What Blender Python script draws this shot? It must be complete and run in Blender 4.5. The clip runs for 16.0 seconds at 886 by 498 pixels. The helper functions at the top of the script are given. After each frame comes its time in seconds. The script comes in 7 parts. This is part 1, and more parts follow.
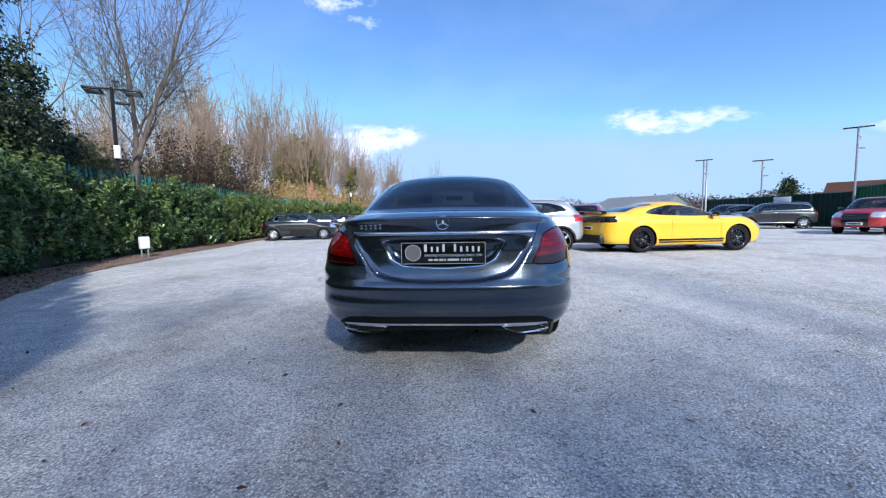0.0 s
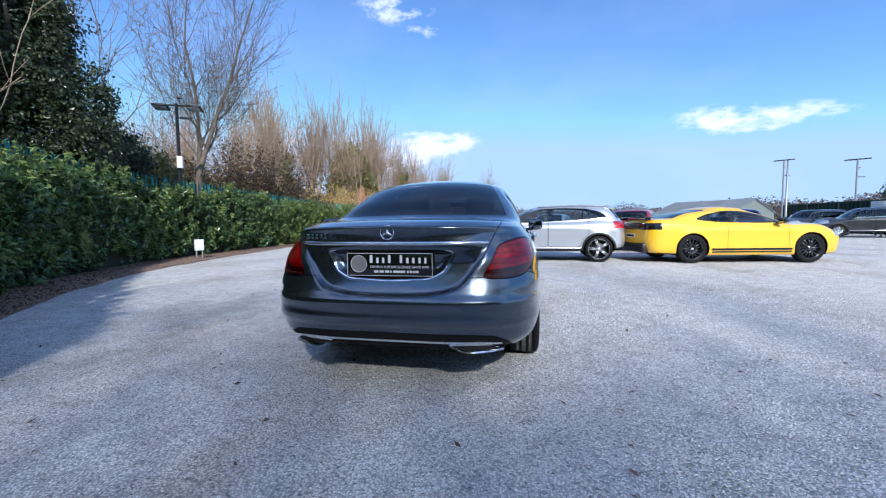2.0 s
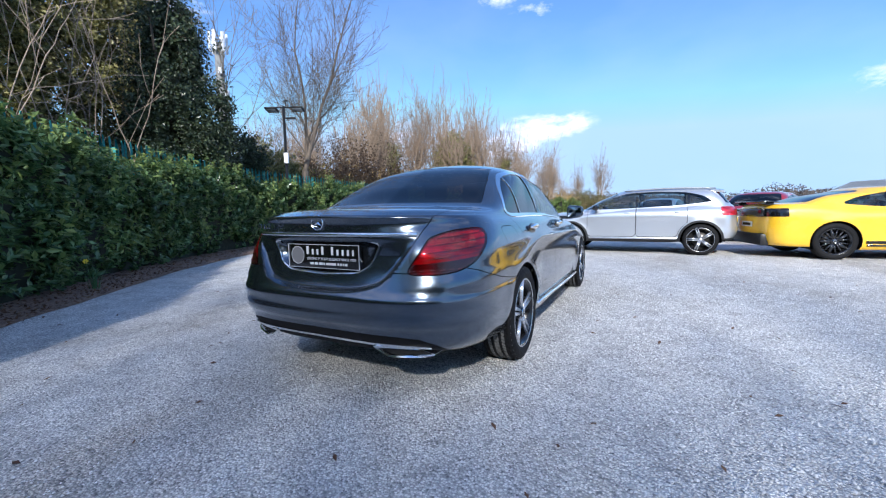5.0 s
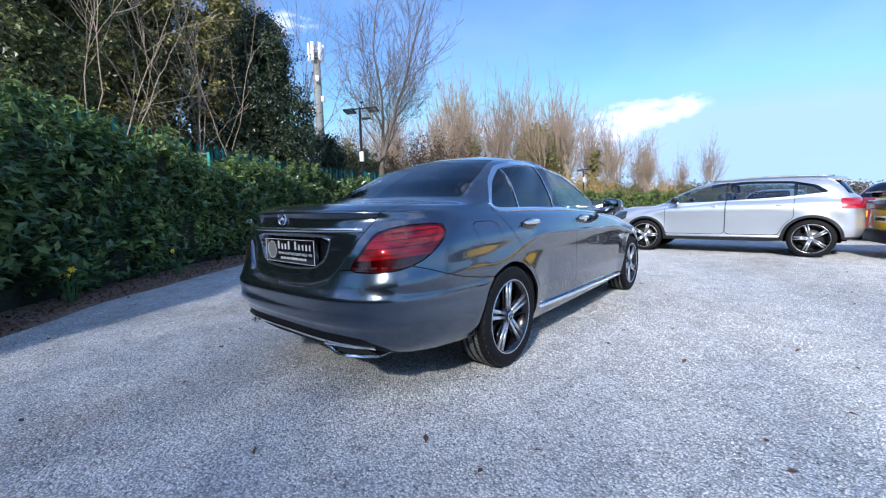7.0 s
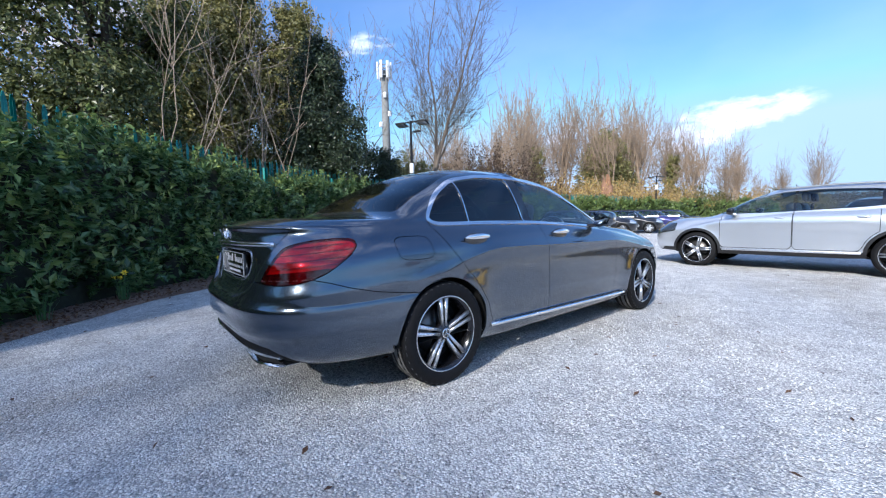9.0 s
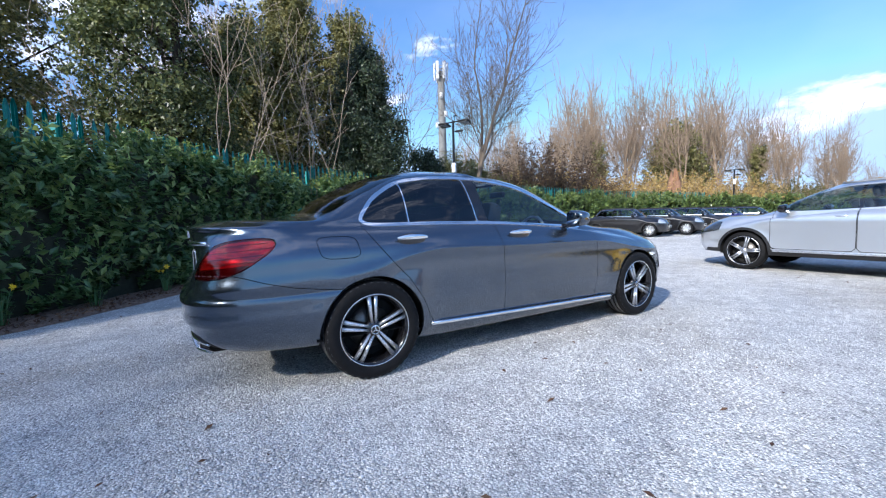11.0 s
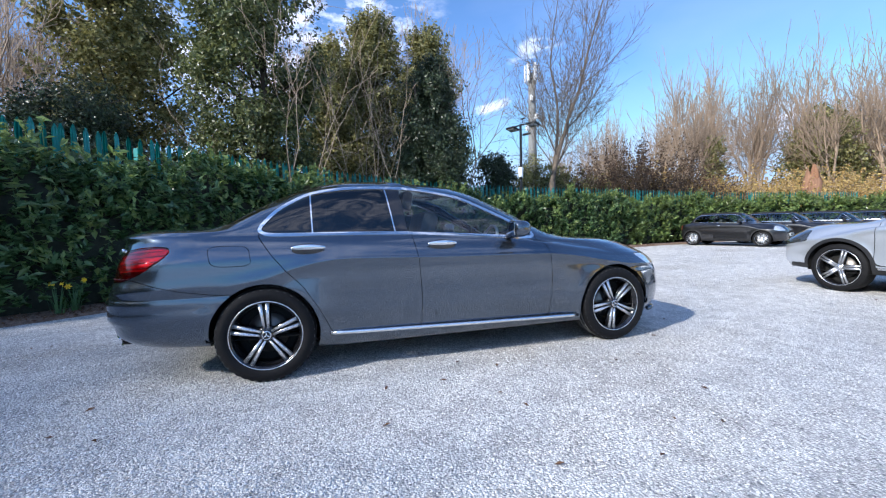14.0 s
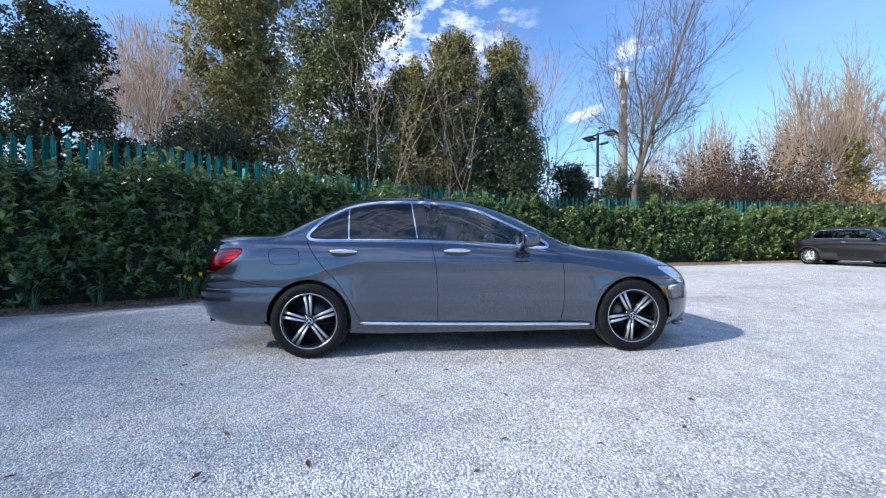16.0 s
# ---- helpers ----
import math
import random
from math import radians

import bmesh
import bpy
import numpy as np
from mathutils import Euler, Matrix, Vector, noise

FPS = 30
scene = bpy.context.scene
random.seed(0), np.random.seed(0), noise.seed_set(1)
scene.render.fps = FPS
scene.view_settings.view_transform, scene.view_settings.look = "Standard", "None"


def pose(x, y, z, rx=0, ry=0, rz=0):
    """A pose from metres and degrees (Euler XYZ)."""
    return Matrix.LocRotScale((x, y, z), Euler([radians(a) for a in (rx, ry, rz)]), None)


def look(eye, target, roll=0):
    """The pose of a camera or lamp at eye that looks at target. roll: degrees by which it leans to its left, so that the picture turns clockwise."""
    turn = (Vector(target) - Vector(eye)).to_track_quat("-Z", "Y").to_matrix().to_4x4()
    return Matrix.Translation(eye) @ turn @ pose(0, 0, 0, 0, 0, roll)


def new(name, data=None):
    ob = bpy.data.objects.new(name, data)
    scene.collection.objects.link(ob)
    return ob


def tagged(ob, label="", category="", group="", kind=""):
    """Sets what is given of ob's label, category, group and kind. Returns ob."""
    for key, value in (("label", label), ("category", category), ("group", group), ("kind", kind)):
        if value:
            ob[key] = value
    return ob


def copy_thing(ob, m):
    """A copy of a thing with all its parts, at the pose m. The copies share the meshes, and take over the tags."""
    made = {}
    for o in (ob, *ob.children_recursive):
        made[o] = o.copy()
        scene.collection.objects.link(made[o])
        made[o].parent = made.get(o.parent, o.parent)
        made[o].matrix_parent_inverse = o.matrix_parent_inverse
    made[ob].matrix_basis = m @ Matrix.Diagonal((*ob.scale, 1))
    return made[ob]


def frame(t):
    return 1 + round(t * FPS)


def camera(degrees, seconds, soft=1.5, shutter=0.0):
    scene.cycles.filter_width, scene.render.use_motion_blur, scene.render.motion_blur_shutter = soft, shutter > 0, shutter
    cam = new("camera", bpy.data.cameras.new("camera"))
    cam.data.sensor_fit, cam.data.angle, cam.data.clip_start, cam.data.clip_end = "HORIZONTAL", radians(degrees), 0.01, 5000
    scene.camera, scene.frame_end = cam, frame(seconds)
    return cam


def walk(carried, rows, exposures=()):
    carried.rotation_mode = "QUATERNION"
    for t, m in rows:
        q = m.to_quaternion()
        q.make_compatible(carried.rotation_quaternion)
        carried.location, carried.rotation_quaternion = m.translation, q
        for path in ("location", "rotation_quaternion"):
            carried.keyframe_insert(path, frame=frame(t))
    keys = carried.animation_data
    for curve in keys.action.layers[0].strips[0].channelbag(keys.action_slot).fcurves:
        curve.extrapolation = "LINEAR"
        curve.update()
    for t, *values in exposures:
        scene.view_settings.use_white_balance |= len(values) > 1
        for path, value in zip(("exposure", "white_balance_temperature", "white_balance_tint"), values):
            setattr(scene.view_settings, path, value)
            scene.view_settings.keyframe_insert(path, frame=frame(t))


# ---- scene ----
cam = camera(97.6, 16.0, 1.2)
PATH = [
    (0, (0.142, -4.83, 1.012), (0.025, -2.839, 0.853), -1.0),
    (0.5, (0.286, -4.703, 1.012), (0.104, -2.717, 0.856), -1.2),
    (1, (0.396, -4.631, 1.016), (0.145, -2.653, 0.863), -1.1),
    (1.5, (0.57, -4.607, 1.024), (0.249, -2.638, 0.88), -0.9),
    (2, (0.766, -4.589, 1.031), (0.374, -2.632, 0.9), -0.7),
    (2.5, (0.899, -4.518, 1.018), (0.433, -2.577, 0.897), -0.6),
    (3, (1.057, -4.38, 1.024), (0.515, -2.459, 0.904), -0.6),
    (3.5, (1.176, -4.271, 1.039), (0.55, -2.377, 0.907), -0.7),
    (4, (1.329, -4.202, 1.032), (0.611, -2.342, 0.882), -1.0),
    (4.2, (1.415, -4.181, 1.033), (0.658, -2.337, 0.875), -1.1),
    (6.3, (1.829, -3.706, 1.009), (0.676, -2.085, 0.801), -1.0),
    (6.5, (1.909, -3.661, 1.008), (0.719, -2.067, 0.802), -1.1),
    (7, (2.11, -3.544, 1.009), (0.835, -2.017, 0.806), -1.4),
    (7.5, (2.219, -3.404, 1.001), (0.871, -1.939, 0.813), -1.5),
    (8, (2.311, -3.212, 1.015), (0.897, -1.807, 0.844), -1.5),
    (8.5, (2.47, -3.079, 1.017), (0.998, -1.733, 0.865), -1.5),
    (9, (2.691, -2.956, 1.024), (1.166, -1.669, 0.876), -1.3),
    (9.2, (2.749, -2.909, 1.012), (1.203, -1.648, 0.871), -1.3),
    (11.5, (3.315, -2.094, 1.018), (1.567, -1.134, 0.869), -1.8),
    (12, (3.365, -1.884, 1.006), (1.581, -0.992, 0.863), -2.2),
    (12.5, (3.49, -1.703, 1.008), (1.671, -0.883, 0.871), -2.4),
    (13, (3.644, -1.465, 1.021), (1.794, -0.716, 0.888), -2.3),
    (13.5, (3.694, -1.228, 1.013), (1.813, -0.561, 0.889), -1.9),
    (14, (3.721, -0.993, 1.025), (1.805, -0.428, 0.916), -1.3),
    (14.5, (3.763, -0.807, 1.021), (1.814, -0.365, 0.935), -0.8),
    (15, (3.842, -0.597, 1.037), (1.868, -0.279, 0.966), -0.2),
    (15.5, (3.991, -0.549, 1.017), (2.003, -0.333, 0.957), 0.0),
    (16, (4.214, -0.514, 1.009), (2.219, -0.376, 0.959), -0.2),
]
walk(cam, [(t, look(eye, target, roll)) for t, eye, target, roll in PATH], [(0.0, 0.33, 5200, 10), (4.0, 0.43, 5200, 10), (8.0, 0.57, 5220, 10), (16.0, 0.61, 5300, 10)])

# ---- light ----
SUN_ELEV, SUN_AZ = 32.0, 159.0      # azimuth the light comes from, clockwise from +y
world = bpy.data.worlds.new("sky")
scene.world = world
world.use_nodes = True


def link(nt, a, b):
    nt.links.new(a, b)


def build_world():
    nt = world.node_tree
    nt.nodes.clear()
    out = nt.nodes.new("ShaderNodeOutputWorld")
    bg = nt.nodes.new("ShaderNodeBackground")
    sky = nt.nodes.new("ShaderNodeTexSky")
    sky.sky_type, sky.sun_disc = "NISHITA", False
    sky.sun_elevation, sky.sun_rotation = radians(SUN_ELEV), radians(SUN_AZ)
    sky.air_density, sky.dust_density, sky.ozone_density = 0.95, 0.06, 3.0
    bg.inputs["Strength"].default_value = 0.15
    # fair-weather clouds low over the horizon, and added unseen ones that fill the shade
    tc = nt.nodes.new("ShaderNodeTexCoord")
    mp = nt.nodes.new("ShaderNodeMapping")
    mp.inputs["Scale"].default_value = (1.0, 1.0, 2.2)
    link(nt, tc.outputs["Generated"], mp.inputs["Vector"])
    n1 = nt.nodes.new("ShaderNodeTexNoise")
    n1.inputs["Scale"].default_value, n1.inputs["Detail"].default_value, n1.inputs["Roughness"].default_value = 15.0, 9.0, 0.62
    link(nt, mp.outputs["Vector"], n1.inputs["Vector"])

    total = None
    # direction of each cloud (azimuth from +y to the right, elevation), half widths in degrees, thickness
    for az, el, wide, tall, amount in (
        (-12.8, 11.3, 7.6, 2.5, 1.0), (-17.5, 9.4, 6.0, 2.2, 0.8), (25.0, 11.5, 7.5, 2.2, 0.80), (31.0, 11.2, 5.0, 1.5, 0.62),
        (-17.6, 28.0, 6.0, 2.2, 0.55), (-13.5, 25.5, 4.0, 1.3, 0.4), (-60.0, 23.3, 4.2, 1.8, 0.62), (-66.0, 16.8, 3.5, 1.2, 0.6),
        (-32.0, 10.5, 5.0, 3.0, 0.45), (47.0, 8.0, 4.0, 1.2, 0.5), (-95.0, 24.0, 22.0, 9.0, 0.75), (150.0, 25.0, 25.0, 7.0, 0.8), (95.0, 46.0, 27.0, 13.0, 0.85), (58.0, 38.0, 14.0, 6.0, 0.7), (122.0, 30.0, 15.0, 7.0, 0.75),
        # out of view, overhead and behind: added for more light in the shade
        (200.0, 42.0, 22.0, 10.0, 0.8), (-140.0, 36.0, 24.0, 10.0, 0.8), (-115.0, 58.0, 20.0, 12.0, 0.75), (130.0, 62.0, 24.0, 13.0, 0.8), (40.0, 66.0, 20.0, 10.0, 0.7), (-40.0, 64.0, 18.0, 9.0, 0.7),
    ):
        a, e = radians(az), radians(el)
        d = Vector((math.sin(a) * math.cos(e), math.cos(a) * math.cos(e), math.sin(e)))
        r = Vector((math.cos(a), -math.sin(a), 0))
        u = r.cross(d)
        lean = 0.25 * math.sin(a)
        r, u = r * math.cos(lean) - u * math.sin(lean), u * math.cos(lean) + r * math.sin(lean)
        dots = []
        for v, half in ((r, wide), (u, tall)):
            dp = nt.nodes.new("ShaderNodeVectorMath")
            dp.operation = "DOT_PRODUCT"
            link(nt, tc.outputs["Generated"], dp.inputs[0])
            dp.inputs[1].default_value = v / math.sin(radians(half))
            sq = nt.nodes.new("ShaderNodeMath")
            sq.operation = "POWER"
            ab = nt.nodes.new("ShaderNodeMath")
            ab.operation = "ABSOLUTE"
            link(nt, dp.outputs["Value"], ab.inputs[0])
            link(nt, ab.outputs[0], sq.inputs[0])
            sq.inputs[1].default_value = 2.0
            dots.append(sq)
        add = nt.nodes.new("ShaderNodeMath")
        link(nt, dots[0].outputs[0], add.inputs[0])
        link(nt, dots[1].outputs[0], add.inputs[1])
        # only on this side of the sky
        front = nt.nodes.new("ShaderNodeVectorMath")
        front.operation = "DOT_PRODUCT"
        link(nt, tc.outputs["Generated"], front.inputs[0])
        front.inputs[1].default_value = d
        side = nt.nodes.new("ShaderNodeMath")
        side.operation = "GREATER_THAN"
        link(nt, front.outputs["Value"], side.inputs[0])
        side.inputs[1].default_value = 0.5
        inv = nt.nodes.new("ShaderNodeMath")
        inv.operation, inv.use_clamp = "SUBTRACT", True
        inv.inputs[0].default_value = 1.0
        link(nt, add.outputs[0], inv.inputs[1])
        mul = nt.nodes.new("ShaderNodeMath")
        mul.operation = "MULTIPLY"
        link(nt, inv.outputs[0], mul.inputs[0])
        link(nt, side.outputs[0], mul.inputs[1])
        am = nt.nodes.new("ShaderNodeMath")
        am.operation = "MULTIPLY"
        link(nt, mul.outputs[0], am.inputs[0])
        am.inputs[1].default_value = amount
        if total is None:
            total = am
        else:
            mx = nt.nodes.new("ShaderNodeMath")
            mx.operation = "MAXIMUM"
            link(nt, total.outputs[0], mx.inputs[0])
            link(nt, am.outputs[0], mx.inputs[1])
            total = mx
    # mask = clamp((shape + noise - offset) * gain)
    ns = nt.nodes.new("ShaderNodeMath")
    ns.operation = "MULTIPLY_ADD"
    link(nt, n1.outputs["Fac"], ns.inputs[0])
    ns.inputs[1].default_value, ns.inputs[2].default_value = 4.0, -2.25
    sm = nt.nodes.new("ShaderNodeMath")
    link(nt, ns.outputs[0], sm.inputs[0])
    link(nt, total.outputs[0], sm.inputs[1])
    gate = nt.nodes.new("ShaderNodeMath")
    gate.operation, gate.use_clamp = "MULTIPLY", True
    link(nt, sm.outputs[0], gate.inputs[0])
    gate.inputs[1].default_value = 1.25
    g2 = nt.nodes.new("ShaderNodeMath")
    g2.operation, g2.use_clamp = "MULTIPLY", True
    link(nt, total.outputs[0], g2.inputs[0])
    g2.inputs[1].default_value = 2.2
    g3 = nt.nodes.new("ShaderNodeMath")
    g3.operation = "MULTIPLY"
    link(nt, gate.outputs[0], g3.inputs[0])
    link(nt, g2.outputs[0], g3.inputs[1])
    # thin high haze
    n2 = nt.nodes.new("ShaderNodeTexNoise")
    n2.inputs["Scale"].default_value, n2.inputs["Detail"].default_value = 2.6, 5.0
    link(nt, mp.outputs["Vector"], n2.inputs["Vector"])
    hz = nt.nodes.new("ShaderNodeMapRange")
    hz.inputs["From Min"].default_value, hz.inputs["From Max"].default_value = 0.46, 0.75
    hz.inputs["To Max"].default_value = 0.10
    link(nt, n2.outputs["Fac"], hz.inputs["Value"])
    tot = nt.nodes.new("ShaderNodeMath")
    tot.operation = "MAXIMUM"
    link(nt, g3.outputs[0], tot.inputs[0])
    link(nt, hz.outputs["Result"], tot.inputs[1])
    # sky colour capped so that the bright horizon does not glare
    cap = nt.nodes.new("ShaderNodeVectorMath")
    cap.operation = "MINIMUM"
    link(nt, sky.outputs["Color"], cap.inputs[0])
    cap.inputs[1].default_value = (3.05, 3.85, 4.65)
    mix = nt.nodes.new("ShaderNodeMixRGB")
    mix.inputs["Color2"].default_value = (6.2, 5.9, 6.3, 1)
    link(nt, tot.outputs[0], mix.inputs["Fac"])
    link(nt, cap.outputs["Vector"], mix.inputs["Color1"])
    link(nt, mix.outputs["Color"], bg.inputs["Color"])
    link(nt, bg.outputs["Background"], out.inputs["Surface"])


build_world()
sun = new("sun", bpy.data.lights.new("sun", "SUN"))
sun.data.energy, sun.data.angle, sun.data.color = 4.8, radians(1.8), (1.0, 0.85, 0.65)
_a, _e = radians(SUN_AZ), radians(SUN_ELEV)
sun.matrix_world = look(100 * Vector((math.sin(_a) * math.cos(_e), math.cos(_a) * math.cos(_e), math.sin(_e))), (0, 0, 0))

# ---- materials ----


def nodes_of(name):
    m = bpy.data.materials.new(name)
    m.use_nodes = True
    return m, m.node_tree, m.node_tree.nodes["Principled BSDF"]


def noise_node(nt, scale, detail=6.0, rough=0.6, coord="Object", stretch=None):
    tc = nt.nodes.new("ShaderNodeTexCoord")
    n = nt.nodes.new("ShaderNodeTexNoise")
    n.inputs["Scale"].default_value, n.inputs["Detail"].default_value, n.inputs["Roughness"].default_value = scale, detail, rough
    if stretch:
        mp = nt.nodes.new("ShaderNodeMapping")
        mp.inputs["Scale"].default_value = stretch
        link(nt, tc.outputs[coord], mp.inputs["Vector"])
        link(nt, mp.outputs["Vector"], n.inputs["Vector"])
    else:
        link(nt, tc.outputs[coord], n.inputs["Vector"])
    return n


def ramp(nt, fac, stops):
    r = nt.nodes.new("ShaderNodeValToRGB")
    el = r.color_ramp.elements
    while len(el) < len(stops):
        el.new(0.5)
    for e, (p, c) in zip(el, stops):
        e.position, e.color = p, (*c, 1)
    link(nt, fac, r.inputs["Fac"])
    return r


def bump(nt, bsdf, height, strength, distance):
    b = nt.nodes.new("ShaderNodeBump")
    b.inputs["Strength"].default_value, b.inputs["Distance"].default_value = strength, distance
    link(nt, height, b.inputs["Height"])
    link(nt, b.outputs["Normal"], bsdf.inputs["Normal"])
    return b


def plain(name, color, rough=0.5, metal=0.0, vary=0.12, scale=8.0, bumpy=0.0, coat=0.0, spec=0.5):
    """A surface with a faint two-scale variation of its colour and gloss."""
    m, nt, b = nodes_of(name)
    n = noise_node(nt, scale)
    lo = tuple(max(0, c * (1 - vary)) for c in color)
    hi = tuple(min(1, c * (1 + vary)) for c in color)
    r = ramp(nt, n.outputs["Fac"], [(0.3, lo), (0.7, hi)])
    link(nt, r.outputs["Color"], b.inputs["Base Color"])
    fine = noise_node(nt, scale * 14)
    rr = nt.nodes.new("ShaderNodeMapRange")
    rr.inputs["To Min"].default_value, rr.inputs["To Max"].default_value = max(0.02, rough * 0.8), min(1, rough * 1.2)
    link(nt, fine.outputs["Fac"], rr.inputs["Value"])
    link(nt, rr.outputs["Result"], b.inputs["Roughness"])
    b.inputs["Metallic"].default_value, b.inputs["Specular IOR Level"].default_value = metal, spec
    b.inputs["Coat Weight"].default_value, b.inputs["Coat Roughness"].default_value = coat, 0.04
    if bumpy:
        bump(nt, b, fine.outputs["Fac"], bumpy, 0.01)
    return m


def paint(name, color, metal=0.55, rough=0.32, flake=0.25):
    """Car lacquer: flakes under a clear coat, a little road dust low down in patches."""
    m, nt, b = nodes_of(name)
    fl = noise_node(nt, 900.0, 2.0)
    big = noise_node(nt, 3.0)
    lo, hi = tuple(c * (1 - flake) for c in color), tuple(min(1, c * (1 + flake)) for c in color)
    r = ramp(nt, fl.outputs["Fac"], [(0.35, lo), (0.65, hi)])
    dust = nt.nodes.new("ShaderNodeMixRGB")
    dust.inputs["Color2"].default_value = (0.35, 0.33, 0.30, 1)
    dm = nt.nodes.new("ShaderNodeMapRange")
    dm.inputs["From Min"].default_value, dm.inputs["From Max"].default_value, dm.inputs["To Max"].default_value = 0.5, 0.8, 0.06
    link(nt, big.outputs["Fac"], dm.inputs["Value"])
    link(nt, dm.outputs["Result"], dust.inputs["Fac"])
    link(nt, r.outputs["Color"], dust.inputs["Color1"])
    link(nt, dust.outputs["Color"], b.inputs["Base Color"])
    b.inputs["Metallic"].default_value, b.inputs["Roughness"].default_value = metal, rough
    b.inputs["Coat Weight"].default_value, b.inputs["Coat Roughness"].default_value, b.inputs["Coat IOR"].default_value = 1.0, 0.02, 1.58
    return m


def glass(name, tint, alpha):
    """Thin car glass: tinted see-through film under a mirror gloss."""
    m, nt, b = nodes_of(name)
    nt.nodes.remove(b)
    out = nt.nodes["Material Output"]
    tr = nt.nodes.new("ShaderNodeBsdfTransparent")
    tr.inputs["Color"].default_value = (*[t * alpha for t in tint], 1)
    gl = nt.nodes.new("ShaderNodeBsdfGlossy")
    gl.inputs["Roughness"].default_value = 0.015
    lw = nt.nodes.new("ShaderNodeLayerWeight")
    lw.inputs["Blend"].default_value = 0.5
    pw = nt.nodes.new("ShaderNodeMath")
    pw.operation = "POWER"
    link(nt, lw.outputs["Facing"], pw.inputs[0])
    pw.inputs[1].default_value = 4.0
    ad = nt.nodes.new("ShaderNodeMath")
    ad.operation, ad.use_clamp = "MULTIPLY_ADD", True
    link(nt, pw.outputs[0], ad.inputs[0])
    ad.inputs[1].default_value, ad.inputs[2].default_value = 0.85, 0.08
    mx = nt.nodes.new("ShaderNodeMixShader")
    link(nt, ad.outputs[0], mx.inputs["Fac"])
    link(nt, tr.outputs[0], mx.inputs[1])
    link(nt, gl.outputs[0], mx.inputs[2])
    link(nt, mx.outputs[0], out.inputs["Surface"])
    return m


def lens_red(name, color, rough=0.08):
    m, nt, b = nodes_of(name)
    n = noise_node(nt, 9.0, 3.0, stretch=(0.5, 0.5, 2.6))
    r = ramp(nt, n.outputs["Fac"], [(0.34, tuple(c * 0.30 for c in color)), (0.50, color), (0.66, tuple(min(1, c * 1.9) for c in color))])
    link(nt, r.outputs["Color"], b.inputs["Base Color"])
    b.inputs["Roughness"].default_value, b.inputs["Coat Weight"].default_value, b.inputs["Coat Roughness"].default_value = rough + 0.2, 1.0, 0.02
    b.inputs["Coat IOR"].default_value = 1.55
    return m


M = {}
M["grey_paint"] = paint("dark_grey_lacquer", (0.104, 0.127, 0.163), 0.92, 0.20)
M["silver_paint"] = paint("silver_lacquer", (0.60, 0.63, 0.68), 0.7, 0.30, 0.06)
M["yellow_paint"] = paint("yellow_lacquer", (0.85, 0.50, 0.005), 0.0, 0.4, 0.04)
M["red_paint"] = paint("red_lacquer", (0.35, 0.012, 0.018), 0.3, 0.35, 0.1)
M["black_paint"] = paint("black_lacquer", (0.006, 0.006, 0.008), 0.0, 0.3, 0.15)
M["blue_paint"] = paint("blue_lacquer", (0.03, 0.03, 0.14), 0.4, 0.3, 0.15)
M["dark_paint"] = paint("charcoal_lacquer", (0.045, 0.05, 0.055), 0.5, 0.33)
M["white_paint"] = paint("white_lacquer", (0.75, 0.76, 0.78), 0.0, 0.4, 0.03)
M["chrome"] = plain("bright_chrome", (0.88, 0.89, 0.91), 0.16, 1.0, 0.04)
M["mirror"] = plain("tinted_mirror_glass", (0.30, 0.33, 0.36), 0.05, 1.0, 0.04)
M["black_plastic"] = plain("black_plastic", (0.014, 0.014, 0.016), 0.45, 0.0, 0.2, 20.0)
M["gloss_black"] = plain("gloss_black", (0.008, 0.008, 0.010), 0.15, 0.0, 0.2, 20.0, coat=0.6)
M["matt_black"] = plain("matt_black_plastic", (0.006, 0.006, 0.007), 0.6, 0.0, 0.2, 20.0, spec=0.15)
M["under"] = plain("under_black", (0.006, 0.006, 0.006), 0.9, 0.0, 0.2)
M["rubber"] = plain("tyre_rubber", (0.008, 0.008, 0.009), 0.7, 0.0, 0.25, 30.0, 0.2, 0.0, 0.2)
M["tread"] = plain("dusty_tyre_tread", (0.13, 0.128, 0.122), 0.9, 0.0, 0.5, 60.0, 0.3)
M["alloy"] = plain("machined_alloy", (0.72, 0.73, 0.76), 0.28, 0.9, 0.06)
M["alloy_grey"] = plain("grey_alloy", (0.42, 0.43, 0.45), 0.32, 0.85, 0.08)
M["alloy_dark"] = plain("black_alloy", (0.010, 0.010, 0.012), 0.22, 0.3, 0.2, coat=0.7)
M["disc"] = plain("brake_disc_steel", (0.20, 0.19, 0.18), 0.4, 0.9, 0.15)
M["glass_dark"] = glass("privacy_glass", (0.55, 0.6, 0.7), 0.09)
M["glass_clear"] = glass("green_tint_glass", (0.84, 0.93, 0.95), 0.80)
M["tail_red"] = lens_red("red_tail_lens", (0.40, 0.010, 0.026))
M["lens_glass"] = glass("red_lens_glass", (0.95, 0.08, 0.13), 0.88)
M["tail_smoke"] = plain("smoked_red_plastic", (0.020, 0.003, 0.004), 0.25, 0.0, 0.2, 20.0)
M["diode"] = plain("diode_white", (0.17, 0.055, 0.06), 0.25, 0.0, 0.1, 20.0)
M["tail_dark"] = lens_red("dark_red_lens", (0.26, 0.008, 0.014))
M["lamp_clear"] = plain("clear_lamp_glass", (0.62, 0.66, 0.70), 0.08, 0.6, 0.25, 25.0, coat=1.0)
M["lamp_smoked"] = plain("smoked_lamp_glass", (0.05, 0.055, 0.06), 0.08, 0.3, 0.4, 25.0, coat=1.0)
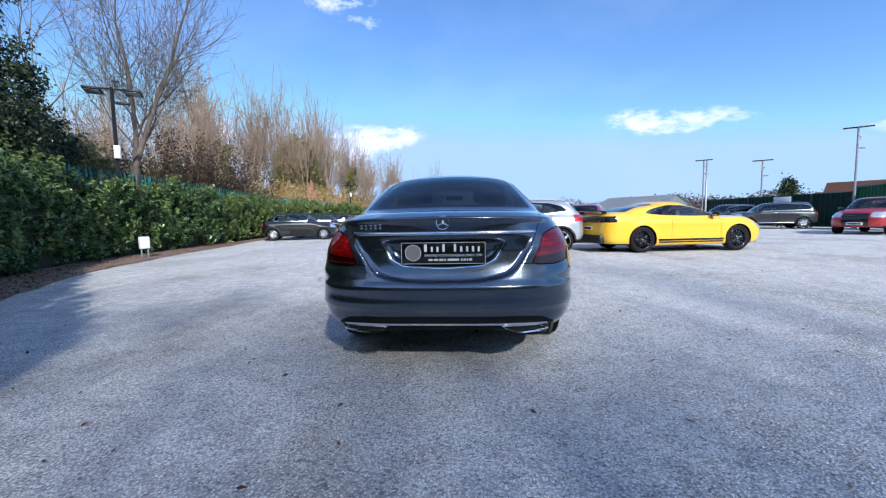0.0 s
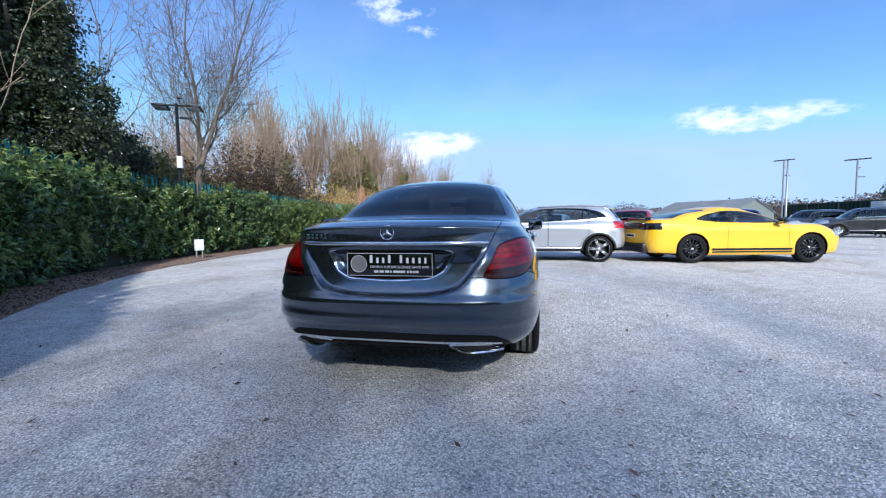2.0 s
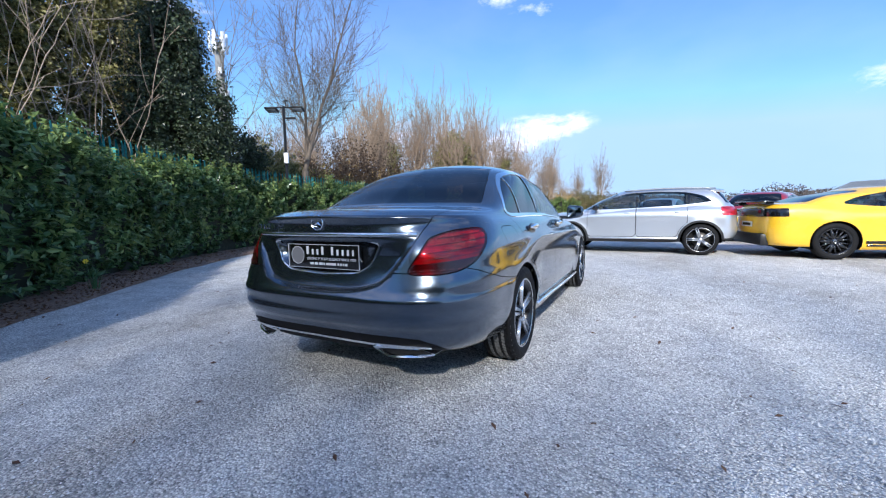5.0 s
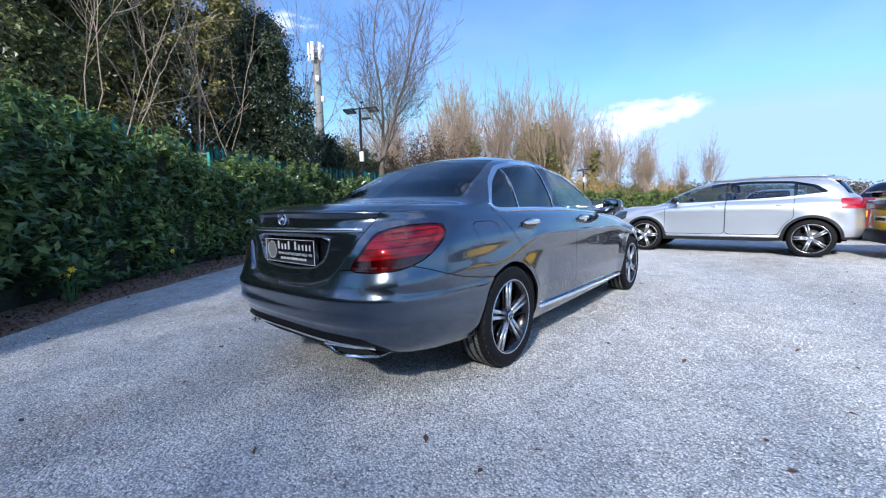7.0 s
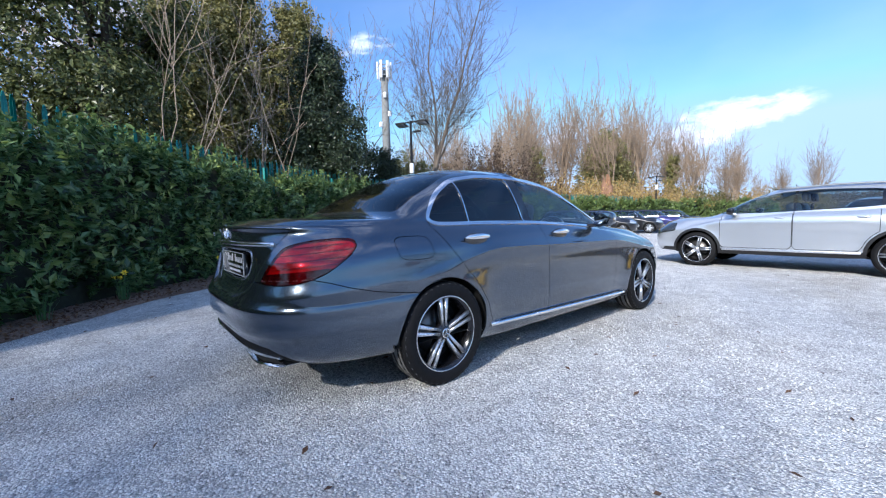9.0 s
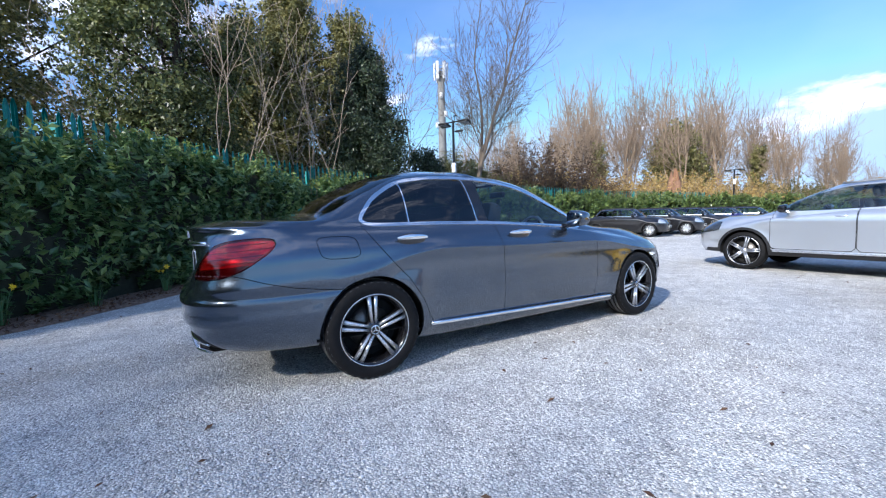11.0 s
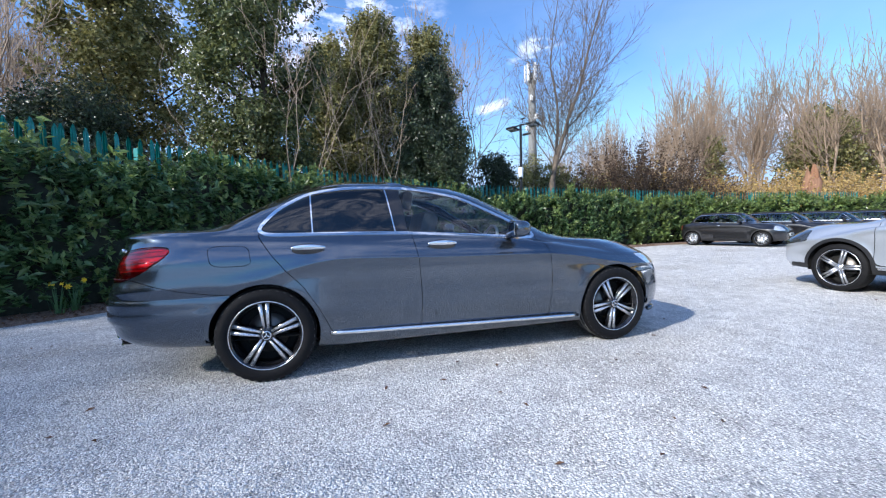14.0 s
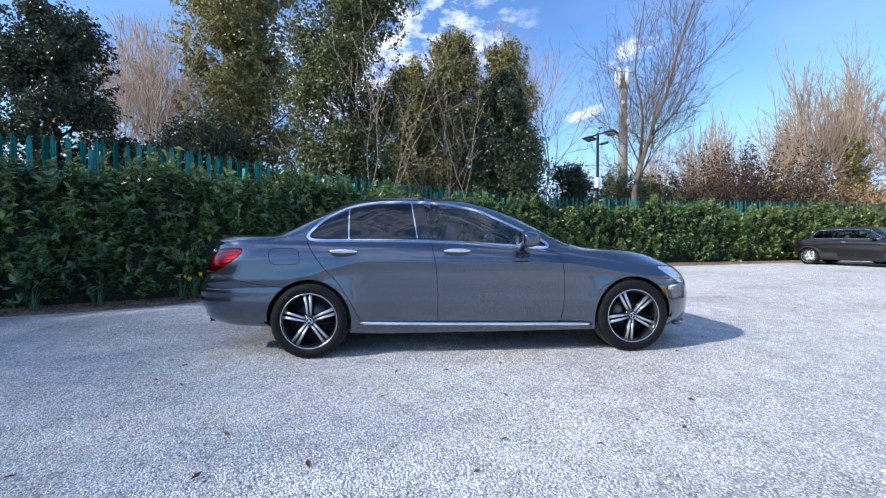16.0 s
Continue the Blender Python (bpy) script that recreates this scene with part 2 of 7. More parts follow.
M["soft_top"] = plain("black_fabric_hood", (0.012, 0.012, 0.013), 0.9, 0.0, 0.3, 60.0, 0.3)
M["seat"] = plain("black_seat_leather", (0.03, 0.03, 0.032), 0.5, 0.0, 0.2)
M["seat_light"] = plain("pale_seat_trim", (0.35, 0.36, 0.37), 0.6, 0.0, 0.15)
M["plate_black"] = plain("plate_black_acrylic", (0.006, 0.006, 0.007), 0.18, 0.0, 0.2, coat=0.5)
M["plate_print"] = plain("plate_white_print", (0.62, 0.63, 0.65), 0.4, 0.0, 0.03)
M["plate_grey"] = plain("plate_grey_print", (0.16, 0.16, 0.17), 0.4, 0.0, 0.05)
M["plate_white"] = plain("plate_white", (0.7, 0.7, 0.68), 0.35, 0.0, 0.05)
M["plate_yellow"] = plain("plate_yellow", (0.75, 0.55, 0.05), 0.35, 0.0, 0.05)

# ---- mesh helpers ----


def mesh_object(name, bm, mat, parent=None, label="", smooth=True, sharp=None):
    me = bpy.data.meshes.new(name)
    if smooth:
        for f in bm.faces:
            f.smooth = True
    if sharp is not None:
        for e in bm.edges:
            if len(e.link_faces) == 2 and e.calc_face_angle(0) > sharp:
                e.smooth = False
    bm.to_mesh(me)
    bm.free()
    me.materials.append(mat)
    ob = new(name, me)
    if parent is not None:
        ob.parent = parent
    if label:
        ob["label"] = label
    return ob


def part(name, bm, mat, parent, label="", smooth=True, sharp=radians(38)):
    return mesh_object(name, bm, mat, parent, label, smooth, sharp)


def thing(name, label, category, group="", kind="", m=None):
    e = new(name)
    e.empty_display_size = 0.2
    tagged(e, label, category, group, kind)
    if m is not None:
        e.matrix_world = m
    return e


def box(bm, c, s, m=None, bevel=0.0):
    """A box of size s round c, turned by m, its edges rounded by bevel."""
    r = bmesh.ops.create_cube(bm, size=1.0)
    mt = Matrix.Translation(c) @ (m if m is not None else Matrix()) @ Matrix.Diagonal((*s, 1))
    bmesh.ops.transform(bm, matrix=mt, verts=r["verts"])
    if bevel:
        es = list({e for v in r["verts"] for e in v.link_edges})
        bmesh.ops.bevel(bm, geom=es, offset=bevel, segments=2, affect="EDGES", profile=0.5)
    return bm


def lathe(bm, prof, seg=48, axis="x", flip=False):
    """Turns a profile of (along, radius) round an axis."""
    rows = []
    for a, r in prof:
        row = []
        for k in range(seg):
            t = 2 * math.pi * k / seg
            p = (a, r * math.cos(t), r * math.sin(t)) if axis == "x" else (r * math.cos(t), r * math.sin(t), a)
            row.append(bm.verts.new(p))
        rows.append(row)
    for i in range(len(rows) - 1):
        for k in range(seg):
            q = (rows[i][k], rows[i][(k + 1) % seg], rows[i + 1][(k + 1) % seg], rows[i + 1][k])
            bm.faces.new(q[::-1] if flip else q)
    return rows


def tube(bm, pts, radius, seg=8, taper=1.0, cap=True):
    """A round bar along points."""
    pts = [Vector(p) for p in pts]
    rows = []
    for i, p in enumerate(pts):
        d = (pts[min(i + 1, len(pts) - 1)] - pts[max(i - 1, 0)]).normalized()
        a = d.orthogonal().normalized()
        if rows and abs(d.dot(prev)) < 0.999:
            a = (prev_a - d * prev_a.dot(d)).normalized()
        elif rows:
            a = (prev_a - d * prev_a.dot(d)).normalized()
        prev, prev_a = d, a
        b = d.cross(a)
        r = radius * (1 + (taper - 1) * i / (len(pts) - 1))
        rows.append([bm.verts.new(p + r * (math.cos(2 * math.pi * k / seg) * a + math.sin(2 * math.pi * k / seg) * b)) for k in range(seg)])
    for i in range(len(rows) - 1):
        for k in range(seg):
            bm.faces.new((rows[i][k], rows[i][(k + 1) % seg], rows[i + 1][(k + 1) % seg], rows[i + 1][k]))
    if cap:
        bm.faces.new(rows[0][::-1])
        bm.faces.new(rows[-1])
    return bm


def curve(xs, ys, x):
    """A smooth curve without overshoot through (xs, ys), at x."""
    xs, ys, x = np.array(xs, float), np.array(ys, float), np.asarray(x, float)
    h, d = np.diff(xs), np.diff(ys) / np.diff(xs)
    m = np.r_[d[0], [0 if a * b <= 0 else 2 * a * b / (a + b) for a, b in zip(d[:-1], d[1:])], d[-1]]
    i = np.clip(np.searchsorted(xs, x) - 1, 0, len(h) - 1)
    t = np.clip((x - xs[i]) / h[i], 0, 1)
    return ((1 + 2 * t) * (1 - t) ** 2 * ys[i] + t * (1 - t) ** 2 * h[i] * m[i] + t * t * (3 - 2 * t) * ys[i + 1] + t * t * (t - 1) * h[i] * m[i + 1])


def poly_sdf(poly, a, b):
    """Distance into a polygon in the plane (positive inside)."""
    P = np.array(poly, float)
    Q = np.roll(P, -1, 0)
    pt = np.stack([a, b], -1)[:, None, :]
    e, w = (Q - P)[None], pt - P[None]
    t = np.clip((w * e).sum(-1) / (e * e).sum(-1), 0, 1)
    dist = np.sqrt(((w - e * t[..., None]) ** 2).sum(-1)).min(1)
    y1, y2 = P[None, :, 1] > b[:, None], Q[None, :, 1] > b[:, None]
    with np.errstate(divide="ignore", invalid="ignore"):
        xc = P[None, :, 0] + (b[:, None] - P[None, :, 1]) * (Q - P)[None, :, 0] / (Q - P)[None, :, 1]
    inside = (((y1 != y2) & (a[:, None] < xc)).sum(1) % 2) == 1
    return np.where(inside, dist, -dist)


def rounded(poly, n=6, k=0.25):
    """A polygon with its corners cut round."""
    P = [Vector(p) for p in poly]
    out = []
    for i, p in enumerate(P):
        a, b = P[i - 1], P[(i + 1) % len(P)]
        s, e = p.lerp(a, k), p.lerp(b, k)
        for j in range(n + 1):
            t = j / n
            out.append((1 - t) ** 2 * s + 2 * t * (1 - t) * p + t * t * e)
    return [tuple(v) for v in out]

# ---- materials of the place ----


def gravel_material():
    m, nt, b = nodes_of("pale_limestone_gravel")
    tc = nt.nodes.new("ShaderNodeTexCoord")
    vor = nt.nodes.new("ShaderNodeTexVoronoi")
    vor.inputs["Scale"].default_value = 88.0
    link(nt, tc.outputs["Object"], vor.inputs["Vector"])
    vor2 = nt.nodes.new("ShaderNodeTexVoronoi")
    vor2.inputs["Scale"].default_value = 140.0
    link(nt, tc.outputs["Object"], vor2.inputs["Vector"])
    sep = nt.nodes.new("ShaderNodeSeparateColor")
    link(nt, vor.outputs["Color"], sep.inputs["Color"])
    stones = ramp(nt, sep.outputs["Red"], [(0.0, (0.20, 0.20, 0.21)), (0.18, (0.54, 0.54, 0.54)), (0.50, (0.84, 0.83, 0.81)), (1.0, (0.98, 0.97, 0.95))])
    # darker between the stones: the shade of the gaps put into the colour
    gaps = nt.nodes.new("ShaderNodeMapRange")
    gaps.inputs["From Min"].default_value, gaps.inputs["From Max"].default_value = 0.30, 0.62
    gaps.inputs["To Min"].default_value, gaps.inputs["To Max"].default_value = 0.0, 0.72
    link(nt, vor.outputs["Distance"], gaps.inputs["Value"])
    dark = nt.nodes.new("ShaderNodeMixRGB")
    dark.inputs["Color2"].default_value = (0.37, 0.37, 0.37, 1)
    link(nt, gaps.outputs["Result"], dark.inputs["Fac"])
    link(nt, stones.outputs["Color"], dark.inputs["Color1"])
    # damp, dusty and trodden patches
    big = noise_node(nt, 0.55, 7.0, 0.62, "Object", (1.0, 0.6, 1.0))
    patch = ramp(nt, big.outputs["Fac"], [(0.30, (0.66, 0.61, 0.55)), (0.41, (0.90, 0.88, 0.85)), (0.50, (1.03, 1.02, 1.01)), (0.68, (1.13, 1.12, 1.10))])
    mul = nt.nodes.new("ShaderNodeMixRGB")
    mul.blend_type = "MULTIPLY"
    mul.inputs["Fac"].default_value = 1.0
    link(nt, dark.outputs["Color"], mul.inputs["Color1"])
    link(nt, patch.outputs["Color"], mul.inputs["Color2"])
    mid = noise_node(nt, 4.5, 6.0, 0.65)
    pm = ramp(nt, mid.outputs["Fac"], [(0.36, (0.80, 0.79, 0.78)), (0.60, (1.06, 1.06, 1.05))])
    mul2 = nt.nodes.new("ShaderNodeMixRGB")
    mul2.blend_type = "MULTIPLY"
    mul2.inputs["Fac"].default_value = 0.9
    link(nt, mul.outputs["Color"], mul2.inputs["Color1"])
    link(nt, pm.outputs["Color"], mul2.inputs["Color2"])
    link(nt, mul2.outputs["Color"], b.inputs["Base Color"])
    b.inputs["Roughness"].default_value, b.inputs["Specular IOR Level"].default_value = 0.85, 0.3
    add = nt.nodes.new("ShaderNodeMath")
    add.operation = "MULTIPLY_ADD"
    link(nt, vor2.outputs["Distance"], add.inputs[0])
    add.inputs[1].default_value = 0.5
    link(nt, vor.outputs["Distance"], add.inputs[2])
    neg = nt.nodes.new("ShaderNodeMath")
    neg.operation = "MULTIPLY"
    neg.inputs[1].default_value = -1.0
    link(nt, add.outputs[0], neg.inputs[0])
    bump(nt, b, neg.outputs[0], 0.8, 0.011)
    return m


def leafy(name, dark, mid, light, rough=0.45, trans=0.25):
    """Leaves: each one a shade of its own, some light coming through."""
    m, nt, b = nodes_of(name)
    geo = nt.nodes.new("ShaderNodeNewGeometry")
    r = ramp(nt, geo.outputs["Random Per Island"], [(0.0, dark), (0.5, mid), (1.0, light)])
    big = noise_node(nt, 0.9, 4.0)
    pm = ramp(nt, big.outputs["Fac"], [(0.35, (0.72, 0.72, 0.72)), (0.65, (1.2, 1.2, 1.1))])
    mul = nt.nodes.new("ShaderNodeMixRGB")
    mul.blend_type = "MULTIPLY"
    mul.inputs["Fac"].default_value = 1.0
    link(nt, r.outputs["Color"], mul.inputs["Color1"])
    link(nt, pm.outputs["Color"], mul.inputs["Color2"])
    link(nt, mul.outputs["Color"], b.inputs["Base Color"])
    b.inputs["Roughness"].default_value = rough
    out = nt.nodes["Material Output"]
    tl = nt.nodes.new("ShaderNodeBsdfTranslucent")
    link(nt, mul.outputs["Color"], tl.inputs["Color"])
    mx = nt.nodes.new("ShaderNodeMixShader")
    mx.inputs["Fac"].default_value = trans
    link(nt, b.outputs["BSDF"], mx.inputs[1])
    link(nt, tl.outputs["BSDF"], mx.inputs[2])
    link(nt, mx.outputs[0], out.inputs["Surface"])
    return m


def bark(name, lo, hi):
    m, nt, b = nodes_of(name)
    n = noise_node(nt, 3.0, 7.0, 0.7, "Object", (3.0, 3.0, 0.6))
    r = ramp(nt, n.outputs["Fac"], [(0.3, lo), (0.7, hi)])
    link(nt, r.outputs["Color"], b.inputs["Base Color"])
    b.inputs["Roughness"].default_value = 0.9
    bump(nt, b, n.outputs["Fac"], 0.5, 0.03)
    return m


M["gravel"] = gravel_material()
M["mulch"] = plain("bark_mulch_soil", (0.22, 0.15, 0.11), 0.95, 0.0, 0.55, 26.0, 0.9)
M["laurel"] = leafy("laurel_leaf", (0.040, 0.076, 0.030), (0.108, 0.182, 0.074), (0.23, 0.33, 0.14), 0.22, 0.34)
# paler leaf: new shoots, and the far stretch with sunlight in its colour
M["laurel_new_lit"] = leafy("laurel_new_lit_leaf", (0.09, 0.14, 0.045), (0.18, 0.25, 0.075), (0.32, 0.39, 0.12), 0.28, 0.3)
# core tone: shade between the leaves, put into the colour
M["laurel_core"] = plain("hedge_inner_shade", (0.020, 0.024, 0.013), 0.95, 0.0, 0.5, 12.0)
M["ivy"] = leafy("ivy_leaf", (0.050, 0.068, 0.030), (0.115, 0.140, 0.052), (0.23, 0.24, 0.09), 0.4, 0.3)
M["ivy_olive"] = leafy("ivy_leaf_olive", (0.12, 0.12, 0.045), (0.26, 0.25, 0.09), (0.42, 0.38, 0.16), 0.45, 0.35)
M["ivy_dark"] = leafy("holly_leaf_dark", (0.022, 0.034, 0.020), (0.048, 0.070, 0.038), (0.10, 0.13, 0.065), 0.35, 0.2)
M["scrub"] = leafy("dry_scrub", (0.22, 0.14, 0.045), (0.45, 0.30, 0.095), (0.60, 0.45, 0.18), 0.7, 0.25)
M["scrub_green"] = leafy("dull_green_scrub", (0.06, 0.06, 0.02), (0.13, 0.12, 0.035), (0.22, 0.19, 0.06), 0.7, 0.25)
M["russet"] = leafy("russet_twig_leaf", (0.07, 0.032, 0.018), (0.13, 0.066, 0.034), (0.21, 0.125, 0.07), 0.7, 0.2)
M["thorn"] = leafy("thorn_twig", (0.042, 0.027, 0.018), (0.080, 0.050, 0.030), (0.14, 0.09, 0.052), 0.8, 0.08)
M["bark_grey"] = bark("grey_bark", (0.075, 0.060, 0.048), (0.22, 0.18, 0.14))
M["bark_pale"] = bark("pale_sunlit_bark", (0.26, 0.195, 0.14), (0.48, 0.385, 0.295))
M["bark_row"] = bark("grey_brown_twigs", (0.20, 0.145, 0.10), (0.42, 0.32, 0.225))
M["bark_mid"] = bark("olive_brown_bark", (0.13, 0.10, 0.065), (0.32, 0.26, 0.18))
M["bark_dark"] = bark("dark_bark", (0.030, 0.024, 0.018), (0.085, 0.066, 0.048))
M["fence_green"] = plain("green_powder_coat", (0.045, 0.27, 0.25), 0.45, 0.0, 0.25, 5.0)
M["panel_green"] = plain("dark_green_sheet", (0.006, 0.040, 0.028), 0.5, 0.0, 0.3, 3.0)
M["container_green"] = plain("mid_green_sheet", (0.012, 0.105, 0.050), 0.5, 0.0, 0.25, 3.0)
M["post_black"] = plain("black_steel", (0.015, 0.017, 0.020), 0.5, 0.3, 0.25, 6.0)
M["galv"] = plain("galvanised_steel", (0.36, 0.37, 0.38), 0.45, 0.7, 0.2, 6.0)
M["white_plastic"] = plain("white_plastic", (0.72, 0.73, 0.74), 0.45, 0.0, 0.06)
M["concrete"] = plain("mast_grey", (0.20, 0.20, 0.19), 0.8, 0.0, 0.2, 4.0)
M["roof_sheet"] = plain("pale_roof_sheet", (0.42, 0.44, 0.46), 0.6, 0.1, 0.12, 2.0)
M["barn_wall"] = plain("grey_green_boards", (0.16, 0.19, 0.18), 0.8, 0.0, 0.2, 3.0)
M["tile_roof"] = plain("brown_roof_tiles", (0.16, 0.075, 0.050), 0.85, 0.0, 0.3, 5.0)
M["brick"] = plain("red_brick", (0.22, 0.10, 0.07), 0.85, 0.0, 0.3, 6.0)
M["petal"] = plain("daffodil_yellow", (0.85, 0.62, 0.02), 0.6, 0.0, 0.1, 40.0)
M["blade"] = plain("daffodil_blade", (0.06, 0.13, 0.04), 0.5, 0.0, 0.3, 20.0)
# brown lightened: the haze of distance is put into the leaf colour
M["far_wood"] = leafy("hazed_far_woodland", (0.085, 0.070, 0.066), (0.13, 0.108, 0.10), (0.18, 0.155, 0.14), 0.9, 0.1)


def stone_material():
    m, nt, b = nodes_of("loose_limestone")
    geo = nt.nodes.new("ShaderNodeNewGeometry")
    r = ramp(nt, geo.outputs["Random Per Island"], [(0.0, (0.26, 0.26, 0.27)), (0.25, (0.56, 0.56, 0.56)), (0.75, (0.74, 0.73, 0.72)), (1.0, (0.86, 0.85, 0.84))])
    n = noise_node(nt, 120.0)
    link(nt, r.outputs["Color"], b.inputs["Base Color"])
    b.inputs["Roughness"].default_value = 0.85
    bump(nt, b, n.outputs["Fac"], 0.3, 0.003)
    return m


M["stone"] = stone_material()


def data_object(name, verts, faces, mat, parent=None, smooth=False):
    me = bpy.data.meshes.new(name)
    me.from_pydata(verts if isinstance(verts, list) else verts.tolist(), [], faces if isinstance(faces, list) else faces.tolist())
    me.materials.append(mat)
    if smooth:
        me.polygons.foreach_set("use_smooth", np.ones(len(me.polygons), bool))
    me.update()
    ob = new(name, me)
    if parent is not None:
        ob.parent = parent
    return ob


def leaves(rng, P, N, size, long=1.9, fold=0.25, jitter=0.8, axis=None):
    """Leaf blades at points P, facing about N, pointing along axis: verts and faces of small folded diamonds."""
    n = len(P)
    N = N + jitter * rng.normal(size=(n, 3))
    N /= np.linalg.norm(N, axis=1)[:, None] + 1e-9
    A = rng.normal(size=(n, 3)) if axis is None else axis + 0.25 * rng.normal(size=(n, 3))
    A -= N * (A * N).sum(1)[:, None]
    A /= np.linalg.norm(A, axis=1)[:, None] + 1e-9
    B = np.cross(N, A)
    s = (size * rng.uniform(0.65, 1.3, n))[:, None]
    a, b = A * s * long / 2, B * s / 2
    V = np.stack([P - a, P + b - 0.1 * a + N * s * fold, P + a, P - b - 0.1 * a + N * s * fold], 1).reshape(-1, 3)
    k = 4 * np.arange(n)[:, None]
    F = np.concatenate([k + np.array([[0, 1, 2]]), k + np.array([[0, 2, 3]])])
    return V, F


class Wood:
    """Collects tapered limbs as tubes."""

    def __init__(self):
        self.V, self.F, self.tips = [], [], []

    def limb(self, pts, radii, sides):
        base = len(self.V)
        for i, (p, r) in enumerate(zip(pts, radii)):
            d = (pts[min(i + 1, len(pts) - 1)] - pts[max(i - 1, 0)]).normalized()
            a = d.orthogonal().normalized()
            if i:
                a = (last - d * last.dot(d)).normalized() if (last - d * last.dot(d)).length > 1e-4 else a
            last = a
            b = d.cross(a)
            for k in range(sides):
                t = 2 * math.pi * k / sides
                self.V.append(tuple(p + (math.cos(t) * a + math.sin(t) * b) * float(r)))
        for i in range(len(pts) - 1):
            for k in range(sides):
                k2 = (k + 1) % sides
                self.F.append((base + i * sides + k, base + i * sides + k2, base + (i + 1) * sides + k2, base + (i + 1) * sides + k))

    def fork(self, rng, p, d, length, radius, gen, spec):
        """A limb that forks again and again into finer ones, with side twigs."""
        steps = 4 if gen > spec["gens"] - 3 else (3 if gen > 1 else 2)
        pts, rad = [p], [radius]
        end = max(spec["thin"], radius * 0.74)
        for i in range(steps):
            d = (d + spec["wander"] * Vector(rng.normal(size=3)) + Vector((0, 0, spec["up"]))).normalized()
            pts.append(pts[-1] + d * (length / steps))
            rad.append(radius + (end - radius) * (i + 1) / steps)
        self.limb(pts, rad, 7 if gen > spec["gens"] - 2 else (5 if gen > spec["gens"] - 4 else 3))
        if gen <= 0:
            return
        turn = rng.uniform(0, 2 * math.pi)
        for k in range(3 if rng.uniform() < spec["three"] else 2):
            ang = radians(rng.uniform(*spec["angle"]) * (spec["lead"] if k == 0 else 1.0))
            side = d.orthogonal().normalized()
            side.rotate(Matrix.Rotation(turn + 2.4 * k, 3, d))
            self.fork(rng, pts[-1], (d * math.cos(ang) + side * math.sin(ang)).normalized(), length * rng.uniform(*spec["ratio"]) * (1.0 if k == 0 else spec["minor"]), end * (1.0 if k == 0 else 0.8 * spec["minor"]), gen - 1 - (k > 0 and spec["minor"] < 0.8), spec)
        for j in range(spec["sides"] if 1 < gen < spec["gens"] else 0):
            q = pts[1 + int(rng.integers(0, steps))]
            ang = radians(rng.uniform(30, 65))
            side = d.orthogonal().normalized()
            side.rotate(Matrix.Rotation(rng.uniform(0, 2 * math.pi), 3, d))
            self.fork(rng, q, (d * math.cos(ang) + side * math.sin(ang)).normalized(), length * 0.6, max(spec["thin"], end * 0.45), gen - 2, spec)


FORK = dict(lead=0.55, minor=1.0, sides=1, gens=8, wander=0.10, up=0.05, three=0.25, angle=(16, 42), ratio=(0.70, 0.90), thin=0.006)


def forked_tree(name, label, seed, length, radius, mat, m, twig=None, stems=1, lean=0.15, **more):
    """A leafless tree that forks from its trunk into a wide crown of fine twigs; length is that of the trunk's first run."""
    rng = np.random.default_rng(seed)
    spec = {**FORK, **more}
    tree = thing(name, label, "tree", m=m)
    tw, cw = Wood(), Wood()
    for s in range(stems):
        d = Vector((rng.normal() * lean * (stems > 1), rng.normal() * lean * (stems > 1), 1)).normalized()
        p = Vector((rng.normal() * 0.2 * (stems > 1), rng.normal() * 0.2 * (stems > 1), -0.1))
        top = p + d * length
        tw.limb([p, p.lerp(top, 0.5) + Vector((rng.normal() * 0.06, rng.normal() * 0.06, 0)), top], [radius * 1.2, radius, radius * 0.88], 8)
        for k in range(2 if stems > 1 or spec["minor"] < 0.8 else 3):
            ang = radians(rng.uniform(*spec["angle"])) * (0.7 if spec["minor"] > 0.8 else 0.26)
            side = Vector((math.cos(2.1 * k + s), math.sin(2.1 * k + s), 0))
            cw.fork(rng, top, (d * math.cos(ang) + side * math.sin(ang)).normalized(), length * rng.uniform(0.6, 0.85), radius * 0.66, spec["gens"] - 1, spec)
    data_object("trunk", tw.V, tw.F, mat, tree, True)
    data_object("crown", cw.V, cw.F, twig or mat, tree, True)
    return tree


